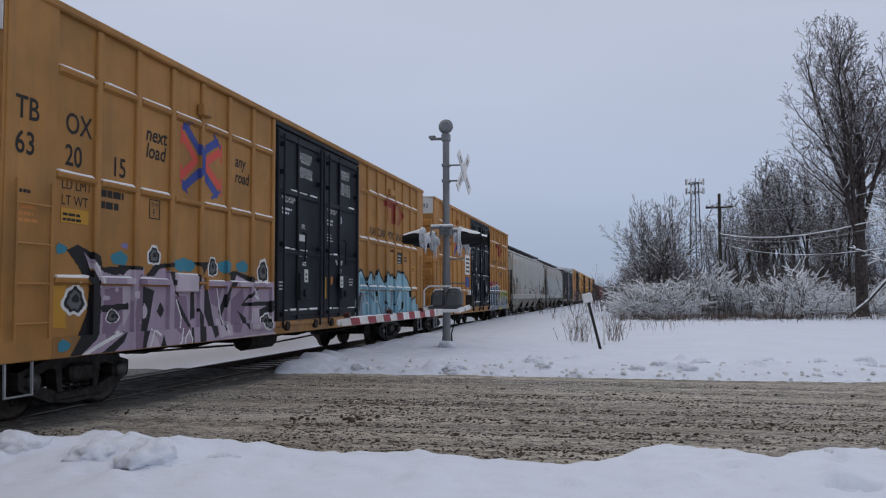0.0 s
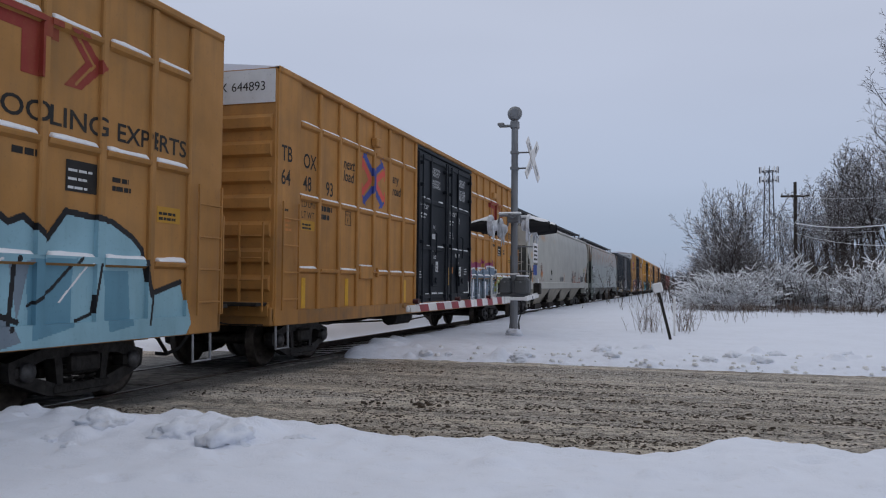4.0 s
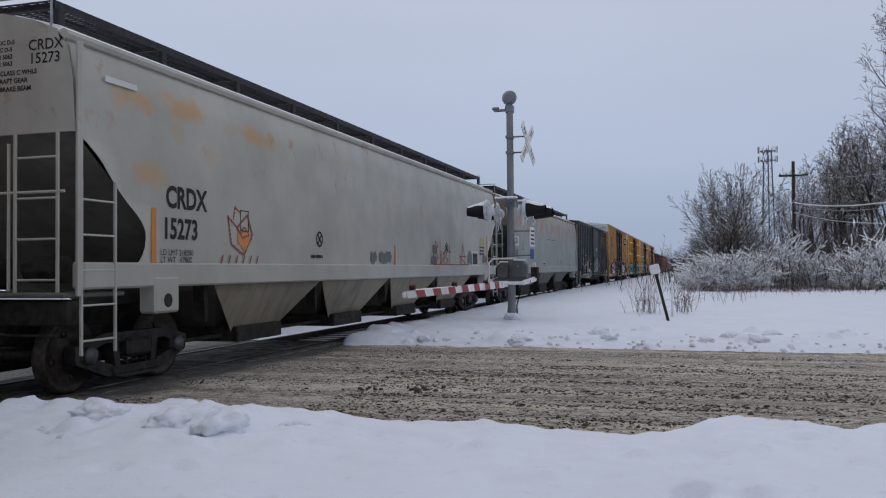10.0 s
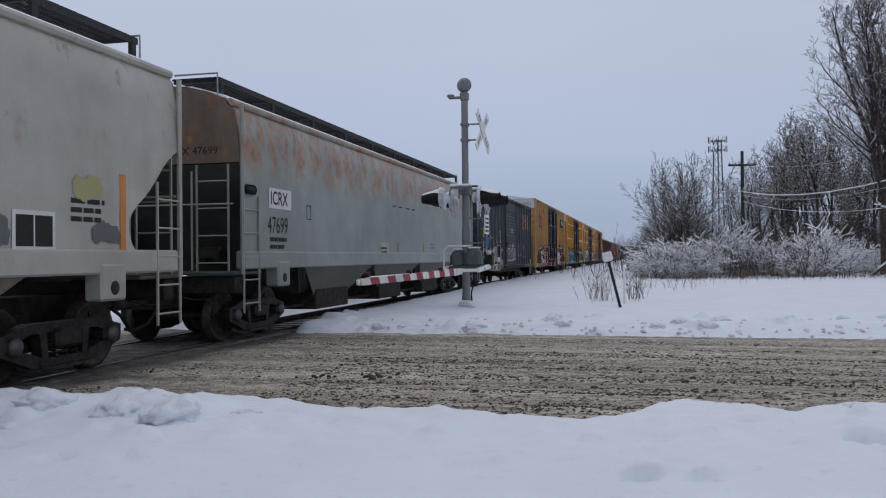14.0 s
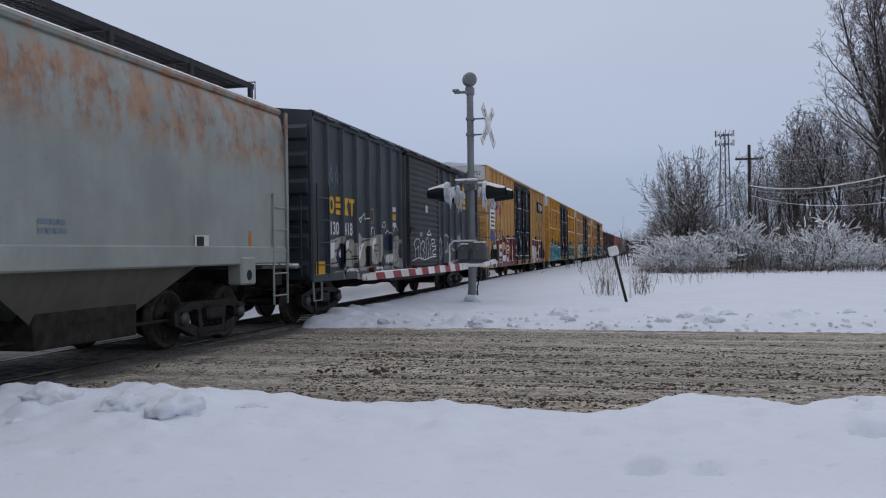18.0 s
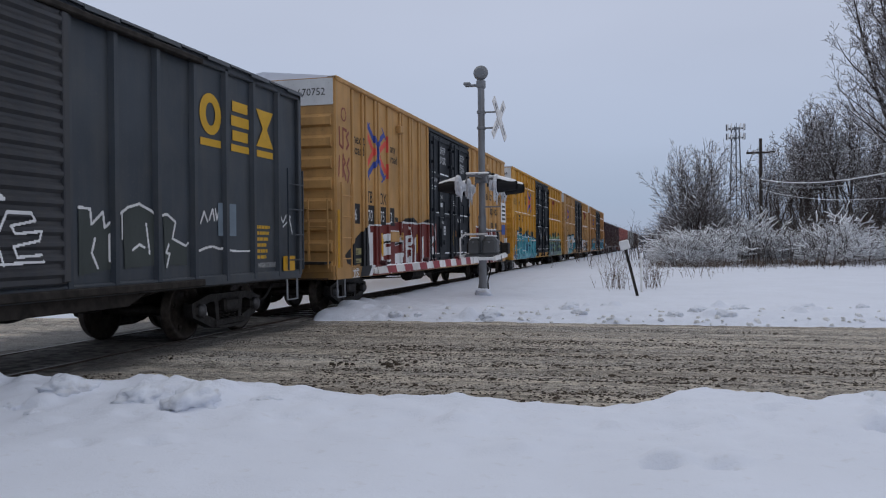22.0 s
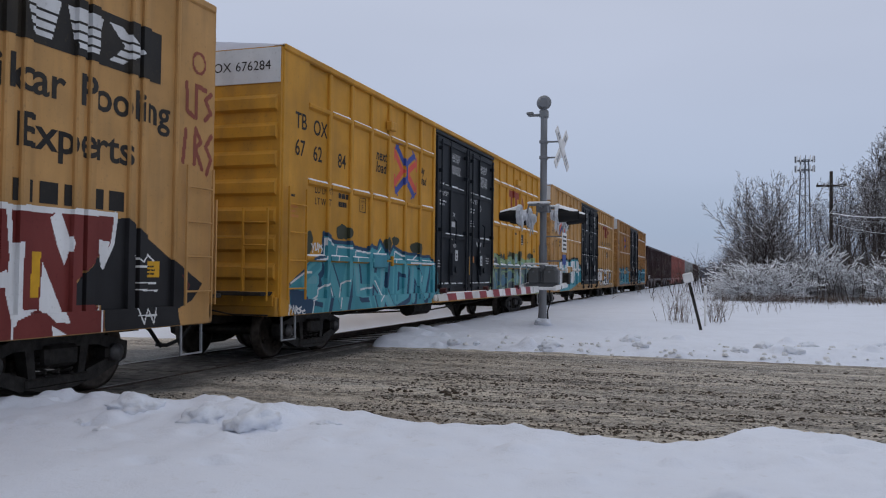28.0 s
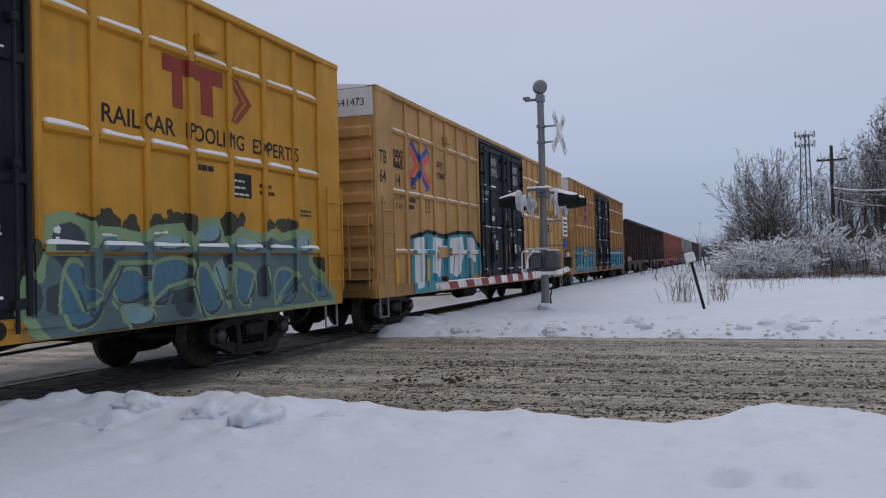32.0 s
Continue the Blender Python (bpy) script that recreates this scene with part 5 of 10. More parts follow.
def boxcar_lettering(car, n, shift=0.0, first=0.0, px=1.549, num_z=3.05, reflectors=True, road=(5.47, 0.29)):
    """Numbers, slogan and stencils on the front half of the ledged boxcars."""
    for s, y in zip((n[0:2], n[2:4], n[4:6]), (0.12, 1.03, 1.96)):
        letter(car, s, y + first * (0.8 if y < 0.6 else 0.15), num_z + (0.24 if first else 0), 0.36, M_stblk, x=(1.606 if y < 0.6 else px), width=0.92, bold=0.004)
    for s, y, x in (("TB", 0.12 + first * 0.8, 1.606), ("OX", 1.03 + first * 0.15, px)):
        letter(car, s, y, 3.44 + (0.28 if first else 0), 0.36, M_stblk, x, width=0.92, bold=0.004)
    letter_over(car, "next", 2.74 + shift, 3.66, 0.30, M_stblk, px, F_POSTS, POST_W / 2 + 0.004, 0.056, shear=0.2, bold=0.005)
    letter_over(car, "load", 2.74 + shift, 3.42, 0.30, M_stblk, px, F_POSTS, POST_W / 2 + 0.004, 0.056, shear=0.2, bold=0.005)
    letter_over(car, "any", road[0] + shift, 3.43 + road[1] * 0.93, road[1], M_stblk, px, F_POSTS, POST_W / 2 + 0.004, 0.056, shear=0.2, bold=0.005)
    letter_over(car, "road", road[0] + shift, 3.43, road[1], M_stblk, px, F_POSTS, POST_W / 2 + 0.004, 0.056, shear=0.2, bold=0.005)
    x_logo(car, 3.68 + shift, 3.04, 1.32, 1.10, 1.6, boxcar_depth)
    letter_over(car, "LD LMT", 0.98 + first * 0.6, 2.76, 0.17, M_stblk, px, F_POSTS, POST_W / 2 + 0.004, 0.056)
    letter_over(car, "LT WT", 0.98 + first * 0.6, 2.57, 0.17, M_stblk, px, F_POSTS, POST_W / 2 + 0.004, 0.056)
    bars(car, 1.76 + first, 2.60, 0.5, 0.3, 2, M_stblk, px, fill=0.6)
    if shift == 0:
        plate(car, "warning_plate", 0.98, 2.36, 0.52, 0.17, M_warn, px, 0.003)
        bars(car, 1.01, 2.38, 0.46, 0.12, 2, M_stblk, px + 0.004)
    y0 = 2.86 + first * 0.3
    part("stencil_frame", G().box(0, 0.27, 0, 0.012, 0, 0.003).box(0, 0.27, 0.26, 0.272, 0, 0.003).box(0, 0.012, 0, 0.27, 0, 0.003).box(0.26, 0.272, 0, 0.27, 0, 0.003), M_stblk, car, loc=Matrix.Translation((px, y0, 2.57)) @ SIDE)
    letter(car, "PLATE", y0 + 0.05, 2.75, 0.065, M_stblk, px + 0.001)
    letter(car, "F", y0 + 0.09, 2.61, 0.14, M_stblk, px + 0.001)
    bars(car, 0.18, 2.62, 0.3, 0.07, 1, M_stblk, 1.604)
    bars(car, 0.18, 2.3, 0.36, 0.22, 3, M_orange, 1.604)
    for y in (1.02, 2.9, 6.3) if reflectors else ():
        plate(car, "reflector", y, 1.02, 0.15, 0.52, M_refl, px, 0.004)


def slogan_rear(car, words=(13.24, 14.88, 16.80), ends=(14.71, 16.59, 18.19), ey=14.55, ez=3.51, px=1.549):
    """Maroon emblem and the slogan on the rear half."""
    cv = Canvas(2.35, 0.80, 0.016)
    cv.poly([(0.0, 0.68), (1.30, 0.68), (1.30, 0.46), (1.06, 0.46), (1.06, 0.04), (0.78, 0.04), (0.78, 0.46), (0.40, 0.46), (0.40, 0.04), (0.20, 0.04), (0.20, 0.46), (0.0, 0.46)], 1)
    cv.poly([(1.40, 0.66), (1.66, 0.66), (2.02, 0.35), (1.66, 0.04), (1.40, 0.04), (1.70, 0.35)], 1)
    cv.line([(1.56, 0.62), (1.85, 0.35), (1.56, 0.08)], 0.035, 0)
    drape(car, "maroon_emblem", cv.a, 0.016, ey, ez, [M_logom], boxcar_depth, 1.6)
    for word, a, b in zip(("RAILCAR", "POOLING", "EXPERTS"), words, ends):
        me = text_mesh(word, 0.30, M_stblk)
        k = (b - a) / max(v.co.x for v in me.vertices)
        letter_over(car, word, a, 3.09, 0.30, M_stblk, px, R_POSTS, POST_W / 2 + 0.004, 0.056, width=k, bold=0.004)
    y = ey + 1.45
    plate(car, "label_panel", y, 2.42, 0.52, 0.34, M_stblk, px, 0.003)
    bars(car, y + 0.03, 2.45, 0.46, 0.28, 3, M_white, px + 0.004, fill=0.3)
    bars(car, y + 0.75, 2.50, 0.45, 0.2, 2, M_stblk, px)
    plate(car, "warning_plate", 17.60, 2.20, 0.48, 0.20, M_warn, px, 0.003)
    bars(car, 17.63, 2.23, 0.4, 0.13, 2, M_stblk, px + 0.004)
    bars(car, y - 0.75, 2.72, 0.45, 0.13, 1, M_stblk, px)


def patch(car, y, z, w, h, mat, seed, x=1.612):
    """A ragged dab of paint over older marks."""
    cv = Canvas(w + 0.2, h + 0.2, 0.016)
    for k in range(4):
        cv.blob(0.1 + w * (0.2 + 0.2 * k), 0.1 + h * (0.5 + 0.12 * math.sin(seed + k * 2)), w * 0.28, h * 0.42, 1, 0.12)
    drape(car, "painted_patch", cv.a, 0.016, y, z, [mat], 0.0, x)


def hopper(y_front, L, body_col, name, label, seed, pockets=4, eave=4.16, rust_z=None, gate=(0.72, 0.60), cut=True, stain=None):
    """Covered hopper with a curved steel side, slope-sheet ends, bottom pockets and a roof walkway."""
    car = thing("covered_hopper", label, "hopper car", "cars of the freight train")
    CARS.append((car, y_front))
    mp = paint(name, *body_col, rust_z=rust_z, stain=stain, gloss=0.5, rough=0.42)
    mend = paint(name + "_end", *body_col) if cut else paint(name + "_rusty_end", (0.15, 0.12, 0.095), (0.09, 0.06, 0.045), 0.5, 0.5, 0.6)
    # body paint darkened to carry recess and underside shade, with grime on top
    mdark = paint(name + "_shade_and_grime", tuple(c * 0.34 for c in body_col[0]), (0.055, 0.045, 0.035), 0.55, 0.5)
    mpocket = paint(name + "_shade_and_grime_pocket", tuple(c * k_ * (0.66 if cut else 0.36) for c, k_ in zip(body_col[0], (1.08, 0.98, 0.86))), (0.07, 0.06, 0.05), 0.5, 0.5)
    prof = [(0.0, 0.27), (0.62, 0.23), (1.05, 0.12), (1.34, 0.0), (1.50, -0.20), (1.565, -0.55), (1.60, -1.15), (1.61, -1.9), (1.60, -2.60)]
    e = eave

    def inset(z):
        """How far the side sheet is cut back at the ends, at height z."""
        if z > 3.0 or not cut:
            return 0.0
        return float(np.interp(z, (1.5, 1.62, 1.8, 1.95, 2.1, 2.3, 2.5, 2.75, 3.0), (1.0, 1.14, 1.22, 1.22, 1.12, 0.84, 0.62, 0.40, 0.05)))
    pts = []
    for (xa, za), (xb, zb) in zip(prof, prof[1:]):
        k = 1 if za > -0.5 else 7
        pts += [(xa + (xb - xa) * i / k, za + (zb - za) * i / k) for i in range(k)]
    pts.append(prof[-1])
    ring = [(x, e + z) for x, z in pts]
    ring = [(-x, z) for x, z in ring[:0:-1]] + ring
    ys = [0.0, 0.02] + [L * i / 26 for i in range(1, 26)] + [L - 0.02, L]
    g = G()
    vs = []
    for y in ys:
        for x, z in ring:
            i = inset(z)
            yy = min(max(y, i), L - i)
            vs.append((x, yy, z))
    n = len(ring)
    g.add(vs, [(j * n + i, j * n + i + 1, (j + 1) * n + i + 1, (j + 1) * n + i) for j in range(len(ys) - 1) for i in range(n - 1)])
    part("body", g, mp, car, smooth=True)
    up = [(x, z) for x, z in ring if z > 2.98]
    for y, s in ((0.0, 1), (L, -1)):
        g = G().prism(up, "y", y, y + s * 0.03)
        part("end_sheet", g, mend, car)
        # shade inside the open end is put into this sheet's colour
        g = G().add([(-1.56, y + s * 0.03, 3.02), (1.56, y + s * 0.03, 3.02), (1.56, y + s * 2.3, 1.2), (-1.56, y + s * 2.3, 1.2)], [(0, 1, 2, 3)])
        part("slope_sheet", g, mdark, car, "grimy slope sheet, darkened in colour for the shade of its recess")
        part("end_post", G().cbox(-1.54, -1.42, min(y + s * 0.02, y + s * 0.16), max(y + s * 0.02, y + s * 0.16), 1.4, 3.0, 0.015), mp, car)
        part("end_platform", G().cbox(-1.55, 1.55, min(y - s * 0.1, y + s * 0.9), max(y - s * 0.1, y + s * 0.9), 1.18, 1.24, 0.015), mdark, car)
        part("end_sill", G().cbox(-1.5, 1.5, min(y, y + s * 0.25), max(y, y + s * 0.25), 0.87, 1.16, 0.02), M_under, car)
        part("brake_cylinder", G().rod((0.5, y + s * 0.55, 1.5), (1.0, y + s * 0.55, 1.5), 0.16, 10), M_under, car)
        part("brake_reservoir", G().cbox(-0.6, 0.1, min(y + s * 0.4, y + s * 0.8), max(y + s * 0.4, y + s * 0.8), 1.26, 1.62, 0.05), M_under, car)
        part("handrail", G().tube([(-1.4, y - s * 0.05, 2.35), (1.5, y - s * 0.05, 2.35)], 0.017, 5).tube([(0.75, y - s * 0.05, 1.26), (0.75, y - s * 0.05, 2.9)], 0.02, 5), mp, car)
        ladder(car, (0.85, y), (1.42, y), 1.2, 3.0, 4, mp, (0, -s * 0.06))
        ladder(car, (1.55, y + s * 0.06), (1.55, y + s * 0.62), 0.55, 2.5, 5, mp, (0.08, 0))
        part("post_rail", G().tube([(1.62, y + s * 0.04, 1.2), (1.62, y + s * 0.04, 4.0)], 0.038, 6), mp, car)
        part("jacking_pad", G().cbox(1.40, 1.66, min(y + s * 1.35, y + s * 1.85), max(y + s * 1.35, y + s * 1.85), 0.94, 1.4, 0.03), mp, car)
        part("round_hole_cap", G().lathe([(0, 0.01), (0.07, 0.01), (0.09, 0.0)], "x", 14, (1.662, y + s * 1.6, 1.1)), M_under, car)
        coupler(car, y, -s)
    for s in (-1, 1):
        a, b = sorted((s * 1.46, s * 1.635))
        part("side_sill", G().cbox(a, b, 0.1, L - 0.1, 1.27, 1.575, 0.025), mp, car)
        part("eave_angle", G().rod((s * 1.44, 0.0, e - 0.07), (s * 1.44, L, e - 0.07), 0.065, 8), mp, car)
    # bottom pockets with their gates
    y0, y1 = 2.9, L - 2.9
    w = (y1 - y0) / pockets
    for i in range(pockets):
        a, b, c = y0 + i * w, y0 + (i + 1) * w, y0 + (i + 0.5) * w
        # downward slopes coloured darker than pocket sides: shade under the car is painted in
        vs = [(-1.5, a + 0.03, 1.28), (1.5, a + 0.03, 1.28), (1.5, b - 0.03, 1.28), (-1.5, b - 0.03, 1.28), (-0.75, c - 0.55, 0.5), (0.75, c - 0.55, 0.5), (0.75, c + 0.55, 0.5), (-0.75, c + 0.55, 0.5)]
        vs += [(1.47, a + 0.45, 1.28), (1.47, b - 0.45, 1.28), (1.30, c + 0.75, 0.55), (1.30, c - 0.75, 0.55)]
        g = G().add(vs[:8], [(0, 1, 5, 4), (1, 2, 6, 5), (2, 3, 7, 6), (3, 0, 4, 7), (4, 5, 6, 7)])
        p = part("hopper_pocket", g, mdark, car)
        part("pocket_side", G().add([(1.49, a + 0.02, 1.28), (1.49, b - 0.02, 1.28), (1.12, c + 0.72, 0.52), (1.12, c - 0.72, 0.52)], [(0, 1, 2, 3)]), mpocket, p)
        part("gate", G().cbox(-1.0, 1.25, c - gate[0], c + gate[0], 0.36, gate[1], 0.02), M_under, p)
        part("pocket_rib", G().prism([(a - 0.06, 1.28), (a + 0.06, 1.28), (a + 0.03, 0.75), (a - 0.03, 0.75)], "x", 1.2, 1.38), M_under, p)
    part("center_sill", G().box(-0.25, 0.25, -0.3, L + 0.3, 0.62, 0.98), M_under, car)
    part("train_line", G().tube([(0.95, 2.6, 0.46), (0.95, L - 2.6, 0.46)], 0.03, 5), M_under, car)
    # roof walkway of open grating on brackets, with snow under it
    zt = e + 0.42
    wk = part("roof_walkway", G().box(0.22, 0.24, 0.25, L - 0.25, zt - 0.03, zt).box(1.08, 1.10, 0.25, L - 0.25, zt - 0.03, zt).box(0.65, 0.67, 0.25, L - 0.25, zt - 0.03, zt), M_grate, car, "dark steel grating walkway")
    g = G()
    for i in range(int((L - 0.5) / 0.07)):
        g.box(0.22, 1.10, 0.25 + i * 0.07, 0.256 + i * 0.07, zt - 0.022, zt)
    for k in range(6):
        g.box(0.3 + k * 0.13, 0.306 + k * 0.13, 0.25, L - 0.25, zt - 0.022, zt)
    tagged(part("grating", g, M_grate, wk), kind="stuff")
    edge = G().box(1.10, 1.106, 0.25, L - 0.25, zt - 0.10, zt - 0.02)
    part("kick_plate", edge, M_grate, wk)
    br = G().box(1.05, 1.11, -0.05, 0.05, e - 0.02, zt - 0.02).box(0.2, 1.1, -0.025, 0.025, zt - 0.07, zt - 0.02).mesh("bracket", M_grate)
    for i in range(int(L / 1.9) + 1):
        part("bracket", br, None, wk, loc=(0, 0.35 + (L - 0.7) * i / int(L / 1.9), 0))
    part("roof_snow", G().prism([(-1.2, e + 0.10), (-0.6, e + 0.27), (0.62, e + 0.27), (1.22, e + 0.10), (1.26, e + 0.05), (-1.26, e + 0.05)], "y", 0.2, L - 0.2), M_snowcap, car, "white snow lying on the roof")
    for ya in (0.2, L - 0.2):
        part("walkway_end_rail", G().tube([(1.1, ya, e), (1.1, ya, zt + 0.05), (0.3, ya, zt + 0.05)], 0.018, 5), M_galv, car)
    bogie(car, 1.75)
    bogie(car, L - 1.75)
    return car


def dark_boxcar(y_front, body_col, label):
    """Fifty-foot boxcar with outside posts and one corrugated sliding door."""
    L, top, bot = 16.1, 4.28, 0.93
    car = thing("boxcar", label, "boxcar", "cars of the freight train")
    CARS.append((car, y_front))
    mp = paint("dark_navy_boxcar", *body_col, gloss=0.4, rough=0.45)
    part("body", G().box(-1.53, 1.53, 0.05, L - 0.05, bot + 0.05, top - 0.05), mp, car)
    post = G().prism([(1.52, -0.07), (1.60, -0.04), (1.60, 0.04), (1.52, 0.07)], "z", bot, top - 0.1).mesh("side_post", mp)
    postl = G().prism([(-1.52, -0.07), (-1.60, -0.04), (-1.60, 0.04), (-1.52, 0.07)], "z", bot, top - 0.1).mesh("side_post", mp)
    for p in (0.86, 1.74, 2.60, 3.46, 4.32, 5.18, 6.04, 6.42, 9.86, 10.7, 11.6, 12.5, 13.4, 14.3, 15.2):
        part("side_post", post, None, car, loc=(0, p, 0))
        part("side_post", postl, None, car, loc=(0, p, 0))
    for s in (-1, 1):
        a, b = sorted((s * 1.5, s * 1.6))
        part("corner_post", G().cbox(a, b, 0, 0.1, bot, top, 0.015), mp, car)
        part("corner_post", G().cbox(a, b, L - 0.1, L, bot, top, 0.015), mp, car)
        part("top_chord", G().cbox(a, b, 0, L, top - 0.16, top, 0.02), mp, car)
        part("side_sill", G().cbox(a, b - 0.01 if s > 0 else b, 0, L, bot - 0.06, bot + 0.1, 0.02), mp, car)
    # the eave's ragged roof edge: overlapping sheets
    for i in range(24):
        y = i * L / 24
        part("roof_sheet", G().prism([(-1.64, top - 0.02), (0, top + 0.16), (1.64, top - 0.02), (1.66, top - 0.06 - 0.03 * (i % 2)), (1.60, top - 0.06), (0, top + 0.1), (-1.60, top - 0.06)], "y", y + 0.01, y + L / 24 - 0.012), mp, car)
    door = part("door", G().cbox(1.53, 1.63, 6.55, 9.78, bot + 0.12, top - 0.2, 0.015), paint("dark_grey_door", (0.045, 0.048, 0.055), (0.08, 0.075, 0.07), 0.4, 0.5), car, "dark grey corrugated sliding door")
    rib = G().prism([(1.63, -0.06), (1.668, -0.02), (1.668, 0.02), (1.63, 0.06)], "y", 6.62, 9.70).mesh("corrugation", door.data.materials[0])
    for i in range(19):
        part("corrugation", rib, None, door, loc=(0, 0, bot + 0.25 + i * 0.155))
    for y in (6.6, 9.72):
        part("door_stile", G().cbox(1.62, 1.68, y - 0.05, y + 0.05, bot + 0.14, top - 0.22, 0.012), door.data.materials[0], door)
    part("door_track", G().cbox(1.55, 1.68, 6.3, 12.6, bot - 0.04, bot + 0.06, 0.015).cbox(1.55, 1.68, 6.3, 12.6, top - 0.2, top - 0.12, 0.015), M_under, car)
    part("door_latch", G().tube([(1.70, 6.35, 1.9), (1.72, 6.55, 2.1), (1.72, 6.8, 2.1)], 0.03, 6), M_under, door)
    part("floor_frame", G().box(-1.4, 1.4, 0.1, L - 0.1, 0.84, 1.0).box(-0.25, 0.25, -0.3, L + 0.3, 0.6, 1.0), M_under, car)
    part("side_step_sill", G().prism([(4.6, bot), (11.6, bot), (11.0, bot - 0.22), (5.2, bot - 0.22)], "x", 1.3, 1.52), M_under, car)
    for i in range(6):
        part("crossbearer", G().prism([(-1.4, 0.84), (1.4, 0.84), (0.4, 0.55), (-0.4, 0.55)], "y", 4.2 + i * 1.5, 4.32 + i * 1.5), M_under, car)
    ribbed_end(car, 0.0, -1, bot, top - 0.02, mp, 6)
    ribbed_end(car, L, 1, bot, top - 0.02, mp, 6)
    for y, s in ((0.0, -1), (L, 1)):
        coupler(car, y, s)
        part("end_platform", G().cbox(-1.4, 1.4, min(y + s * 0.06, y + s * 0.4), max(y + s * 0.06, y + s * 0.4), 1.15, 1.2, 0.01), M_galv, car)
        ladder(car, (0.95, y + s * 0.05), (1.45, y + s * 0.05), 1.0, 2.6, 4, mp, (0, s * 0.2))
        part("platform_snow", G().cbox(0.3, 1.35, min(y + s * 0.1, y + s * 0.38), max(y + s * 0.1, y + s * 0.38), 1.2, 1.25, 0.02), M_snowcap, car)
    ladder(car, (1.6, 0.08), (1.6, 0.7), bot + 0.1, bot + 1.9, 4, mp, (0.06, 0))
    ladder(car, (1.6, L - 0.7), (1.6, L - 0.08), bot + 0.1, bot + 1.9, 4, mp, (0.06, 0))
    stirrup(car, 0.1, mp, z=0.9, d=0.4)
    stirrup(car, L - 0.55, mp, z=0.9, d=0.4)
    bogie(car, 1.75)
    bogie(car, L - 1.75)
    return car


def open_hopper(y_front, L, mat, label, stripes):
    """Ribbed open-top hopper seen far down the track."""
    car = thing("open_hopper", label, "hopper car", "cars of the freight train")
    CARS.append((car, y_front))
    top = 3.95
    part("body", G().prism([(0.0, top), (L, top), (L, 2.6), (L - 2.4, 1.1), (2.4, 1.1), (0.0, 2.6)], "x", -1.5, 1.5), mat, car)
    post = G().cbox(1.5, 1.6, -0.07, 0.07, 1.1, top, 0.02).mesh("side_post", mat)
    post2 = G().cbox(-1.6, -1.5, -0.07, 0.07, 1.1, top, 0.02).mesh("side_post", mat)
    n = 13
    for i in range(n):
        y = 0.1 + (L - 0.2) * i / (n - 1)
        part("side_post", post, None, car, loc=(0, y, 0))
        part("side_post", post2, None, car, loc=(0, y, 0))
    for s in (-1, 1):
        a, b = sorted((s * 1.46, s * 1.62))
        part("top_chord", G().cbox(a, b, 0, L, top - 0.06, top + 0.08, 0.02), mat, car)
        part("side_sill", G().cbox(a, b, 0, L, 1.0, 1.2, 0.02), mat, car)
        part("corner_post", G().cbox(a, b, 0.0, 0.14, 1.0, top, 0.02), mat, car)
        part("corner_post", G().cbox(a, b, L - 0.14, L, 1.0, top, 0.02), mat, car)
    for i in range(3):
        c = 4.0 + (L - 8.0) * i / 2
        part("hopper_pocket", G().prism([(c - 1.5, 1.1), (c + 1.5, 1.1), (c + 0.4, 0.45), (c - 0.4, 0.45)], "x", -1.3, 1.3), mat, car)
    if stripes:
        for k in range(5):
            part("warning_stripe", G().prism([(0.2 + k * 0.42, 1.02), (0.38 + k * 0.42, 1.02), (0.68 + k * 0.42, 1.5), (0.50 + k * 0.42, 1.5)], "x", 1.602, 1.607), M_white, car)
    part("snow_load", G().prism([(-1.44, top - 0.1), (-0.6, top + 0.06), (0.6, top + 0.06), (1.44, top - 0.1)], "y", 0.2, L - 0.2), M_snowcap, car, "snow lying on the load")
    part("center_sill", G().box(-0.25, 0.25, -0.3, L + 0.3, 0.62, 0.98), M_under, car)
    for y, s in ((0.0, -1), (L, 1)):
        coupler(car, y, s)
        ladder(car, (0.95, y + s * 0.02), (1.45, y + s * 0.02), 1.0, 2.6, 4, mat, (0, s * 0.1))
    bogie(car, 1.7, False)
    bogie(car, L - 1.7, False)
    return car


# ---------------------------------------------------------------- the train
D_ = 6.43
M_boxlilac = paint("lilac_overspray", (0.50, 0.44, 0.52), (0.25, 0.22, 0.26), 0.25, 0.2)
M_boxturq = paint("turquoise_overspray", (0.055, 0.235, 0.31), (0.03, 0.12, 0.16), 0.25, 0.2)
TAN = ((0.382, 0.190, 0.055), (0.17, 0.115, 0.06), 0.40, 0.40)
TAN2 = ((0.43, 0.207, 0.055), (0.16, 0.10, 0.05), 0.40, 0.40)
AMBER = ((0.54, 0.265, 0.028), (0.20, 0.12, 0.04), 0.35, 0.30)
TBOX = "ochre-yellow high-cube boxcar with black double doors"

car0 = boxcar(1.16 * D_ - 18.97, TAN, "tan_paint_a", TBOX + "", "000000", 3)
car1 = boxcar(1.435 * D_, TAN, "tan_paint_b", TBOX + " and lilac graffiti", "632015", 11, box_mat=M_boxlilac)
boxcar_lettering(car1, "632015", reflectors=False)
slogan_rear(car1)
car2 = boxcar(4.644 * D_, TAN2, "tan_paint_c", "ochre high-cube boxcar with black doors and multicoloured graffiti", "644893", 21)
boxcar_lettering(car2, "644893")
slogan_rear(car2)
GREY_A = ((0.355, 0.352, 0.318), (0.21, 0.19, 0.16), 0.25, 0.12, 0.12)
GREY_B = ((0.255, 0.285, 0.27), (0.14, 0.13, 0.10), 0.25, 0.14, 1.3)
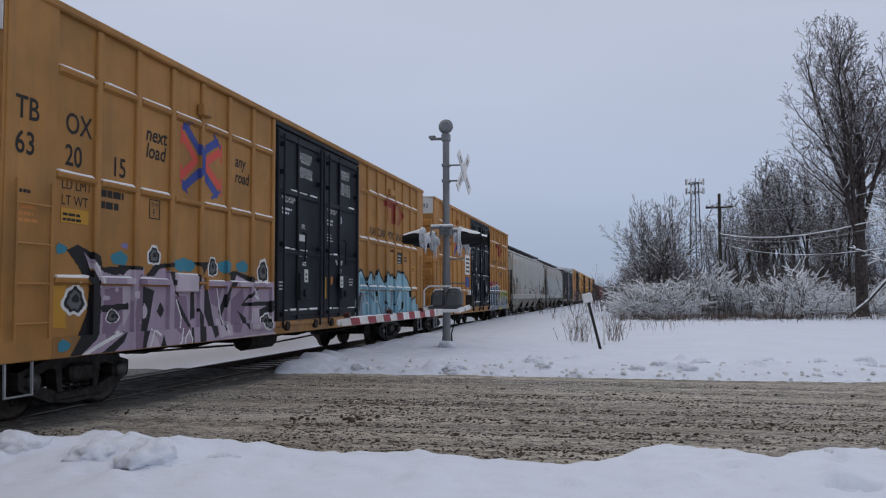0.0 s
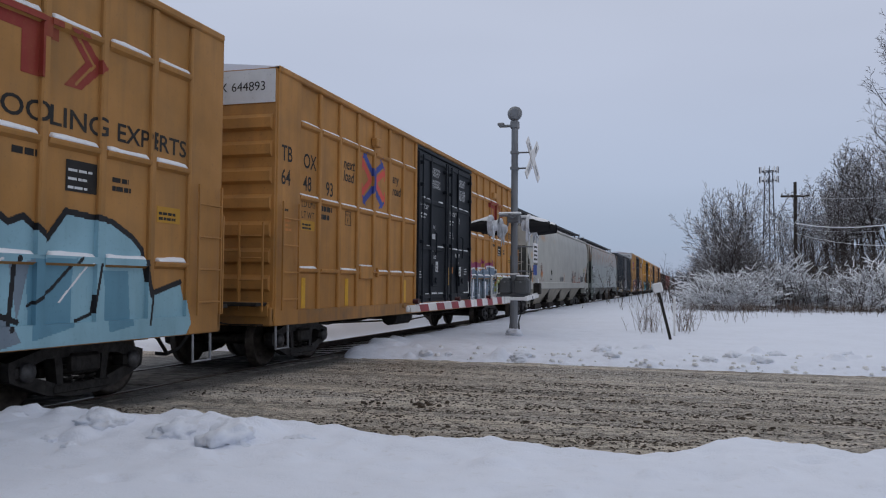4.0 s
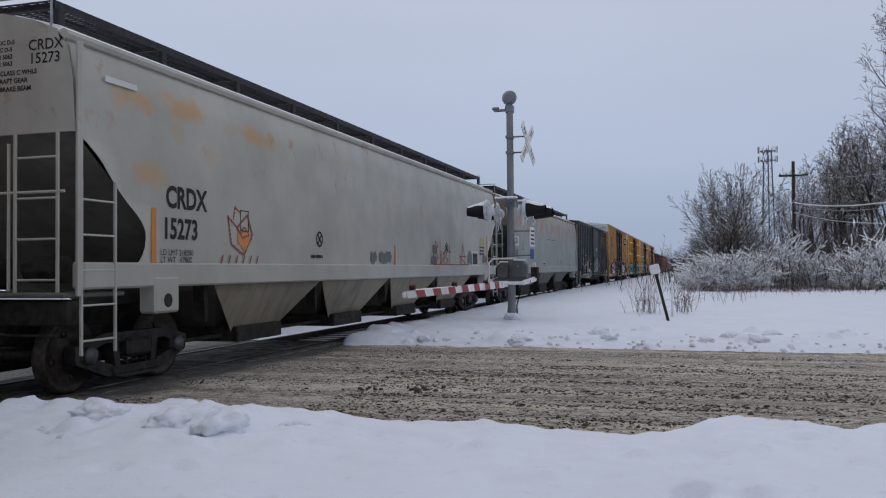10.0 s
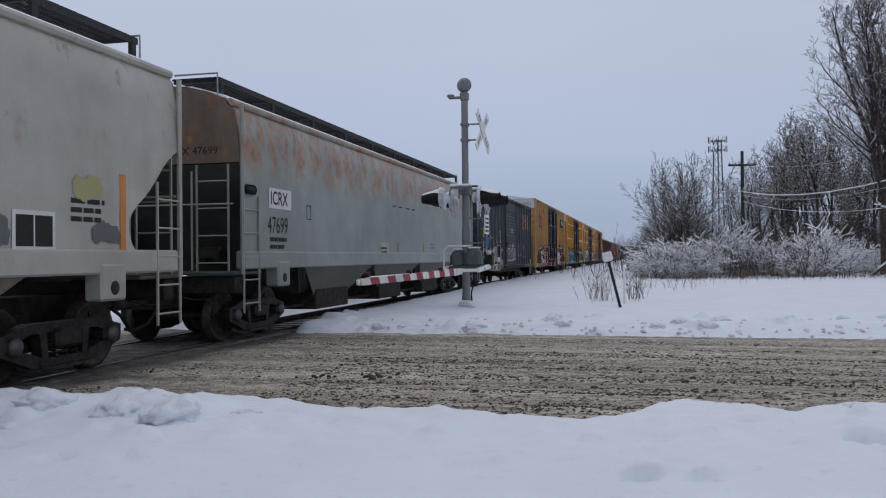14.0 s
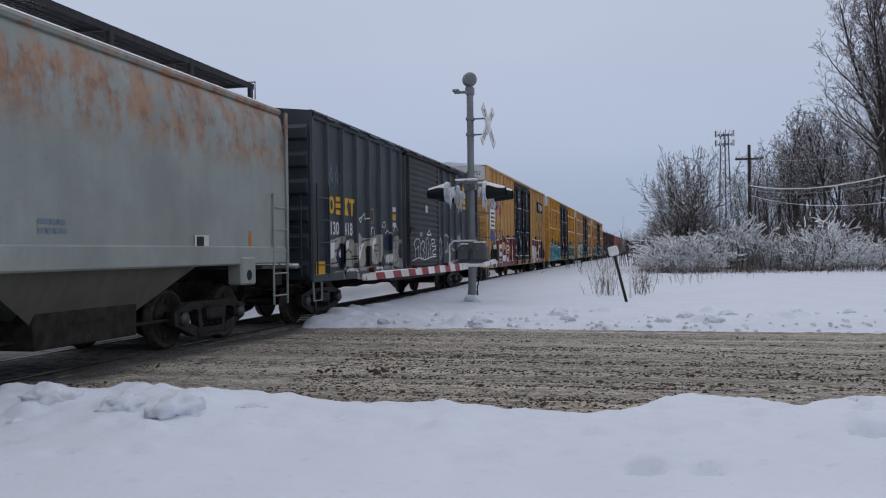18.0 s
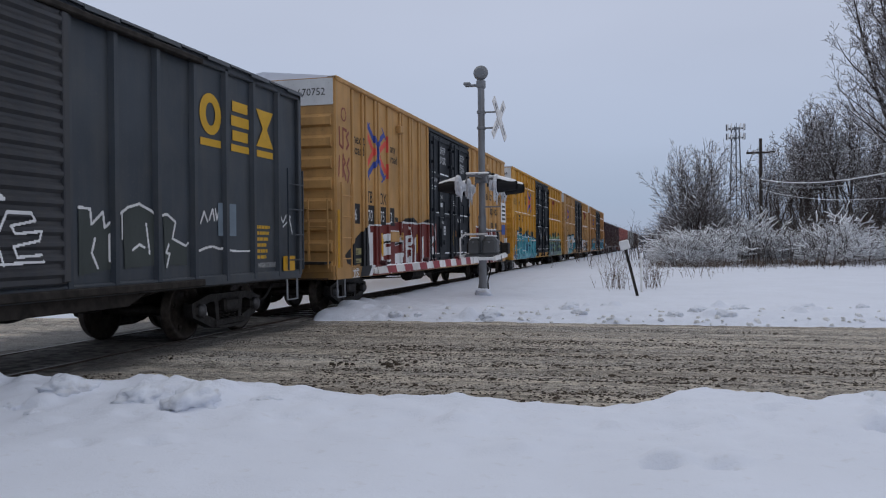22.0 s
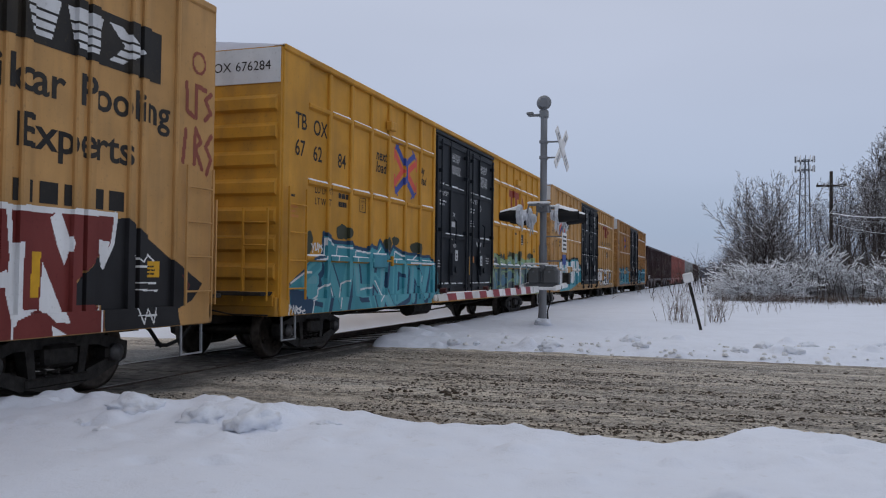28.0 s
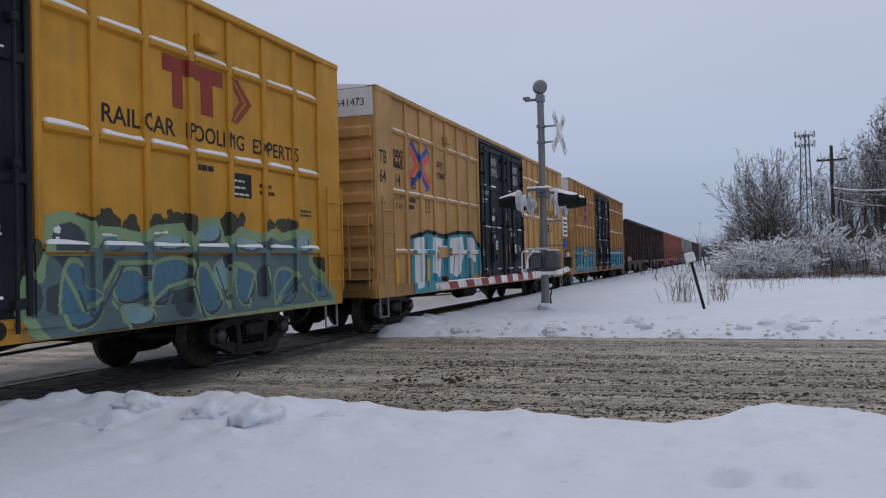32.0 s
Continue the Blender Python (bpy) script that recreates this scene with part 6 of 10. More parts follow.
car3 = hopper(7.885 * D_, 20.3, GREY_A, "light_grey_hopper", "light grey covered hopper with faint rust and scrawls", 31, 4, 4.16, (2.3, 3.6), stain=((0.47, 0.28, 0.12), 1.5, 2.0, 0.85, 11.0, ((1.05, 3.58, 0.75, 0.26, 0.9), (2.15, 3.62, 0.85, 0.28, 1.0), (1.85, 3.32, 0.30, 0.30, 0.5), (4.0, 3.54, 1.1, 0.24, 1.0), (1.28, 2.70, 0.50, 0.26, 0.8), (2.65, 3.12, 0.40, 0.26, 0.5), (7.3, 3.5, 0.6, 0.2, 0.45))))
car4 = hopper(11.326 * D_, 18.8, GREY_B, "rusty_grey_hopper", "blue-grey covered hopper with rust along its top", 41, 3, 4.10, (2.75, 3.2), (0.98, 0.86), False, ((0.40, 0.24, 0.12), 2.6, 3.3, 0.45, 0.0))
NAVY = ((0.024, 0.033, 0.045), (0.085, 0.08, 0.07), 0.35, 0.35)
car5 = dark_boxcar(14.439 * D_, NAVY, "dark navy boxcar with a corrugated door and white graffiti")
TAN3 = ((0.47, 0.265, 0.095), (0.19, 0.13, 0.07), 0.35, 0.35)
car6 = boxcar(17.21 * D_, TAN3, "tan_paint_d", "ochre ribbed boxcar with black doors and red-and-white graffiti", "670752", 61, "ribbed")
car7 = boxcar(20.446 * D_, AMBER, "amber_paint_a", "amber-yellow boxcar with black doors and turquoise graffiti", "676284", 71, box_mat=M_boxturq)
boxcar_lettering(car7, "676284", 0.95, 0.30, reflectors=False, road=(5.14, 0.25))
slogan_rear(car7, (13.14, 14.66, 16.24), (14.45, 16.02, 17.51), 14.22, 3.42)
car8 = boxcar(23.656 * D_, TAN3, "tan_paint_e", TBOX + " and white-blue graffiti", "641473", 81)
boxcar_lettering(car8, "641473", -1.78, 0.0, num_z=3.05)
slogan_rear(car8)
car9 = boxcar(26.89 * D_, TAN, "tan_paint_f", "ochre high-cube boxcar with black doors and turquoise graffiti", "641911", 91)
boxcar_lettering(car9, "640000")
MAROON = paint("maroon_hopper", (0.042, 0.019, 0.020), (0.06, 0.05, 0.045), 0.4, 0.4)
ROSE = paint("faded_red_hopper", (0.30, 0.10, 0.085), (0.14, 0.09, 0.08), 0.4, 0.4)
GREYH = paint("grey_hopper_far", (0.28, 0.29, 0.29), (0.12, 0.1, 0.09), 0.4, 0.4)
y_next = 26.89 * D_ + 18.97 + 1.85
for k, (m, lab, st) in enumerate(((MAROON, "dark maroon ribbed open hopper with striped ends", True), (MAROON, "dark maroon ribbed open hopper", False), (ROSE, "faded red ribbed open hopper", False), (ROSE, "faded red ribbed open hopper", False), (GREYH, "grey ribbed open hopper", False), (GREYH, "grey ribbed open hopper", False), (MAROON, "dark maroon ribbed open hopper", False), (MAROON, "dark maroon ribbed open hopper", False), (GREYH, "grey ribbed open hopper", False))):
    open_hopper(y_next, 15.2, m, lab, st)
    y_next += 17.0


# ---------------------------------------------------------------- sprayed pictures and lettering on single cars
def spray(name, col):
    return paint(name, col, tuple(c * 0.5 for c in col), 0.25, 0.2, fade=0.10, rough=0.5)


S_black, S_white = spray("spray_black", (0.014, 0.014, 0.016)), spray("spray_white", (0.70, 0.71, 0.72))
S_lilac, S_mauve, S_pale = spray("spray_lilac", (0.36, 0.29, 0.38)), spray("spray_mauve", (0.22, 0.155, 0.23)), spray("spray_pale_lilac", (0.50, 0.44, 0.52))
S_cyan, S_sky = spray("spray_cyan", (0.045, 0.22, 0.31)), spray("spray_sky_blue", (0.24, 0.42, 0.50))
S_navy, S_turq = spray("spray_navy", (0.018, 0.045, 0.12)), spray("spray_turquoise", (0.055, 0.275, 0.34))
S_mist = spray("spray_mist_grey", (0.27, 0.30, 0.33))
S_red = spray("spray_oxide_red", (0.155, 0.028, 0.024))
S_mag, S_lime = spray("spray_magenta", (0.26, 0.045, 0.11)), spray("spray_lime", (0.25, 0.29, 0.055))
S_slate, S_mint, S_olive = spray("spray_slate", (0.17, 0.22, 0.27)), spray("spray_mint", (0.22, 0.32, 0.18)), spray("spray_olive", (0.045, 0.05, 0.03))
S_blue, S_paleteal = spray("spray_steel_blue", (0.075, 0.165, 0.235)), spray("spray_pale_teal", (0.20, 0.33, 0.36))
S_dim, S_lime2 = spray("spray_dim_grey", (0.12, 0.125, 0.13)), spray("spray_faint_yellow", (0.36, 0.34, 0.17))
S_seagrey = spray("spray_sea_grey", (0.10, 0.155, 0.165))
S_sky2 = spray("spray_light_aqua", (0.15, 0.37, 0.43))
S_lead, S_aqua = spray("spray_lead_grey", (0.115, 0.145, 0.17)), spray("spray_aqua", (0.10, 0.36, 0.42))
S_inky = spray("spray_inky_blue", (0.022, 0.062, 0.125))
S_violet, S_yellow, S_dark = spray("spray_violet", (0.22, 0.20, 0.40)), spray("spray_yellow", (0.52, 0.47, 0.07)), spray("spray_dark_slate", (0.052, 0.066, 0.078))
S_bluegrey, S_steel = spray("spray_blue_grey", (0.165, 0.225, 0.30)), spray("spray_mid_blue", (0.12, 0.27, 0.36))
S_darknavy, S_smoke = spray("spray_dark_navy", (0.012, 0.022, 0.045)), spray("spray_smoke", (0.048, 0.058, 0.055))
S_cream, S_brown = paint("spray_cream", (0.38, 0.365, 0.325), (0.09, 0.085, 0.075), 0.75, 0.6), spray("spray_scrawl_brown", (0.24, 0.065, 0.04))

# lilac piece on the first car's front half, blue one on its rear half
cv = Canvas(6.48, 1.58)
cv.poly([(0.10, 0.83), (0.34, 0.84), (0.36, 0.33), (0.12, 0.34)], 7)
cv.blob(0.24, 1.27, 0.10, 0.06, 5, 0.1)
cv.blob(1.42, 1.21, 0.19, 0.09, 5, 0.1)
cv.blob(1.53, 1.38, 0.08, 0.04, 9, 0.1)
cv.blob(3.07, 1.18, 0.33, 0.10, 5, 0.1)
cv.blob(4.34, 1.19, 0.20, 0.10, 5, 0.1)
cv.blob(5.05, 1.22, 0.23, 0.10, 5, 0.1)
cv.blob(0.25, 0.13, 0.11, 0.07, 5, 0.1)
cv.poly([(0.65, 1.29), (0.85, 1.18), (1.05, 1.03), (1.48, 1.06), (2.00, 1.11), (2.00, 0.99), (2.51, 1.12), (2.71, 1.01), (3.43, 1.02), (3.67, 0.95), (4.51, 0.96), (4.87, 1.10), (5.76, 0.96), (6.25, 0.97), (6.30, 0.56), (6.27, 0.03), (6.33, -0.12), (4.81, -0.18), (3.39, -0.17), (2.95, -0.17), (2.61, -0.14), (2.44, -0.03), (2.10, -0.14), (1.92, -0.03), (0.55, -0.02), (0.88, 0.17), (1.02, 0.38), (1.04, 0.69), (0.93, 0.90), (0.73, 1.14)], 2)
cv.poly([(0.73, 1.14), (1.05, 1.05), (1.04, 0.81), (0.93, 0.90)], 4)
cv.poly([(1.48, 1.06), (1.71, 1.07), (1.67, 0.49), (1.53, 0.30)], 4)
cv.poly([(1.11, 0.81), (1.49, 0.82), (1.50, 0.39), (1.19, 0.12), (1.06, 0.16)], 3)
cv.poly([(1.82, 1.02), (1.97, 1.02), (1.97, 0.01), (1.74, -0.01), (1.72, 0.49)], 3)
cv.poly([(2.03, 0.24), (2.28, 0.13), (2.35, -0.01), (2.16, -0.14), (2.01, -0.09)], 4)
cv.poly([(2.72, 0.72), (3.14, 0.72), (3.24, 0.23), (3.02, 0.10), (2.80, 0.21)], 3)
cv.poly([(2.92, 1.01), (3.36, 1.00), (3.29, 0.76), (3.00, 0.76)], 4)
cv.poly([(3.83, 0.87), (4.33, 0.88), (4.13, 0.52), (3.92, 0.60)], 3)
cv.poly([(4.09, 0.36), (4.52, 0.27), (4.62, 0.06), (4.14, 0.04)], 4)
cv.poly([(4.60, 0.64), (5.06, 0.85), (5.17, 0.55), (4.89, 0.09), (4.62, 0.10)], 3)
cv.poly([(5.36, 0.50), (5.88, 0.49), (5.58, 0.10), (5.27, 0.11)], 4)
cv.poly([(4.78, 1.05), (5.61, 0.94), (4.87, 0.84)], 4)
cv.poly([(0.35, 1.26), (0.55, 1.34), (0.67, 1.26), (0.80, 1.04), (0.93, 0.90), (1.04, 0.69), (1.03, 0.38), (0.88, 0.17), (0.55, -0.02), (0.37, 0.00), (0.50, 0.13), (0.63, 0.30), (0.75, 0.51), (0.79, 0.81), (0.68, 0.93), (0.56, 1.08)], 1)
cv.poly([(0.55, 1.34), (1.02, 1.19), (1.05, 1.08), (1.42, 1.10), (1.54, 1.02), (1.32, 0.98), (1.08, 1.02), (0.90, 1.10)], 1)
cv.poly([(1.40, 1.12), (1.97, 1.12), (1.97, 1.07), (1.62, 1.06), (1.51, 0.99), (1.34, 1.01)], 1)
cv.poly([(2.04, 0.99), (2.25, 1.15), (2.78, 1.21), (2.71, 1.14), (2.39, 1.10), (2.25, 0.99)], 1)
cv.poly([(2.58, 1.06), (2.86, 1.06), (2.93, 0.68), (2.72, 0.83)], 1)
cv.poly([(2.81, 1.05), (3.52, 1.04), (3.48, 0.82), (3.36, 0.79), (3.40, 0.99), (2.92, 1.00)], 1)
cv.poly([(3.35, 1.23), (3.84, 1.25), (3.78, 1.16), (3.67, 1.02), (3.54, 1.15)], 1)
cv.poly([(4.41, 1.09), (4.77, 1.14), (5.64, 1.01), (5.35, 0.95), (4.82, 1.07), (4.60, 0.74), (4.34, 0.68), (4.59, 1.01)], 1)
cv.poly([(1.98, 0.85), (2.26, 0.79), (2.15, 0.38), (1.98, -0.02), (1.90, -0.02), (1.96, 0.35)], 1)
cv.poly([(2.85, 0.70), (3.09, 0.46), (3.29, 0.27), (3.33, -0.07), (3.23, -0.18), (3.23, 0.23), (3.01, 0.42)], 1)
cv.poly([(2.44, 0.16), (2.59, -0.14), (2.31, -0.14)], 1)
cv.poly([(2.42, 0.63), (2.53, 0.51), (2.44, 0.40), (2.33, 0.49)], 1)
cv.poly([(3.27, 0.77), (3.38, 0.77), (3.41, 0.38), (3.26, 0.34)], 1)
cv.poly([(3.65, 0.87), (3.80, 0.87), (3.96, 0.44), (4.11, 0.08), (3.98, 0.04), (3.70, 0.45)], 1)
cv.poly([(3.46, 0.53), (3.68, 0.33), (3.69, -0.02), (3.50, -0.01)], 1)
cv.poly([(4.17, 0.46), (4.38, 0.72), (4.51, 0.70), (4.28, 0.36), (4.44, 0.15), (4.35, 0.14)], 1)
cv.poly([(1.04, 0.59), (1.63, 0.62), (1.64, 0.54), (1.05, 0.50)], 1)
cv.poly([(0.99, 0.00), (1.57, 0.26), (1.47, 0.11), (1.24, -0.01)], 1)
cv.poly([(4.98, 0.54), (5.38, 0.78), (5.93, 0.91), (5.61, 0.80), (5.13, 0.60), (6.32, 0.62), (6.26, 0.53)], 1)
cv.poly([(4.86, 0.47), (5.19, 0.33), (5.29, 0.10), (5.10, 0.22)], 1)
cv.poly([(5.75, 0.47), (6.30, 0.57), (6.28, 0.43), (5.91, 0.35), (5.78, 0.20)], 1)
cv.line([(0.60, -0.02), (0.88, 0.08), (1.42, 0.24)], 0.05, 6)
cv.line([(1.03, 0.84), (0.96, 0.98), (0.85, 1.12)], 0.03, 6)
cv.line([(2.86, 0.65), (3.01, 0.39), (2.95, 0.03), (2.64, -0.13)], 0.03, 6)
cv.line([(4.12, 0.84), (4.26, 0.36), (4.48, 0.10)], 0.03, 6)
cv.line([(2.07, -0.06), (2.21, 0.24), (2.37, 0.16)], 0.03, 6)
cv.line([(3.06, -0.11), (3.05, 0.08), (3.16, 0.20), (3.26, 0.06), (3.23, -0.12)], 0.03, 6)
cv.line([(5.46, 0.76), (5.72, 0.65), (5.56, 0.85)], 0.03, 6)
cv.line([(3.77, -0.03), (4.80, -0.01), (6.33, 0.02)], 0.05, 4)
cv.line([(3.77, -0.10), (4.80, -0.08), (6.33, -0.07)], 0.025, 1)
cv.blob(1.37, 0.80, 0.04, 0.03, 4, 0.1)
cv.blob(1.78, 0.73, 0.10, 0.05, 4, 0.1)
cv.blob(1.14, 0.69, 0.08, 0.03, 4, 0.1)
cv.blob(2.03, 0.50, 0.06, 0.10, 4, 0.1)
cv.blob(2.98, 0.85, 0.05, 0.03, 4, 0.1)
cv.blob(1.87, 0.35, 0.05, 0.04, 4, 0.1)
cv.blob(1.66, 0.70, 0.04, 0.05, 4, 0.1)
cv.blob(0.51, 0.66, 0.23, 0.19, 6, 0.1)
cv.blob(0.51, 0.66, 0.18, 0.15, 1, 0.1)
cv.blob(0.51, 0.66, 0.12, 0.11, 8, 0.1)
cv.blob(0.53, 0.68, 0.07, 0.05, 1, 0.1)
cv.blob(1.28, 0.45, 0.15, 0.09, 6, 0.1)
cv.blob(1.28, 0.45, 0.12, 0.08, 1, 0.1)
cv.blob(1.28, 0.45, 0.08, 0.06, 8, 0.1)
cv.blob(1.30, 0.46, 0.05, 0.03, 1, 0.1)
cv.blob(2.24, 1.28, 0.18, 0.14, 6, 0.1)
cv.blob(2.24, 1.28, 0.14, 0.11, 1, 0.1)
cv.blob(2.24, 1.28, 0.09, 0.08, 8, 0.1)
cv.blob(2.26, 1.29, 0.05, 0.04, 1, 0.1)
cv.blob(3.97, 1.17, 0.17, 0.16, 6, 0.1)
cv.blob(3.97, 1.17, 0.13, 0.14, 1, 0.1)
cv.blob(3.97, 1.17, 0.09, 0.10, 8, 0.1)
cv.blob(3.98, 1.19, 0.04, 0.04, 1, 0.1)
cv.blob(5.89, 1.15, 0.25, 0.23, 6, 0.1)
cv.blob(5.89, 1.15, 0.20, 0.18, 1, 0.1)
cv.blob(5.89, 1.15, 0.14, 0.13, 8, 0.1)
cv.blob(5.91, 1.17, 0.08, 0.06, 1, 0.1)
cv.blob(6.02, 0.24, 0.24, 0.16, 6, 0.1)
cv.blob(6.02, 0.24, 0.19, 0.13, 1, 0.1)
cv.blob(6.02, 0.24, 0.13, 0.10, 8, 0.1)
cv.blob(6.04, 0.26, 0.07, 0.04, 1, 0.1)
drape(car1, "graffiti", cv.a, cv.cell, 0.76, 0.77, [S_black, S_lilac, S_mauve, S_pale, S_cyan, S_white, M_warn, S_dim, S_violet], boxcar_depth, label="lilac and black sprayed lettering shapes")
cv = Canvas(6.71, 1.66)
cv.poly([(0.31, 1.27), (0.57, 1.37), (0.84, 1.36), (1.15, 1.11), (1.38, 1.31), (1.75, 1.32), (1.93, 1.12), (2.08, 1.36), (2.31, 1.46), (2.50, 1.27), (2.89, 1.07), (3.00, 1.36), (3.19, 1.43), (3.48, 1.26), (3.68, 1.33), (4.00, 1.12), (4.27, 1.43), (4.76, 1.39), (5.01, 1.37), (5.38, 1.21), (5.57, 1.07), (5.71, 0.52), (6.37, 0.68), (6.56, 0.14), (6.43, -0.03), (4.10, -0.11), (2.03, -0.12), (0.64, -0.17), (0.14, -0.12), (0.11, 0.09), (0.18, 0.28), (0.28, 0.57), (0.39, 0.82)], 2)
cv.poly([(0.15, 0.57), (0.39, 0.82), (0.86, 0.78), (0.92, 0.26), (0.81, -0.05), (0.10, -0.09)], 5)
cv.poly([(1.16, 1.00), (1.72, 1.03), (1.68, 0.13), (1.38, 0.04)], 3)
cv.poly([(2.40, 0.99), (2.90, 0.89), (3.11, -0.03), (2.61, -0.07)], 3)
cv.poly([(3.72, 0.91), (4.39, 0.93), (4.38, 0.19), (3.79, 0.07)], 3)
cv.poly([(4.81, 0.80), (5.32, 0.81), (5.38, 0.16), (4.95, 0.10)], 3)
cv.poly([(0.62, 1.19), (1.00, 1.16), (1.02, 0.84), (0.65, 0.83)], 3)
cv.poly([(0.88, 0.78), (1.22, 0.79), (1.04, 0.58), (0.90, 0.52)], 5)
cv.poly([(1.27, 0.79), (1.58, 0.80), (1.46, 0.52)], 5)
cv.poly([(2.70, 0.28), (3.07, 0.46), (3.48, 0.33), (3.64, 0.07), (3.24, -0.01)], 5)
cv.poly([(0.40, 0.67), (0.65, 0.82), (0.88, 0.79), (0.76, 0.65), (0.70, 0.37), (0.49, 0.32)], 1)
cv.poly([(3.51, 0.84), (3.79, 0.91), (3.63, 0.27)], 5)
cv.line([(0.31, 1.27), (0.57, 1.37), (0.84, 1.36), (1.15, 1.11), (1.38, 1.31), (1.75, 1.32), (1.93, 1.12), (2.08, 1.36), (2.31, 1.46), (2.50, 1.27), (2.89, 1.07), (3.00, 1.36), (3.19, 1.43), (3.48, 1.26), (3.68, 1.33), (4.00, 1.12), (4.27, 1.43), (4.76, 1.39), (5.01, 1.37), (5.38, 1.21), (5.57, 1.07), (5.71, 0.52), (6.37, 0.68)], 0.07, 1)
cv.line([(1.15, 1.08), (1.33, 0.69), (1.54, 0.36), (1.50, 0.00)], 0.05, 1)
cv.line([(1.75, 1.31), (1.88, 0.58), (1.61, 0.77)], 0.05, 1)
cv.line([(1.94, 1.04), (2.14, 0.58), (2.24, 0.03)], 0.05, 1)
cv.line([(2.40, 1.05), (2.31, 0.58), (2.61, 0.22)], 0.05, 1)
cv.line([(2.90, 0.89), (2.83, 0.58), (3.21, 0.40), (3.63, 0.27)], 0.06, 1)
cv.line([(3.58, 0.91), (3.52, 0.20)], 0.06, 1)
cv.line([(4.47, 0.93), (4.07, 0.59), (3.76, 0.43)], 0.04, 1)
cv.line([(4.80, 0.87), (4.69, 0.32), (4.45, 0.25)], 0.04, 1)
cv.line([(5.59, 0.89), (5.75, 0.52), (5.70, 0.16)], 0.04, 1)
cv.line([(1.43, 0.03), (1.36, 0.25), (1.03, 0.79)], 0.025, 4)
cv.line([(1.96, 0.78), (2.30, 0.03)], 0.025, 4)
cv.line([(2.91, 0.83), (2.83, 0.22), (2.98, -0.03)], 0.025, 4)
cv.line([(4.20, 0.46), (4.64, 0.87)], 0.025, 4)
cv.line([(3.17, 0.83), (3.37, 0.90)], 0.025, 4)
cv.line([(0.53, 1.31), (0.80, 1.28)], 0.03, 4)
drape(car1, "graffiti", cv.a, cv.cell, 11.75, 0.77, [S_black, S_sky, S_steel, S_white, S_slate], boxcar_depth, label="pale blue sprayed lettering shapes")

# rear half of the second car: slate letters in a magenta cloud, then lime and yellow ones
cv = Canvas(7.70, 1.63)
cv.poly([(0.49, 0.92), (0.62, 1.04), (0.74, 1.10), (1.04, 1.31), (1.36, 1.37), (1.75, 1.33), (2.10, 1.35), (2.14, 1.24), (1.91, 1.20), (1.51, 1.18), (1.00, 1.16), (0.83, 1.05), (0.70, 0.82), (0.62, 0.76), (0.50, 0.73)], 5)
cv.poly([(2.59, 1.34), (3.22, 1.40), (3.79, 1.37), (3.85, 1.27), (2.90, 1.25), (2.62, 1.22)], 5)
cv.poly([(0.10, 0.02), (0.67, 0.04), (0.70, -0.16), (0.11, -0.18)], 5)
cv.poly([(0.21, 0.19), (0.43, 0.19), (0.67, 0.07), (0.28, 0.06)], 5)
cv.blob(0.75, 1.26, 0.06, 0.05, 5, 0.1)
cv.blob(0.97, 1.33, 0.06, 0.06, 5, 0.1)
cv.blob(2.21, 1.40, 0.11, 0.08, 5, 0.1)
cv.blob(2.65, 1.41, 0.06, 0.05, 5, 0.1)
cv.blob(3.71, 1.43, 0.08, 0.06, 5, 0.1)
cv.blob(1.97, 1.43, 0.03, 0.03, 5, 0.1)
cv.blob(3.98, 1.39, 0.04, 0.03, 5, 0.1)
cv.poly([(0.69, 0.49), (0.71, 0.74), (0.83, 1.02), (1.00, 1.16), (1.36, 1.17), (1.48, 1.07), (1.60, 1.16), (1.97, 1.09), (2.41, 1.18), (2.83, 1.16), (2.93, 1.24), (3.57, 1.21), (3.95, 1.27), (4.11, 1.13), (4.09, 0.84), (3.91, 0.42), (3.91, -0.14), (1.77, -0.13), (0.78, -0.17)], 2)
cv.poly([(0.87, 0.93), (1.39, 0.94), (1.42, 0.71), (1.00, 0.74), (0.89, 0.77)], 8)
cv.poly([(1.61, 0.88), (2.30, 0.91), (2.25, 0.56), (1.97, 0.78), (1.76, 0.47), (1.71, 0.71)], 8)
cv.poly([(2.50, 0.87), (3.16, 0.92), (3.13, 0.63), (2.84, 0.78), (2.62, 0.76)], 8)
cv.poly([(3.43, 0.95), (4.09, 0.98), (4.08, 0.81), (3.57, 0.75), (3.50, 0.85)], 8)
cv.poly([(3.10, 0.44), (3.51, 0.59), (3.30, 0.04), (3.17, 0.03)], 8)
cv.poly([(0.75, 0.43), (1.05, 0.42), (1.10, 0.13), (0.84, 0.05), (0.73, 0.19)], 1)
cv.poly([(1.72, 0.33), (1.87, 0.34), (1.85, 0.09), (1.67, 0.10)], 1)
cv.poly([(2.81, 0.52), (3.08, 0.55), (3.07, 0.25), (2.91, 0.06), (2.81, 0.10)], 1)
cv.poly([(1.16, 0.89), (1.28, 0.79), (1.28, 0.54), (1.17, 0.35), (1.26, 0.16), (1.17, 0.04), (1.07, 0.39), (1.09, 0.71)], 4)
cv.poly([(1.97, 0.81), (2.04, 0.74), (1.96, 0.43), (2.07, 0.21), (2.04, 0.14), (1.91, 0.47)], 4)
cv.poly([(2.61, 0.73), (2.78, 0.79), (2.85, 0.71), (2.76, 0.17), (2.68, 0.18), (2.75, 0.51), (2.51, 0.55)], 4)
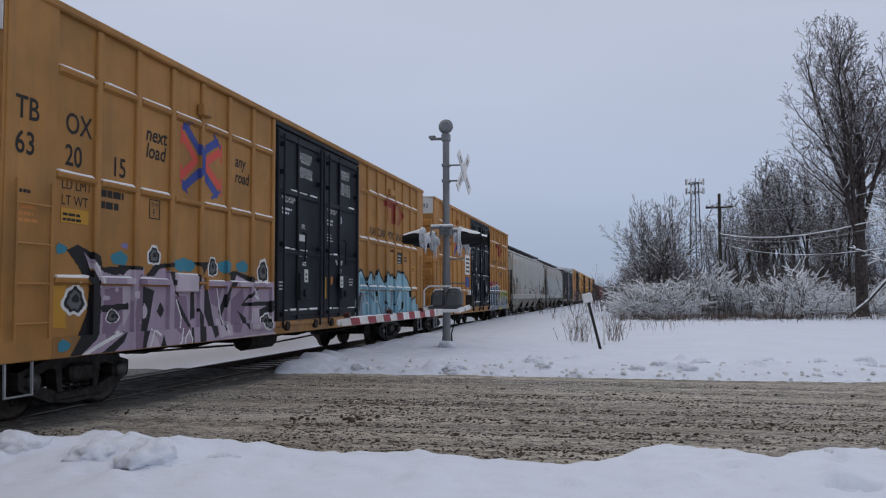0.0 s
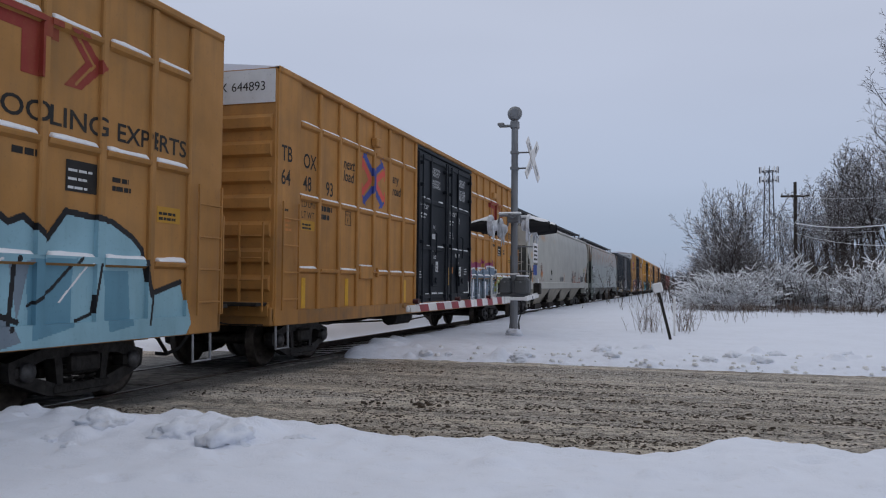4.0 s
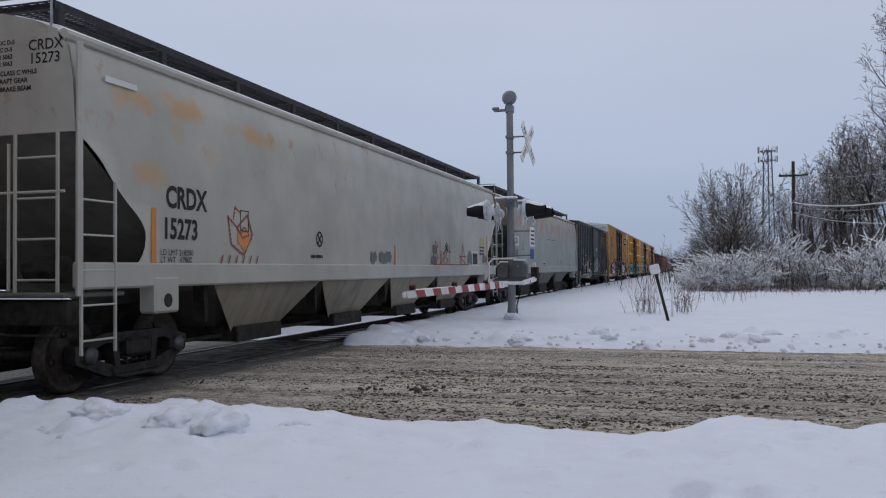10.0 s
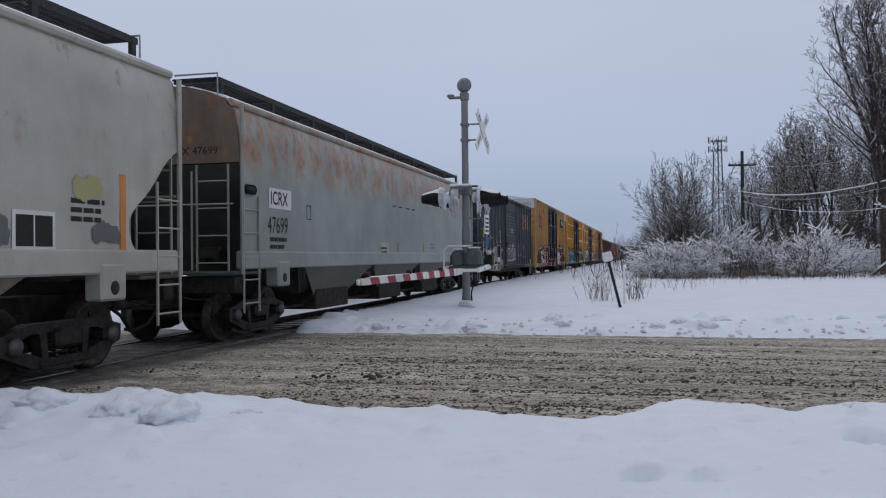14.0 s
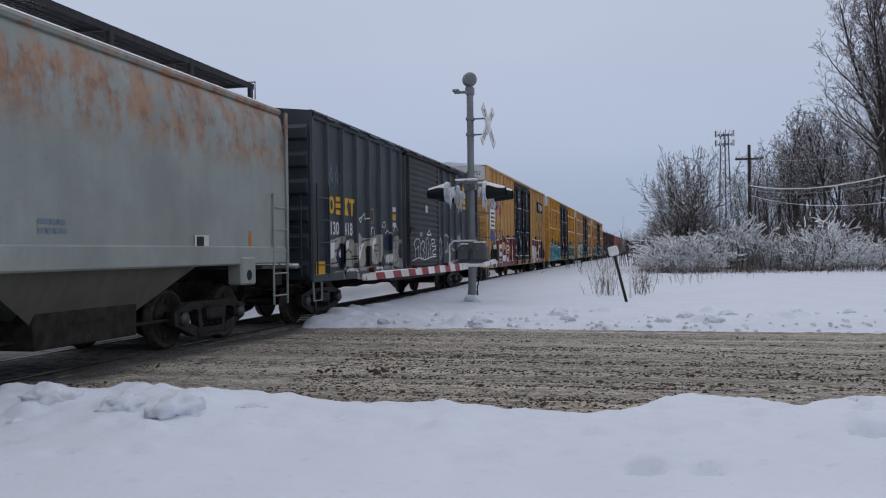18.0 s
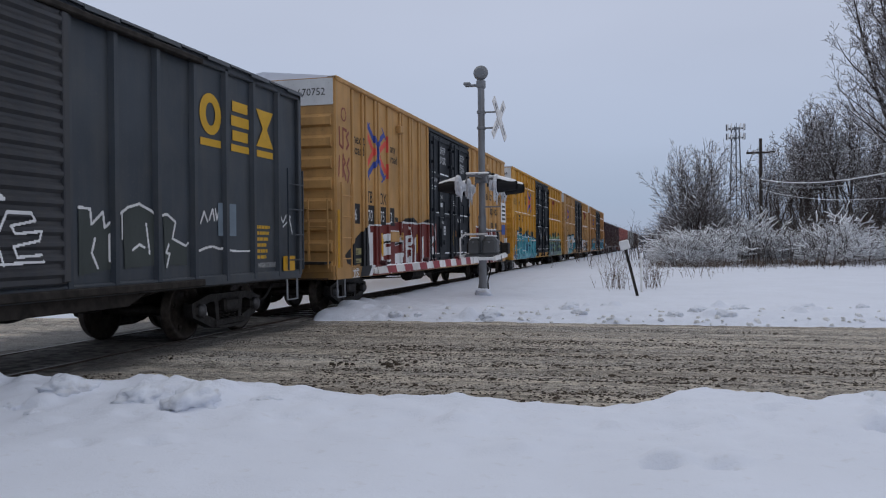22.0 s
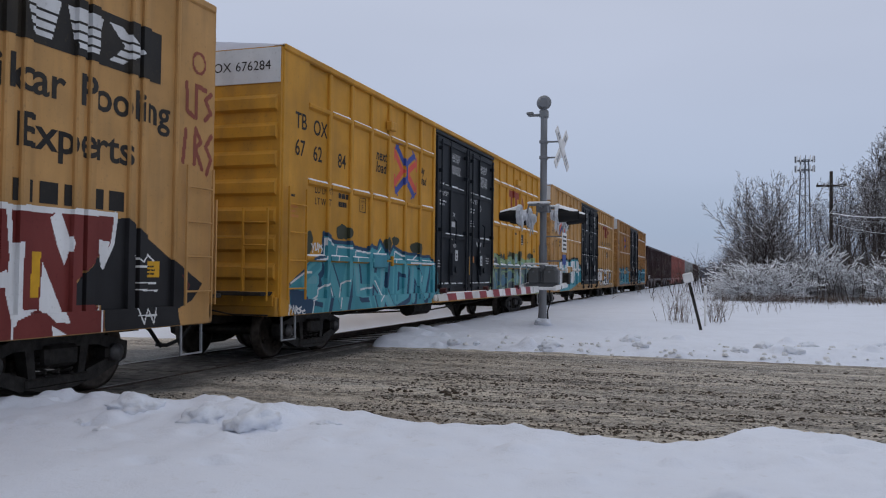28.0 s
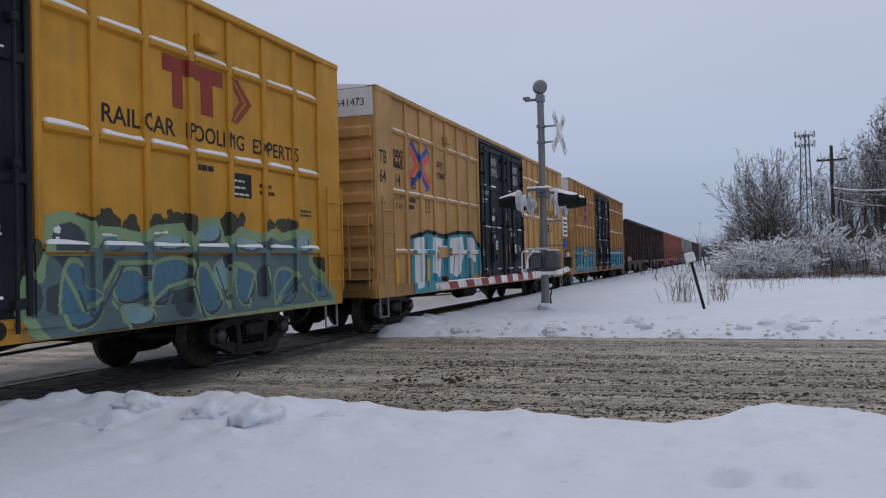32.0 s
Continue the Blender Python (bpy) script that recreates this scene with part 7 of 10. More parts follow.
cv.line([(0.71, -0.17), (0.72, 0.16), (0.68, 0.49), (0.71, 0.74), (0.85, 1.04), (1.00, 1.16), (1.36, 1.17), (1.41, 1.12)], 0.05, 4)
cv.line([(1.58, 1.03), (1.50, 1.09), (1.53, 1.20), (1.64, 1.17), (1.97, 1.09)], 0.05, 4)
cv.line([(1.78, 1.18), (2.13, 1.19), (2.47, 1.19)], 0.05, 4)
cv.line([(2.99, 1.13), (2.83, 1.25), (3.16, 1.26), (3.50, 1.25), (3.95, 1.25), (4.11, 1.13)], 0.05, 4)
cv.line([(1.61, 0.83), (1.69, 0.64), (1.64, 0.37), (1.90, 0.36), (1.85, 0.05)], 0.035, 4)
cv.line([(2.50, 0.87), (2.48, 0.56), (2.49, 0.16), (2.57, 0.06)], 0.035, 4)
cv.line([(3.11, 0.84), (3.14, 0.28), (3.01, 0.06), (2.54, 0.05)], 0.035, 4)
cv.line([(3.88, 0.96), (3.87, 0.67), (3.52, 0.39), (3.44, 0.05)], 0.035, 4)
cv.line([(3.58, 0.31), (3.91, 0.33)], 0.03, 4)
cv.line([(1.01, 0.30), (1.33, 0.30)], 0.03, 4)
cv.line([(0.42, 0.74), (0.45, 0.44), (0.16, 0.41)], 0.06, 4)
cv.poly([(0.50, 0.71), (0.61, 0.71), (0.61, 0.28), (0.51, 0.24)], 4)
cv.poly([(1.43, -0.17), (1.57, -0.06), (1.72, -0.16)], 4)
cv.poly([(0.72, 0.00), (0.86, 0.04), (0.88, -0.04), (0.74, -0.05)], 4)
cv.blob(0.89, 0.18, 0.06, 0.07, 1, 0.1)
cv.blob(1.76, 0.54, 0.07, 0.05, 1, 0.1)
cv.blob(1.51, 0.74, 0.07, 0.07, 1, 0.1)
cv.blob(0.94, 0.63, 0.05, 0.06, 1, 0.1)
cv.poly([(3.91, 0.42), (4.06, 0.71), (4.33, 0.92), (5.01, 0.95), (7.02, 0.96), (7.17, 0.76), (7.10, 0.45), (5.11, 0.39), (4.88, 0.17), (3.91, -0.04)], 3)
cv.poly([(4.34, 0.34), (5.02, 0.44), (7.15, 0.50), (7.08, 0.07), (6.19, 0.01), (5.11, 0.00), (4.88, 0.15), (4.34, 0.13)], 1)
cv.poly([(3.91, 0.13), (4.26, 0.15), (4.86, 0.16), (4.84, -0.06), (4.34, -0.11), (3.91, -0.15)], 7)
cv.poly([(7.20, 0.26), (7.55, 0.28), (7.52, -0.01), (7.18, -0.04)], 7)
cv.poly([(4.75, 0.18), (4.93, 0.26), (5.06, 0.10), (4.76, 0.04)], 2)
cv.fade(3, 11, 0.86, 0.36)
cv.fade(1, 11, 0.05, 0.45, 3.9)
cv.fade(2, 1, 0.2, 1.2)
cv.poly([(6.62, 0.52), (6.86, 0.50), (6.84, 0.02), (6.70, 0.02)], 1)
cv.poly([(5.42, 0.50), (5.66, 0.62), (5.62, 0.30), (5.48, 0.26)], 1)
cv.poly([(7.02, 0.62), (7.16, 0.66), (7.16, 0.34), (7.04, 0.36)], 7)
cv.blob(4.14, 0.15, 0.16, 0.07, 6, 0.1)
cv.poly([(4.30, 0.17), (4.59, 0.01), (4.52, -0.07)], 6)
cv.blob(4.25, 0.52, 0.09, 0.13, 10, 0.1)
cv.blob(6.94, 0.37, 0.16, 0.12, 10, 0.1)
cv.blob(6.29, 0.36, 0.09, 0.11, 10, 0.1)
cv.blob(5.58, 0.24, 0.20, 0.07, 10, 0.1)
cv.line([(4.37, 0.87), (4.85, 0.77), (4.77, 0.48), (4.48, 0.55), (4.82, 0.48), (4.81, 0.15)], 0.03, 4)
cv.line([(5.49, 0.92), (5.61, 0.73), (5.33, 0.65)], 0.03, 4)
cv.line([(5.53, 0.58), (5.59, 0.31), (5.79, 0.10)], 0.03, 4)
cv.line([(6.20, 0.93), (6.45, 0.69), (6.73, 0.61), (6.82, 0.35), (6.68, 0.10)], 0.03, 4)
cv.line([(4.11, 0.77), (4.37, 0.83)], 0.035, 6)
cv.line([(5.47, 0.99), (5.43, 1.04)], 0.03, 6)
cv.line([(6.23, 1.01), (6.18, 1.09)], 0.03, 4)
cv.poly([(5.28, 0.96), (5.47, 1.04), (5.67, 0.97)], 3)
drape(car2, "graffiti", cv.a, cv.cell, 11.52, 0.77, [S_bluegrey, S_lead, S_lime, S_white, S_mag, S_navy, S_yellow, S_dark, S_dark, S_black, S_mist], boxcar_depth, label="slate, magenta and lime sprayed lettering shapes")

# turquoise piece on the seventh car, mint and blue one on its rear half
cv = Canvas(7.41, 1.59)
cv.blob(0.80, 1.17, 0.17, 0.19, 5, 0.1)
cv.blob(2.11, 1.39, 0.30, 0.13, 5, 0.1)
cv.blob(4.20, 1.25, 0.22, 0.15, 5, 0.1)
cv.blob(4.60, 1.33, 0.20, 0.09, 5, 0.1)
cv.blob(5.84, 1.23, 0.39, 0.12, 5, 0.1)
cv.poly([(0.10, 0.50), (0.58, 0.72), (0.94, 0.88), (1.31, 0.96), (1.35, 1.34), (1.78, 1.20), (2.51, 1.21), (2.61, 1.14), (3.14, 1.10), (3.27, 1.20), (3.66, 1.15), (3.79, 1.32), (4.24, 1.00), (4.48, 1.22), (5.06, 1.09), (5.84, 1.08), (6.15, 1.04), (6.71, 1.06), (6.92, 0.86), (7.15, 0.83), (7.26, 0.21), (6.74, 0.08), (6.75, -0.21), (3.54, -0.17), (0.83, -0.02), (0.33, -0.03), (0.14, 0.13)], 2)
cv.poly([(0.10, 0.50), (0.58, 0.72), (0.94, 0.85), (0.58, 0.67), (0.22, 0.50), (0.12, 0.45)], 1)
cv.poly([(0.12, 0.41), (0.56, 0.37), (0.64, 0.29), (0.95, 0.20), (0.85, -0.02), (0.33, -0.02), (0.16, 0.12)], 1)
STROKES = [[(1.19, 0.79), (0.68, 0.56), (0.92, 0.34), (1.31, 0.28)],
           [(0.62, 0.54), (1.09, 0.54)],
           [(1.36, 0.02), (1.60, 0.75), (2.11, 0.05), (2.36, 0.76)],
           [(2.69, 0.77), (2.80, 0.34), (3.30, 0.33), (3.43, 0.83)],
           [(3.23, 0.33), (3.49, -0.10)],
           [(3.78, -0.11), (3.98, 0.84)],
           [(3.99, 0.29), (3.57, 0.55)],
           [(3.97, 0.26), (4.43, -0.12)],
           [(4.60, 0.15), (4.65, 0.86), (5.24, 0.74), (5.17, 0.26), (4.60, 0.15)],
           [(5.54, 0.15), (5.66, 0.84), (6.29, 0.20), (6.59, 0.82)],
           [(6.89, 0.79), (6.82, 0.22)]]
for pts in STROKES:
    cv.line([(x + 0.07, y - 0.07) for x, y in pts], 0.30, 1, only=[2])
for pts in STROKES:
    cv.line(pts, 0.25, 3)
for i, pts in enumerate(STROKES):
    cv.line(pts[:2], 0.13, 6 if i % 2 else 2, only=[3])
cv.line([(0.94, 0.88), (1.31, 0.96), (1.35, 1.34), (1.78, 1.20), (2.51, 1.21), (2.61, 1.14), (3.14, 1.10), (3.27, 1.20), (3.66, 1.15), (3.79, 1.32), (4.24, 1.00), (4.48, 1.22), (5.06, 1.09), (5.84, 1.08), (6.15, 1.04), (6.71, 1.06), (6.92, 0.86)], 0.07, 1)
cv.line([(0.98, 0.86), (1.38, 0.90), (1.40, 1.25), (1.75, 1.15)], 0.035, 4)
cv.line([(1.82, 0.86), (1.89, 1.13), (2.47, 1.11)], 0.035, 4)
cv.line([(2.63, 0.89), (2.68, 1.08), (3.19, 1.05)], 0.035, 4)
cv.line([(3.53, 0.95), (3.85, 1.17)], 0.035, 4)
cv.line([(4.49, 0.85), (4.57, 1.12), (5.01, 1.03)], 0.035, 4)
cv.line([(1.96, 0.04), (2.05, 0.47), (2.35, 0.53)], 0.035, 4)
cv.line([(2.91, 0.36), (3.42, 0.40), (3.43, 0.58)], 0.035, 4)
cv.line([(3.57, 0.52), (3.92, 0.23), (3.77, 0.12)], 0.035, 4)
cv.line([(0.93, 0.20), (1.17, 0.28), (1.18, 0.39), (1.61, 0.49), (1.73, 0.27)], 0.035, 4)
cv.line([(5.63, 0.97), (5.84, 1.06)], 0.035, 4)
cv.line([(0.16, 0.50), (0.62, 0.67), (0.95, 0.67)], 0.035, 4)
cv.line([(0.95, 0.18), (0.90, -0.01)], 0.035, 4)
cv.line([(6.10, 0.27), (6.24, 0.61)], 0.035, 4)
cv.line([(5.34, 0.89), (6.89, 0.89)], 0.035, 4)
cv.line([(0.93, 1.14), (0.99, 1.07), (1.03, 1.15)], 0.03, 4)
cv.line([(0.99, 1.07), (0.96, 1.00)], 0.03, 4)
cv.line([(1.07, 1.15), (1.06, 1.04), (1.13, 1.05), (1.14, 1.16)], 0.03, 4)
cv.line([(1.17, 1.02), (1.19, 1.14), (1.24, 1.11), (1.19, 1.08)], 0.03, 4)
cv.line([(1.30, 1.13), (1.26, 1.09), (1.32, 1.06), (1.27, 1.01)], 0.03, 4)
cv.line([(0.11, 0.01), (0.12, 0.16), (0.18, 0.12), (0.12, 0.08)], 0.03, 4)
cv.line([(0.21, 0.02), (0.25, 0.14), (0.30, 0.03)], 0.03, 4)
cv.line([(0.32, 0.02), (0.33, 0.13), (0.40, 0.09), (0.34, 0.07), (0.41, 0.02)], 0.03, 4)
cv.line([(0.51, 0.12), (0.43, 0.09), (0.51, 0.05), (0.43, 0.02)], 0.03, 4)
cv.line([(0.63, 0.06), (0.55, 0.05), (0.56, -0.01), (0.64, 0.00)], 0.03, 4)
drape(car7, "graffiti", cv.a, cv.cell, 0.15, 0.77, [S_inky, S_turq, S_aqua, S_white, S_olive, S_sky2], boxcar_depth, label="large turquoise sprayed lettering shapes with navy edges")
cv = Canvas(6.95, 1.57)


def rimmed(pts, c):
    """A rounded fill of colour c with a pale green rim and a dark lower edge."""
    cx, cy = sum(p[0] for p in pts) / len(pts), sum(p[1] for p in pts) / len(pts)
    cv.soft([(cx + (x - cx) * 1.22 + 0.01, cy + (y - cy) * 1.20) for x, y in pts], 3)
    cv.soft([(cx + (x - cx) * 1.04 + 0.03, cy + (y - cy) * 1.04 - 0.03) for x, y in pts], 5)
    cv.soft(pts, c)


cv.blob(0.32, 0.76, 0.16, 0.22, 1, 0.1)
cv.blob(0.99, 1.20, 0.13, 0.09, 1, 0.1)
cv.blob(1.36, 1.19, 0.25, 0.16, 1, 0.1)
cv.blob(1.76, 1.08, 0.15, 0.20, 1, 0.1)
cv.blob(1.79, 1.24, 0.08, 0.08, 1, 0.1)
cv.blob(2.24, 1.21, 0.21, 0.12, 1, 0.1)
cv.blob(2.48, 1.36, 0.06, 0.05, 1, 0.1)
cv.blob(2.72, 1.21, 0.30, 0.17, 1, 0.1)
cv.blob(3.81, 1.24, 0.30, 0.17, 1, 0.1)
cv.blob(4.09, 1.37, 0.09, 0.07, 1, 0.1)
cv.blob(4.83, 1.28, 0.17, 0.10, 1, 0.1)
cv.blob(5.33, 1.29, 0.30, 0.12, 1, 0.1)
cv.blob(6.28, 0.63, 0.24, 0.20, 1, 0.1)
ground_ = [(0.10, 0.30), (0.20, 0.58), (0.35, 0.62), (0.48, 0.86), (0.55, 1.19), (0.75, 1.24), (1.10, 1.15), (1.13, 0.97), (1.24, 1.10), (1.55, 1.09), (1.93, 1.04), (2.15, 1.13), (2.72, 1.18), (2.91, 0.96), (3.13, 1.25), (3.47, 1.30), (3.63, 1.00), (4.06, 1.18), (4.57, 1.09), (4.93, 1.17), (5.14, 1.10), (5.68, 1.19), (6.13, 1.20), (6.11, 0.71), (6.32, 0.55), (6.80, 0.20), (6.79, 0.02), (3.20, -0.04), (1.36, -0.16), (0.58, -0.16), (0.28, 0.09)]
cv.soft(ground_, 7)
cv.line(ground_ + ground_[:1], 0.13, 3)
cv.soft([(0.60, 1.14), (0.89, 1.20), (1.04, 1.06), (1.03, 0.86), (0.75, 0.65), (0.67, 0.76), (0.54, 0.86)], 5)
cv.soft([(0.41, 0.47), (0.73, 0.58), (0.91, 0.35), (0.73, 0.22), (0.47, 0.26)], 5)
cv.blob(0.29, 0.42, 0.10, 0.18, 5, 0.1)
cv.soft([(0.52, 0.00), (2.68, 0.06), (3.20, -0.04), (0.60, -0.14)], 5)
cv.soft([(2.79, 0.87), (3.01, 0.87), (3.01, 0.68), (2.84, 0.43), (2.60, 0.62)], 1)
rimmed([(0.74, 0.76), (0.99, 0.76), (0.98, 0.50), (1.23, 0.43), (1.12, 0.12), (0.66, 0.10)], 2)
rimmed([(1.53, 0.64), (1.89, 0.69), (2.06, 0.40), (1.69, 0.29), (1.46, 0.37)], 2)
rimmed([(2.09, 0.75), (2.83, 0.80), (2.82, 0.56), (2.40, 0.45), (2.40, 0.27), (2.03, 0.28)], 2)
rimmed([(2.90, 0.62), (3.22, 0.74), (3.56, 0.21), (3.09, 0.03)], 2)
rimmed([(3.80, 0.73), (4.32, 0.66), (4.41, 0.30), (3.89, 0.11)], 2)
rimmed([(4.98, 0.65), (5.61, 0.56), (5.43, 0.11), (4.96, 0.12)], 2)
rimmed([(1.26, 1.02), (1.55, 1.06), (1.55, 0.92), (1.31, 0.89)], 2)
rimmed([(6.07, 0.55), (6.72, 0.19), (6.22, 0.13)], 2)
rimmed([(2.97, 1.02), (3.19, 1.24), (3.53, 1.25), (3.52, 1.03)], 4)
rimmed([(2.15, 1.04), (2.73, 1.11), (2.67, 0.93), (2.14, 0.92)], 4)
rimmed([(3.93, 1.11), (4.47, 1.04), (4.37, 0.90), (3.86, 0.94)], 4)
rimmed([(5.60, 1.14), (6.09, 1.15), (5.95, 0.91), (5.59, 0.90)], 4)
rimmed([(1.61, 0.30), (2.05, 0.22), (2.05, 0.05), (1.53, 0.06)], 4)
rimmed([(3.33, 0.67), (3.68, 0.80), (3.78, 0.40), (3.55, 0.34)], 4)
cv.soft([(1.24, 0.81), (1.55, 0.81), (1.27, 0.49), (1.23, 0.60)], 5)
cv.soft([(4.42, 0.66), (4.84, 0.72), (4.75, 0.22), (4.47, 0.16)], 5)
cv.soft([(1.87, 0.75), (2.07, 0.76), (2.04, 0.46)], 5)
cv.soft([(2.45, 0.38), (2.92, 0.43), (2.88, 0.05), (2.49, 0.08)], 5)
cv.soft([(3.56, 0.87), (3.80, 0.87), (3.67, 0.60)], 5)
cv.soft([(4.66, 1.07), (4.94, 1.12), (4.87, 0.91), (4.59, 0.90)], 5)
cv.line([(0.74, 0.66), (0.88, 0.45), (1.00, 0.24), (1.23, 0.38), (1.54, 0.75), (2.05, 0.75)], 0.05, 3)
cv.line([(2.03, 0.23), (2.42, 0.45), (2.84, 0.52), (2.99, 0.11)], 0.05, 3)
cv.line([(3.22, 0.74), (3.66, 0.13), (3.80, 0.73), (4.42, 0.59), (4.14, 0.11)], 0.05, 3)
cv.line([(4.69, 0.65), (4.88, 0.10), (5.58, 0.56), (6.22, 0.06)], 0.05, 3)
cv.line([(0.54, 0.86), (1.09, 0.85)], 0.05, 3)
cv.line([(1.45, 0.32), (1.70, -0.03)], 0.05, 3)
cv.line([(0.94, 0.45), (1.07, 0.18), (1.34, 0.32), (1.62, 0.70)], 0.03, 5)
cv.line([(2.12, 0.25), (2.50, 0.38), (2.90, 0.43), (3.09, 0.03)], 0.03, 5)
cv.line([(3.44, 0.67), (3.77, 0.09)], 0.03, 5)
cv.line([(5.03, 0.09), (5.73, 0.48)], 0.03, 5)
cv.blob(0.65, 1.10, 0.05, 0.04, 6, 0.1)
cv.blob(0.65, 1.00, 0.03, 0.03, 6, 0.1)
cv.line([(1.28, 1.07), (1.52, 1.06)], 0.02, 6)
cv.line([(2.16, 1.10), (2.42, 1.12)], 0.02, 6)
drape(car7, "graffiti", cv.a, cv.cell, 11.84, 0.77, [S_olive, S_blue, S_mint, S_paleteal, S_dark, S_white, S_seagrey], boxcar_depth, label="blue sprayed lettering shapes with mint and olive edges")

# eighth and ninth cars
cv = Canvas(5.54, 1.62)
cv.poly([(0.10, 1.22), (1.19, 1.38), (2.22, 1.29), (3.37, 1.41), (4.65, 1.42), (5.17, 1.10), (5.39, 0.36), (2.87, 0.09), (2.12, 0.02), (0.10, 0.00)], 3)
cv.poly([(0.30, 1.19), (0.92, 1.26), (0.72, 0.12), (0.32, 0.09)], 2)
cv.poly([(1.51, 1.25), (2.21, 1.22), (1.97, 0.31), (1.46, 0.43)], 2)
cv.poly([(2.77, 1.25), (3.77, 1.32), (3.95, 0.89), (3.28, 0.28), (2.71, 0.41)], 2)
cv.poly([(4.20, 1.31), (4.86, 1.27), (4.94, 0.63), (4.24, 0.77)], 2)
cv.line([(0.10, 1.22), (1.19, 1.38), (2.22, 1.29), (3.37, 1.41), (4.65, 1.42), (5.17, 1.10), (5.39, 0.36)], 0.09, 1)
cv.line([(1.11, 1.22), (0.97, 0.11)], 0.06, 1)
cv.line([(2.40, 1.25), (2.20, 0.09)], 0.06, 1)
cv.line([(3.98, 1.30), (4.02, 0.26)], 0.06, 1)
cv.line([(0.10, 1.22), (0.10, 0.00)], 0.04, 1)
cv.line([(3.13, 0.89), (2.97, 0.40)], 0.05, 1)
cv.line([(1.66, 0.89), (1.69, 0.43)], 0.05, 1)
drape(car8, "graffiti", cv.a, cv.cell, 1.8, 0.77, [S_black, S_white, S_turq], boxcar_depth, label="white and turquoise sprayed lettering shapes")
cv = Canvas(5.8, 1.2)
throw(cv, 0.1, 5.6, 0.1, 0.95, [1, 3, 5, 7, 2], 35, [2, 3], 1, 0, 2, 0.2, 0.05, 0.1)
drape(car8, "graffiti", cv.a, cv.cell, 12.3, 0.86, [S_black, S_white, S_slate], boxcar_depth, label="white sprayed lettering shapes")
cv = Canvas(6.0, 1.3)
throw(cv, 0.1, 5.8, 0.1, 1.1, [5, 7, 8, 6, 4], 37, [2, 3], 1, 0, 4, 0.3, 0.05, 0.1, 3)
drape(car9, "graffiti", cv.a, cv.cell, 1.0, 0.84, [S_navy, S_turq, S_cyan, S_white], boxcar_depth, label="turquoise sprayed lettering shapes")
drape(car9, "graffiti", cv.a, cv.cell, 12.4, 0.84, [S_navy, S_turq, S_cyan, S_white], boxcar_depth)

# sixth car: oxide-red ground with white letters, black number patches
R6 = [0.80, 1.02, 1.66, 1.88, 2.52, 2.74, 3.45, 4.42, 4.62, 5.27, 5.47, 6.14, 6.34, 7.02, 12.2, 12.9, 13.1, 13.75, 13.95, 14.8, 15.0, 15.68, 15.9, 16.6, 16.8, 17.44, 17.64, 18.27]


def ribbed_depth(y, z):
    if 6.08 < y < 12.46 and 0.885 < z < 0.995:
        return 0.032
    if y < 0.82 or y > 18.25 or z < 1.008:
        return 0.0
    if 7.10 < y < 12.14:
        return -0.012
    return 0.0 if any(abs(y - p) < POST_W / 2 for p in R6) else PANEL


cv = Canvas(7.65, 1.63)
cv.poly([(0.10, 0.49), (0.51, 0.67), (0.98, 0.89), (1.51, 1.11), (1.58, 1.16), (1.81, 0.49), (1.80, 0.21), (1.57, -0.03), (1.01, 0.00), (1.17, 0.27), (0.51, 0.26), (0.23, 0.31)], 1)
cv.poly([(1.80, 1.14), (3.21, 1.20), (4.24, 1.31), (5.47, 1.28), (7.50, 1.31), (7.49, -0.04), (5.46, -0.11), (2.58, -0.15), (1.79, -0.04), (1.79, 0.21)], 2)
cv.poly([(3.97, 1.26), (4.47, 1.38), (5.34, 1.43), (5.69, 1.30)], 1)
cv.poly([(6.18, 1.32), (6.64, 1.42), (6.99, 1.34)], 1)
cv.poly([(3.69, 1.39), (3.94, 1.38), (3.94, 1.28), (3.71, 1.27)], 1)
cv.poly([(1.53, 1.13), (1.80, 1.17), (1.84, 0.99), (2.01, 0.99), (2.01, 0.19), (1.76, -0.03), (1.56, -0.02), (1.78, 0.20), (1.76, 0.69), (1.58, 0.75)], 3)
cv.poly([(2.57, 0.94), (3.19, 0.98), (3.19, 0.74), (2.93, 0.72), (2.93, 0.64), (3.18, 0.66), (3.18, 0.46), (2.75, 0.44), (2.77, 0.33), (3.18, 0.35), (3.13, 0.19), (2.54, 0.16)], 3)
cv.poly([(3.65, 0.91), (4.20, 0.95), (4.24, 0.85), (3.98, 0.69), (3.65, 0.67)], 3)
cv.poly([(3.65, 0.48), (4.26, 0.50), (4.15, 0.24), (3.65, 0.17)], 3)
cv.poly([(4.56, 0.93), (5.03, 0.97), (5.10, 0.74), (4.73, 0.64), (5.05, 0.61), (4.97, 0.18), (4.58, 0.18)], 3)
cv.poly([(4.70, 0.56), (4.88, 0.57), (4.85, 0.37), (4.70, 0.36)], 2)
cv.poly([(4.77, 0.87), (4.90, 0.88), (4.87, 0.77), (4.76, 0.76)], 2)
cv.poly([(5.18, 0.80), (5.55, 0.92), (5.49, 0.21), (5.20, 0.18)], 3)
cv.poly([(5.33, 0.68), (5.43, 0.71), (5.38, 0.36), (5.33, 0.35)], 2)
cv.poly([(5.93, 0.91), (6.28, 0.95), (6.27, 0.23), (5.92, 0.20)], 3)
cv.poly([(6.79, 0.93), (7.39, 0.95), (7.39, 0.83), (6.98, 0.71), (7.49, 0.40), (7.39, 0.28), (6.70, 0.24)], 3)
cv.line([(3.23, 1.23), (3.27, 0.74), (3.17, -0.14)], 0.05, 3)
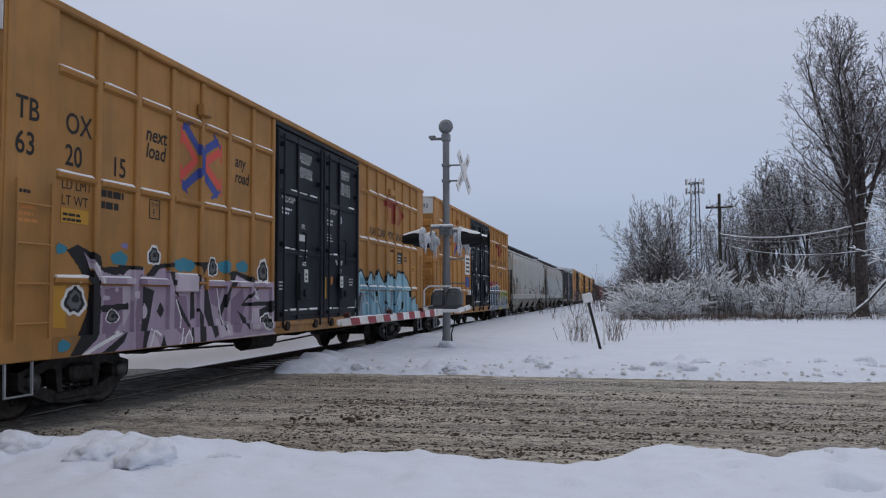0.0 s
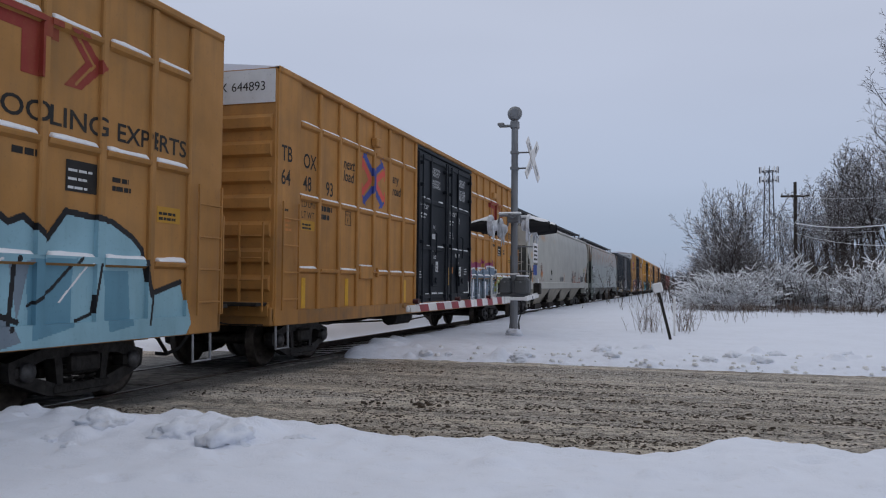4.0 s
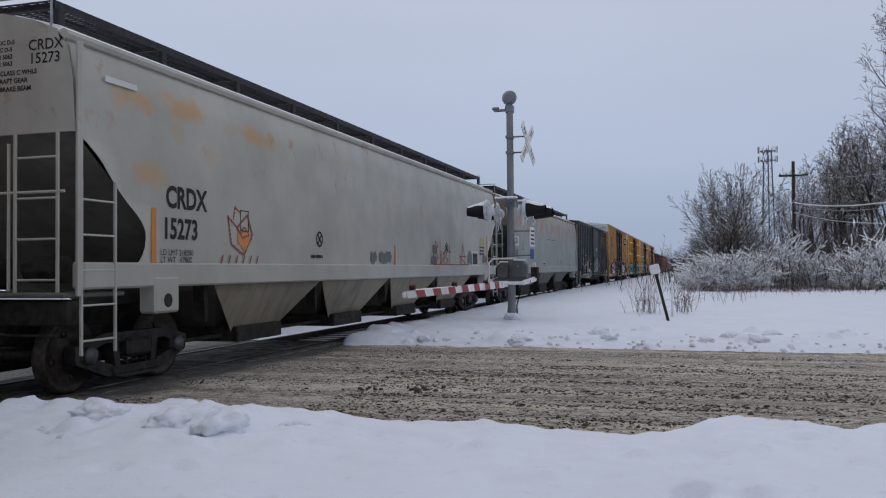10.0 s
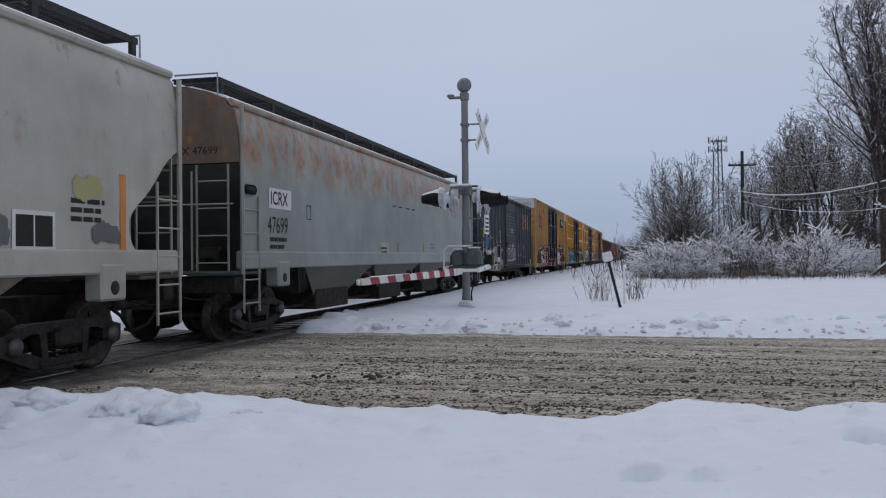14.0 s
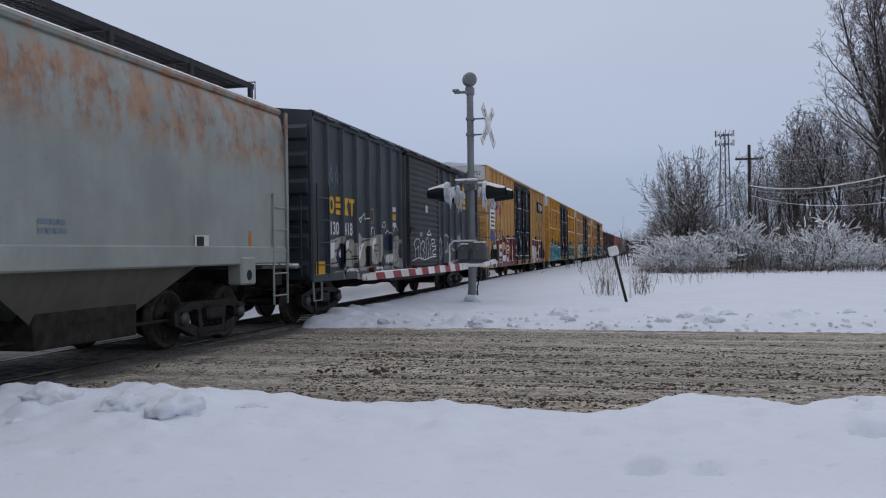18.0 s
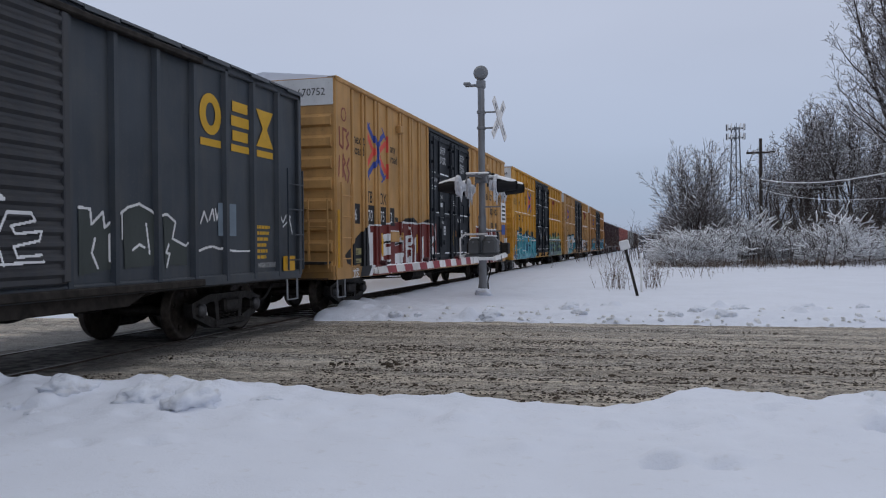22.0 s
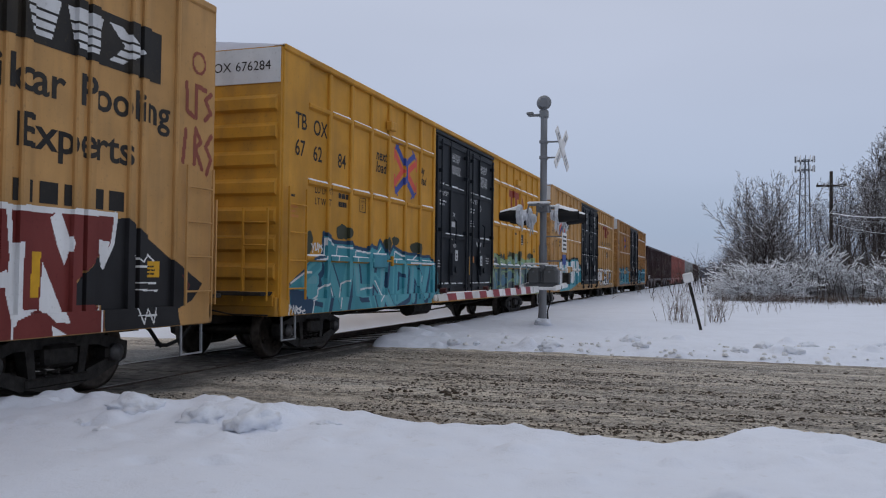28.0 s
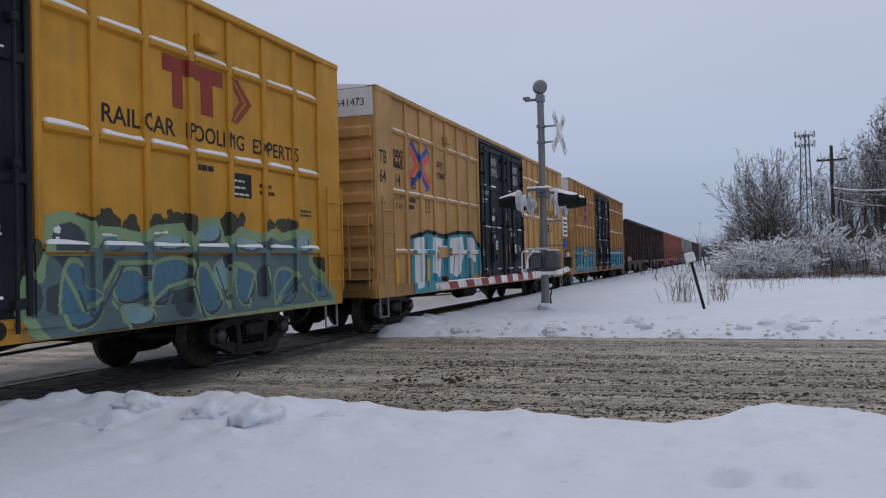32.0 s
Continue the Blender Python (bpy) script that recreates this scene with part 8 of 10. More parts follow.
cv.line([(4.13, 1.27), (4.21, 0.74), (4.08, -0.17)], 0.05, 3)
cv.line([(4.13, 1.27), (5.08, 1.28), (5.63, 1.27)], 0.05, 3)
cv.line([(5.29, 1.29), (5.33, 0.93)], 0.04, 3)
cv.line([(6.10, 1.29), (6.14, 0.92)], 0.04, 3)
cv.line([(5.63, 1.27), (6.25, 1.31), (7.33, 1.28), (7.43, 0.96)], 0.04, 3)
cv.line([(1.83, 1.16), (2.50, 1.17), (3.21, 1.23)], 0.04, 3)
cv.line([(4.76, 0.19), (4.76, -0.03)], 0.025, 3)
cv.line([(5.33, 0.20), (5.33, -0.04)], 0.025, 3)
cv.line([(6.09, 0.20), (6.09, 0.01)], 0.025, 3)
cv.line([(4.95, 0.96), (4.83, 1.18)], 0.03, 3)
cv.line([(2.60, 0.74), (3.15, 0.78)], 0.05, 1)
cv.line([(2.60, 0.22), (3.15, 0.27)], 0.05, 1)
cv.line([(3.68, 0.71), (4.15, 0.75)], 0.05, 1)
cv.line([(3.68, 0.18), (4.12, 0.22)], 0.05, 1)
cv.line([(6.75, 0.25), (7.39, 0.31)], 0.05, 1)
cv.poly([(2.65, 0.85), (2.78, 0.85), (2.76, 0.42), (2.65, 0.42)], 4)
cv.poly([(6.06, 0.93), (6.26, 0.93), (6.26, 0.44), (6.05, 0.44)], 4)
cv.line([(0.62, 0.20), (0.65, 0.01), (0.71, 0.17), (0.75, 0.01)], 0.025, 3)
cv.line([(0.78, 0.18), (0.89, 0.18), (0.80, 0.10), (0.90, 0.07), (0.79, 0.00)], 0.025, 3)
cv.line([(0.56, 0.00), (0.95, 0.00)], 0.025, 3)
cv.line([(0.59, 0.14), (0.95, 0.15)], 0.025, 3)
drape(car6, "graffiti", cv.a, cv.cell, 0.34, 0.77, [S_black, S_red, S_white, M_refl], ribbed_depth, label="white sprayed lettering shapes on an oxide-red ground")
cv = Canvas(6.79, 1.73)
cv.poly([(1.94, 1.34), (2.19, 1.33), (2.46, 1.32), (3.17, 1.28), (3.54, 1.28), (5.07, 1.27), (5.08, 1.01), (4.43, 0.55), (4.43, 0.35), (4.84, 0.27), (4.85, -0.02), (3.59, -0.14), (2.25, -0.20), (1.99, -0.21)], 2)
cv.poly([(1.30, 1.38), (1.94, 1.34), (1.99, -0.21), (1.35, -0.25)], 2)
cv.poly([(5.07, 1.25), (5.23, 1.26), (6.02, 0.83), (6.41, 0.62), (6.64, 0.51), (6.43, 0.30), (6.14, 0.20), (6.21, -0.02), (4.87, 0.00), (4.86, 0.29), (4.43, 0.30), (4.43, 0.53), (5.00, 0.96)], 1)
cv.poly([(2.24, 1.35), (2.46, 1.43), (2.75, 1.53), (2.90, 1.51), (3.20, 1.33), (2.46, 1.32)], 1)
cv.poly([(2.36, 0.91), (2.60, 0.91), (2.64, 0.13), (2.46, 0.02), (2.32, 0.03), (2.38, 0.32)], 3)
cv.poly([(2.40, 0.63), (2.49, 0.64), (2.49, 0.13), (2.40, 0.12)], 1)
cv.poly([(3.00, 0.87), (3.27, 0.89), (3.28, 0.71), (3.00, 0.69)], 3)
cv.poly([(2.93, 0.67), (3.15, 0.68), (2.93, 0.55)], 3)
cv.poly([(3.14, 0.50), (3.54, 0.67), (3.55, 0.49)], 3)
cv.poly([(2.89, 0.34), (3.26, 0.35), (3.27, 0.17), (3.10, 0.09), (2.91, 0.13)], 3)
cv.poly([(3.60, 0.91), (3.74, 0.94), (3.73, 0.28), (3.98, 0.27), (3.78, 0.21), (3.61, 0.15)], 3)
cv.poly([(4.02, 0.75), (4.36, 0.12), (4.17, 0.13), (3.99, 0.27)], 3)
cv.poly([(4.11, 1.19), (4.24, 1.29), (4.41, 0.94), (4.31, 0.71), (4.21, 0.91)], 3)
cv.poly([(4.10, 0.11), (4.39, -0.04), (4.13, -0.02)], 3)
cv.poly([(4.81, 1.00), (4.98, 0.98), (4.87, 0.71), (4.82, 0.76)], 3)
cv.line([(1.30, 1.35), (1.94, 1.31), (2.20, 1.31), (2.47, 1.28), (3.28, 1.28), (3.57, 1.26), (5.07, 1.29)], 0.06, 3)
cv.line([(5.07, 1.27), (5.02, 0.96), (4.87, 0.71)], 0.06, 3)
cv.line([(3.54, 1.24), (3.59, 0.78), (3.55, 0.45), (3.64, 0.15)], 0.06, 3)
cv.line([(2.48, 1.28), (2.54, 1.17), (2.54, 0.91)], 0.05, 3)
cv.line([(3.02, 0.11), (3.03, -0.18)], 0.03, 3)
cv.line([(3.62, 0.16), (3.61, -0.10)], 0.03, 3)
cv.line([(4.83, 0.27), (4.82, 0.00)], 0.025, 3)
cv.line([(1.96, 0.89), (1.99, -0.01)], 0.05, 3)
cv.line([(1.53, 0.87), (1.54, 0.09), (1.86, 0.10), (1.80, 0.88)], 0.2, 3)
cv.poly([(3.89, 0.84), (4.00, 0.84), (3.98, 0.39), (3.87, 0.39)], 4)
cv.line([(5.37, 0.72), (5.80, 0.70)], 0.02, 3)
cv.line([(5.58, 0.70), (5.59, 0.50)], 0.02, 3)
cv.line([(5.38, 0.53), (5.78, 0.52)], 0.02, 3)
cv.line([(5.38, 0.45), (5.81, 0.43)], 0.02, 3)
cv.line([(5.41, 0.23), (5.52, 0.05), (5.58, 0.22), (5.69, 0.05), (5.73, 0.22)], 0.02, 3)
cv.line([(5.42, 0.15), (5.74, 0.14)], 0.02, 3)
cv.line([(5.34, 0.84), (5.49, 0.77), (5.58, 0.88), (5.74, 0.78)], 0.02, 3)
cv.line([(6.22, 0.62), (6.37, 0.49), (6.28, 0.36)], 0.02, 2)
drape(car6, "graffiti", cv.a, cv.cell, 12.15, 0.77, [S_black, S_red, S_white, M_refl], ribbed_depth, label="white sprayed lettering shapes on an oxide-red ground")
px6 = 1.549
for s, y in (("6", 1.14), ("70", 2.00), ("75", 2.86), ("2", 3.62)):
    plate(car6, "number_patch", y - 0.06, 1.94, 0.42 if len(s) == 1 else 0.52, 0.44, S_black, px6, 0.003)
    letter(car6, s, y + 0.02, 2.02, 0.36, M_white, px6 + 0.005, width=0.9)
for s_, y in (("TB", 1.96), ("OX", 2.84)):
    letter_over(car6, s_, y, 2.44, 0.38, M_stblk, px6, R6, POST_W / 2 + 0.004, 0.056, shear=0.12, width=0.86, bold=0.003)
letter_over(car6, "next", 1.15, 3.70, 0.31, M_stblk, px6, R6, POST_W / 2 + 0.004, 0.056, bold=0.003)
letter_over(car6, "load", 1.15, 3.46, 0.31, M_stblk, px6, R6, POST_W / 2 + 0.004, 0.056, bold=0.003)
letter_over(car6, "any", 3.70, 3.76, 0.29, M_stblk, px6, R6, POST_W / 2 + 0.004, 0.056, bold=0.003)
letter_over(car6, "road", 3.70, 3.50, 0.29, M_stblk, px6, R6, POST_W / 2 + 0.004, 0.056, bold=0.003)
x_logo(car6, 1.93, 2.96, 1.48, 1.34, 1.6, ribbed_depth)
cv = Canvas(2.46, 0.60, 0.014)
cv.rect(-1, 9, -1, 9, 1)
for k in (0.34, 0.95):
    cv.poly([(k, 0.50), (k + 0.52, 0.50), (k + 0.40, 0.08), (k + 0.12, 0.08)], 2)
cv.poly([(1.57, 0.50), (1.79, 0.50), (2.13, 0.29), (1.79, 0.08), (1.57, 0.08), (1.83, 0.29)], 2)
for k in range(3):
    cv.rect(0.2, 2.3, 0.14 + k * 0.10, 0.17 + k * 0.10, 1)
drape(car6, "emblem_panel", cv.a, 0.014, 15.48, 3.68, [M_stblk, M_white], ribbed_depth, label="black panel with white emblem shapes")
letter_over(car6, "Railcar Pooling", 14.98, 3.18, 0.47, M_stblk, px6, R6, POST_W / 2 + 0.004, 0.056, width=1.12, bold=0.008)
letter_over(car6, "Experts", 15.78, 2.64, 0.47, M_stblk, px6, R6, POST_W / 2 + 0.004, 0.056, width=1.15, bold=0.008)
for k in range(5):
    plate(car6, "web_address_bar", 15.78 + k * 0.33, 2.10, 0.24, 0.22, M_stblk, px6, 0.003)
cv = Canvas(0.7, 1.8, 0.016)
cv.blob(0.35, 1.6, 0.15, 0.15, 1), cv.blob(0.35, 1.6, 0.11, 0.11, 0)
for k, gl in enumerate(([(0.1, 1.3), (0.12, 0.95), (0.25, 0.9)], [(0.3, 1.3), (0.3, 0.9)], [(0.3, 1.3), (0.5, 1.28)], [(0.62, 1.25), (0.5, 1.15), (0.62, 1.0), (0.5, 0.9)], [(0.1, 0.7), (0.05, 0.3)], [(0.3, 0.75), (0.28, 0.3), (0.3, 0.75), (0.42, 0.6), (0.3, 0.5), (0.45, 0.25)], [(0.64, 0.7), (0.52, 0.55), (0.64, 0.4), (0.55, 0.2)])):
    cv.line(gl, 0.065, 1)
drape(car6, "scrawl", cv.a, 0.016, 0.08, 2.6, [S_brown], 0.0, 1.602, "brown sprayed scrawl")
drape(car6, "scrawl", cv.a, 0.016, 18.28, 2.5, [S_brown], 0.0, 1.602, "brown sprayed scrawl")
plate(car6, "reflector", 0.05, 1.0, 0.1, 1.2, M_refl, 1.604)
plate(car6, "warning_plate", 1.12, 1.26, 0.42, 0.14, M_dullyel, px6 + 0.006, 0.003)
bars(car6, 1.15, 1.28, 0.34, 0.09, 2, M_stblk, px6 + 0.010)
plate(car6, "label_panel", 1.12, 1.08, 0.42, 0.09, M_dullyel, px6 + 0.006, 0.003)
bars(car6, 1.15, 1.10, 0.34, 0.05, 1, M_stblk, px6 + 0.010)
for y in (2.95, 5.9):
    plate(car6, "reflector", y, 1.25, 0.08, 0.5, M_refl, px6 + 0.006, 0.003)
plate(car6, "warning_plate", 17.72, 1.36, 0.26, 0.19, M_refl, px6 + 0.006, 0.003)
bars(car6, 17.75, 1.39, 0.2, 0.13, 3, M_stblk, px6 + 0.010, fill=0.5)

# navy boxcar
HL = 1.537


def navy_depth(y, z):
    return 0.0 if any(abs(y - p) < 0.06 for p in (0.86, 1.74, 2.60, 3.46, 4.32, 5.18, 6.04)) else 0.0 + (HL - 1.603)


def block_mark(car, kind, y, z, w, h, mat, x):
    """A plain block shape of one of three kinds: ring, offset bars or bow tie."""
    g = G()
    if kind == 0:
        pts = [(math.cos(6.2832 * i / 20), math.sin(6.2832 * i / 20)) for i in range(20)]
        vs = [(0.5 * w + 0.5 * w * a, 0.5 * h + 0.5 * h * b, 0) for a, b in pts] + [(0.5 * w + 0.22 * w * a, 0.5 * h + 0.28 * h * b, 0) for a, b in pts]
        g.add(vs, [(i, (i + 1) % 20, 20 + (i + 1) % 20, 20 + i) for i in range(20)])
    elif kind == 1:
        for x0, x1, z0, z1 in ((0.10, 0.90, 0.74, 1.0), (0.04, 0.96, 0.37, 0.63), (0.10, 0.90, 0.0, 0.26)):
            g.box(x0 * w, x1 * w, z0 * h, z1 * h, 0, 0.003)
    else:
        g.prism([(0.0, 0.0), (w, 0.0), (0.62 * w, 0.5 * h), (w, h), (0.0, h), (0.38 * w, 0.5 * h)], "z", 0, 0.003)
    part("yellow_emblem", g, mat, car, loc=Matrix.Translation((x, y, z)) @ SIDE)


for kind, y in ((0, 0.99), (1, 1.36), (2, 1.84)):
    block_mark(car5, kind, y, 2.27, 0.32, 0.38, M_letyel, HL + 0.003)
part("yellow_emblem", G().box(0, 0.34, 0.29, 0.38, 0, 0.003).box(0.12, 0.22, 0, 0.29, 0, 0.003), M_letyel, car5, loc=Matrix.Translation((HL + 0.001, 2.20, 2.27)) @ SIDE)
letter(car5, "130", 1.02, 1.84, 0.38, M_white, HL + 0.004, width=0.95, bold=0.009)
letter(car5, "418", 1.86, 1.84, 0.38, M_white, HL + 0.004, width=0.95, bold=0.009)
for kind, y in enumerate((12.70, 13.60, 14.46)):
    block_mark(car5, kind, y, 3.12, 0.62, 0.62, M_letyel, HL + 0.003)
    plate(car5, "yellow_emblem_bar", y + 0.02, 2.95, 0.58, 0.11, M_letyel, HL, 0.004)
cv = Canvas(1.07, 1.23)
cv.poly([(0.10, 0.92), (0.86, 1.03), (0.88, 0.41), (0.64, 0.36), (0.10, 0.37)], 2)
cv.blob(0.68, 0.59, 0.21, 0.26, 5, 0.1)
cv.poly([(0.28, 0.26), (0.90, 0.29), (0.92, 0.10), (0.34, 0.12)], 2)
cv.line([(0.22, 0.86), (0.47, 0.91)], 0.03, 1)
cv.line([(0.14, 0.43), (0.64, 0.46)], 0.03, 1)
cv.line([(0.22, 0.67), (0.51, 0.72)], 0.03, 1)
cv.poly([(0.14, 0.86), (0.38, 0.89), (0.34, 0.57), (0.16, 0.53)], 3)
cv.blob(0.68, 0.64, 0.07, 0.08, 3, 0.1)
drape(car5, "graffiti", cv.a, cv.cell, 0.94, 0.79, [S_black, S_cream, S_white, M_refl, S_darknavy], navy_depth)
cv = Canvas(4.70, 1.79)
cv.soft([(0.13, 0.95), (0.34, 0.97), (0.38, 0.95), (1.05, 1.00), (1.06, 0.37), (0.38, 0.37), (0.15, 0.40)], 2)
cv.soft([(0.38, 0.36), (4.34, 0.32), (4.55, 0.42), (4.43, 0.12), (3.96, 0.02), (2.01, 0.04), (0.38, 0.11)], 2)
cv.soft([(0.10, 0.37), (0.38, 0.36), (0.38, 0.11), (0.19, 0.11)], 2)
cv.soft([(1.19, 0.89), (1.31, 1.19), (1.39, 1.03), (1.89, 1.00), (2.06, 1.07), (2.03, 0.83), (1.77, 0.74), (1.71, 0.34), (1.19, 0.36)], 2)
cv.soft([(2.08, 1.02), (2.36, 1.08), (2.95, 1.15), (3.04, 0.88), (2.81, 0.66), (2.72, 0.40), (2.18, 0.39), (2.08, 0.78)], 2)
cv.soft([(3.10, 0.64), (3.80, 0.66), (3.80, 0.40), (3.10, 0.39)], 2)
cv.soft([(3.87, 1.09), (4.39, 1.13), (4.46, 0.91), (4.24, 0.66), (4.51, 0.47), (4.40, 0.26), (3.87, 0.32)], 2)
cv.soft([(0.43, 0.93), (0.68, 0.95), (0.58, 0.77), (0.46, 0.75)], 3)
cv.soft([(1.25, 0.85), (1.69, 0.92), (1.45, 0.74), (1.33, 0.48), (1.23, 0.48)], 3)
cv.soft([(2.22, 0.99), (2.57, 1.05), (2.43, 0.83), (2.25, 0.71)], 3)
cv.soft([(2.50, 0.33), (3.10, 0.33), (3.02, 0.09), (2.43, 0.10)], 3)
cv.soft([(3.27, 0.61), (3.69, 0.63), (3.60, 0.43), (3.27, 0.43)], 3)
cv.soft([(0.48, 0.34), (1.11, 0.33), (0.99, 0.19), (0.53, 0.18)], 3)
cv.blob(1.92, 0.61, 0.22, 0.24, 1, 0.1)
cv.blob(1.13, 0.39, 0.15, 0.14, 1, 0.1)
cv.blob(2.96, 0.45, 0.21, 0.18, 1, 0.1)
cv.blob(0.22, 0.63, 0.13, 0.21, 5, 0.1)
cv.blob(2.23, 0.15, 0.14, 0.15, 1, 0.1)
cv.soft([(3.11, 1.11), (3.75, 1.13), (3.74, 0.73), (3.11, 0.71)], 5)
cv.soft([(0.50, 0.11), (0.63, 0.33), (0.67, 0.21), (0.64, 0.09)], 1)
cv.blob(1.02, 0.20, 0.14, 0.03, 1, 0.1)
cv.blob(1.03, 0.19, 0.07, 0.03, 2, 0.1)
cv.soft([(3.78, 0.31), (3.96, 0.33), (4.43, 0.27), (4.34, 0.20), (3.82, 0.22)], 1)
cv.soft([(2.95, 0.31), (3.12, 0.44), (3.14, 0.09), (2.98, 0.12)], 1)
cv.line([(0.39, 0.67), (0.58, 0.75), (0.78, 0.67), (0.85, 0.41)], 0.03, 1)
cv.line([(1.33, 0.73), (1.46, 0.93), (1.90, 0.98)], 0.03, 1)
cv.line([(0.43, 0.53), (1.00, 0.54)], 0.03, 1)
cv.line([(0.63, 0.84), (0.73, 0.95)], 0.03, 1)
cv.line([(2.36, 0.85), (2.64, 0.86), (2.64, 0.72), (2.37, 0.71), (2.36, 0.85)], 0.03, 1)
cv.line([(3.96, 0.97), (4.10, 1.01), (4.15, 0.81), (4.01, 0.78)], 0.03, 1)
cv.line([(4.26, 1.00), (4.34, 0.98), (4.30, 0.81)], 0.03, 1)
cv.line([(3.19, 0.61), (3.20, 0.42)], 0.03, 1)
cv.line([(3.35, 0.63), (3.37, 0.42)], 0.03, 1)
cv.line([(3.52, 0.64), (3.54, 0.43)], 0.03, 1)
cv.line([(2.46, 0.27), (2.64, 0.24), (2.72, 0.28), (2.87, 0.19), (3.02, 0.25), (2.87, 0.12)], 0.03, 1)
cv.line([(1.39, 0.30), (1.33, 0.10)], 0.03, 1)
cv.line([(2.50, 0.66), (2.64, 0.45)], 0.03, 1)
cv.line([(4.05, 0.66), (4.34, 0.47), (4.05, 0.38)], 0.03, 1)
cv.line([(0.78, 0.59), (1.05, 0.60)], 0.03, 1)
cv.line([(0.48, 0.63), (0.58, 0.62)], 0.025, 2)
cv.line([(0.63, 0.64), (0.92, 0.64)], 0.025, 2)
cv.line([(0.48, 0.49), (0.91, 0.51)], 0.025, 2)
cv.soft([(1.60, 0.24), (2.19, 0.22), (2.19, 0.11), (1.60, 0.13)], 4)
cv.soft([(3.18, 0.22), (3.69, 0.22), (3.69, 0.10), (3.18, 0.10)], 4)
cv.soft([(1.46, 0.18), (1.50, 0.20), (1.50, 0.14)], 1)
cv.line([(1.28, 1.45), (1.51, 1.51), (1.67, 1.59), (1.70, 1.45), (1.85, 1.49)], 0.025, 3)
cv.line([(1.31, 1.43), (1.39, 1.38), (1.48, 1.47)], 0.025, 3)
cv.line([(2.12, 1.15), (2.16, 1.26), (2.27, 1.29), (2.37, 1.24), (2.40, 1.08)], 0.025, 3)
cv.line([(2.16, 1.24), (2.14, 1.11)], 0.025, 3)
cv.line([(2.77, 1.32), (2.86, 1.38), (2.87, 1.29), (2.77, 1.32)], 0.025, 3)
cv.line([(3.07, 1.41), (3.19, 1.45), (3.27, 1.37), (3.17, 1.28), (3.07, 1.33)], 0.025, 3)
cv.line([(3.22, 1.15), (3.43, 1.24), (3.62, 1.15)], 0.025, 3)
cv.line([(3.94, 1.22), (4.02, 1.34), (4.17, 1.37), (4.34, 1.24)], 0.025, 3)
cv.line([(3.98, 1.41), (4.10, 1.43)], 0.025, 3)
drape(car5, "graffiti", cv.a, cv.cell, 1.55, 0.77, [S_black, S_cream, S_white, M_refl, S_darknavy], navy_depth, label="off-white sprayed shapes with black outlines")
cv = Canvas(2.80, 1.18)
cv.line([(0.31, 0.14), (0.39, 0.40), (0.22, 0.58), (0.45, 0.70), (0.76, 0.70), (0.91, 0.57), (0.84, 0.26), (1.06, 0.14)], 0.03, 1)
cv.line([(0.51, 0.43), (0.69, 0.51), (0.69, 0.26)], 0.03, 1)
cv.line([(0.87, 0.82), (1.01, 0.90), (1.09, 0.83), (0.94, 0.78)], 0.03, 1)
cv.line([(0.96, 0.54), (1.14, 0.66), (1.32, 0.63), (1.35, 0.49), (1.17, 0.39), (1.30, 0.32), (1.19, 0.13)], 0.03, 1)
cv.line([(1.43, 0.12), (1.54, 0.38), (1.49, 0.69), (1.71, 0.77)], 0.03, 1)
cv.line([(1.62, 0.84), (1.88, 0.98), (2.11, 0.84), (1.62, 0.84)], 0.03, 1)
cv.line([(1.73, 0.76), (1.82, 0.44), (1.73, 0.16)], 0.03, 1)
cv.line([(2.09, 0.17), (1.99, 0.44), (2.14, 0.71), (2.47, 0.71), (2.53, 0.63), (2.19, 0.57), (2.25, 0.49), (2.62, 0.52), (2.59, 0.42), (2.22, 0.36), (2.28, 0.25), (2.62, 0.27)], 0.03, 1)
cv.line([(0.10, 0.10), (0.69, 0.18), (1.32, 0.11), (2.02, 0.18), (2.65, 0.20)], 0.03, 1)
drape(car5, "scrawl", cv.a, cv.cell, 6.69, 1.11, [S_white], 0.0, 1.672, label="white sprayed scrawl")
cv = Canvas(6.00, 1.22)
cv.poly([(0.11, 0.87), (0.31, 0.87), (0.35, 0.70), (0.55, 0.84), (0.57, 0.67), (0.76, 0.74), (0.75, 0.17), (0.10, 0.10)], 1)
cv.poly([(0.93, 0.86), (1.27, 0.97), (1.66, 0.84), (1.65, 0.19), (0.95, 0.16)], 1)
cv.poly([(1.79, 0.85), (2.09, 0.75), (2.02, 0.54), (2.37, 0.43), (2.36, 0.17), (1.84, 0.18)], 1)
cv.line([(0.11, 0.89), (0.31, 0.88), (0.33, 0.70), (0.54, 0.85), (0.57, 0.67), (0.76, 0.77)], 0.035, 2)
cv.line([(0.89, 0.85), (1.03, 0.93), (1.27, 0.98), (1.53, 0.90), (1.68, 0.83)], 0.035, 2)
cv.line([(0.91, 0.85), (0.91, 0.54)], 0.035, 2)
cv.line([(1.77, 0.85), (1.88, 0.87), (2.09, 0.77), (2.01, 0.54), (2.34, 0.44), (2.40, 0.48)], 0.035, 2)
cv.line([(1.92, 0.46), (1.86, 0.35), (1.94, 0.33), (1.87, 0.16)], 0.035, 2)
cv.line([(0.39, 0.53), (0.33, 0.36), (0.44, 0.18)], 0.035, 2)
cv.line([(1.12, 0.39), (1.26, 0.46), (1.37, 0.42)], 0.035, 2)
cv.line([(2.74, 0.77), (2.84, 0.94), (2.93, 0.80)], 0.035, 2)
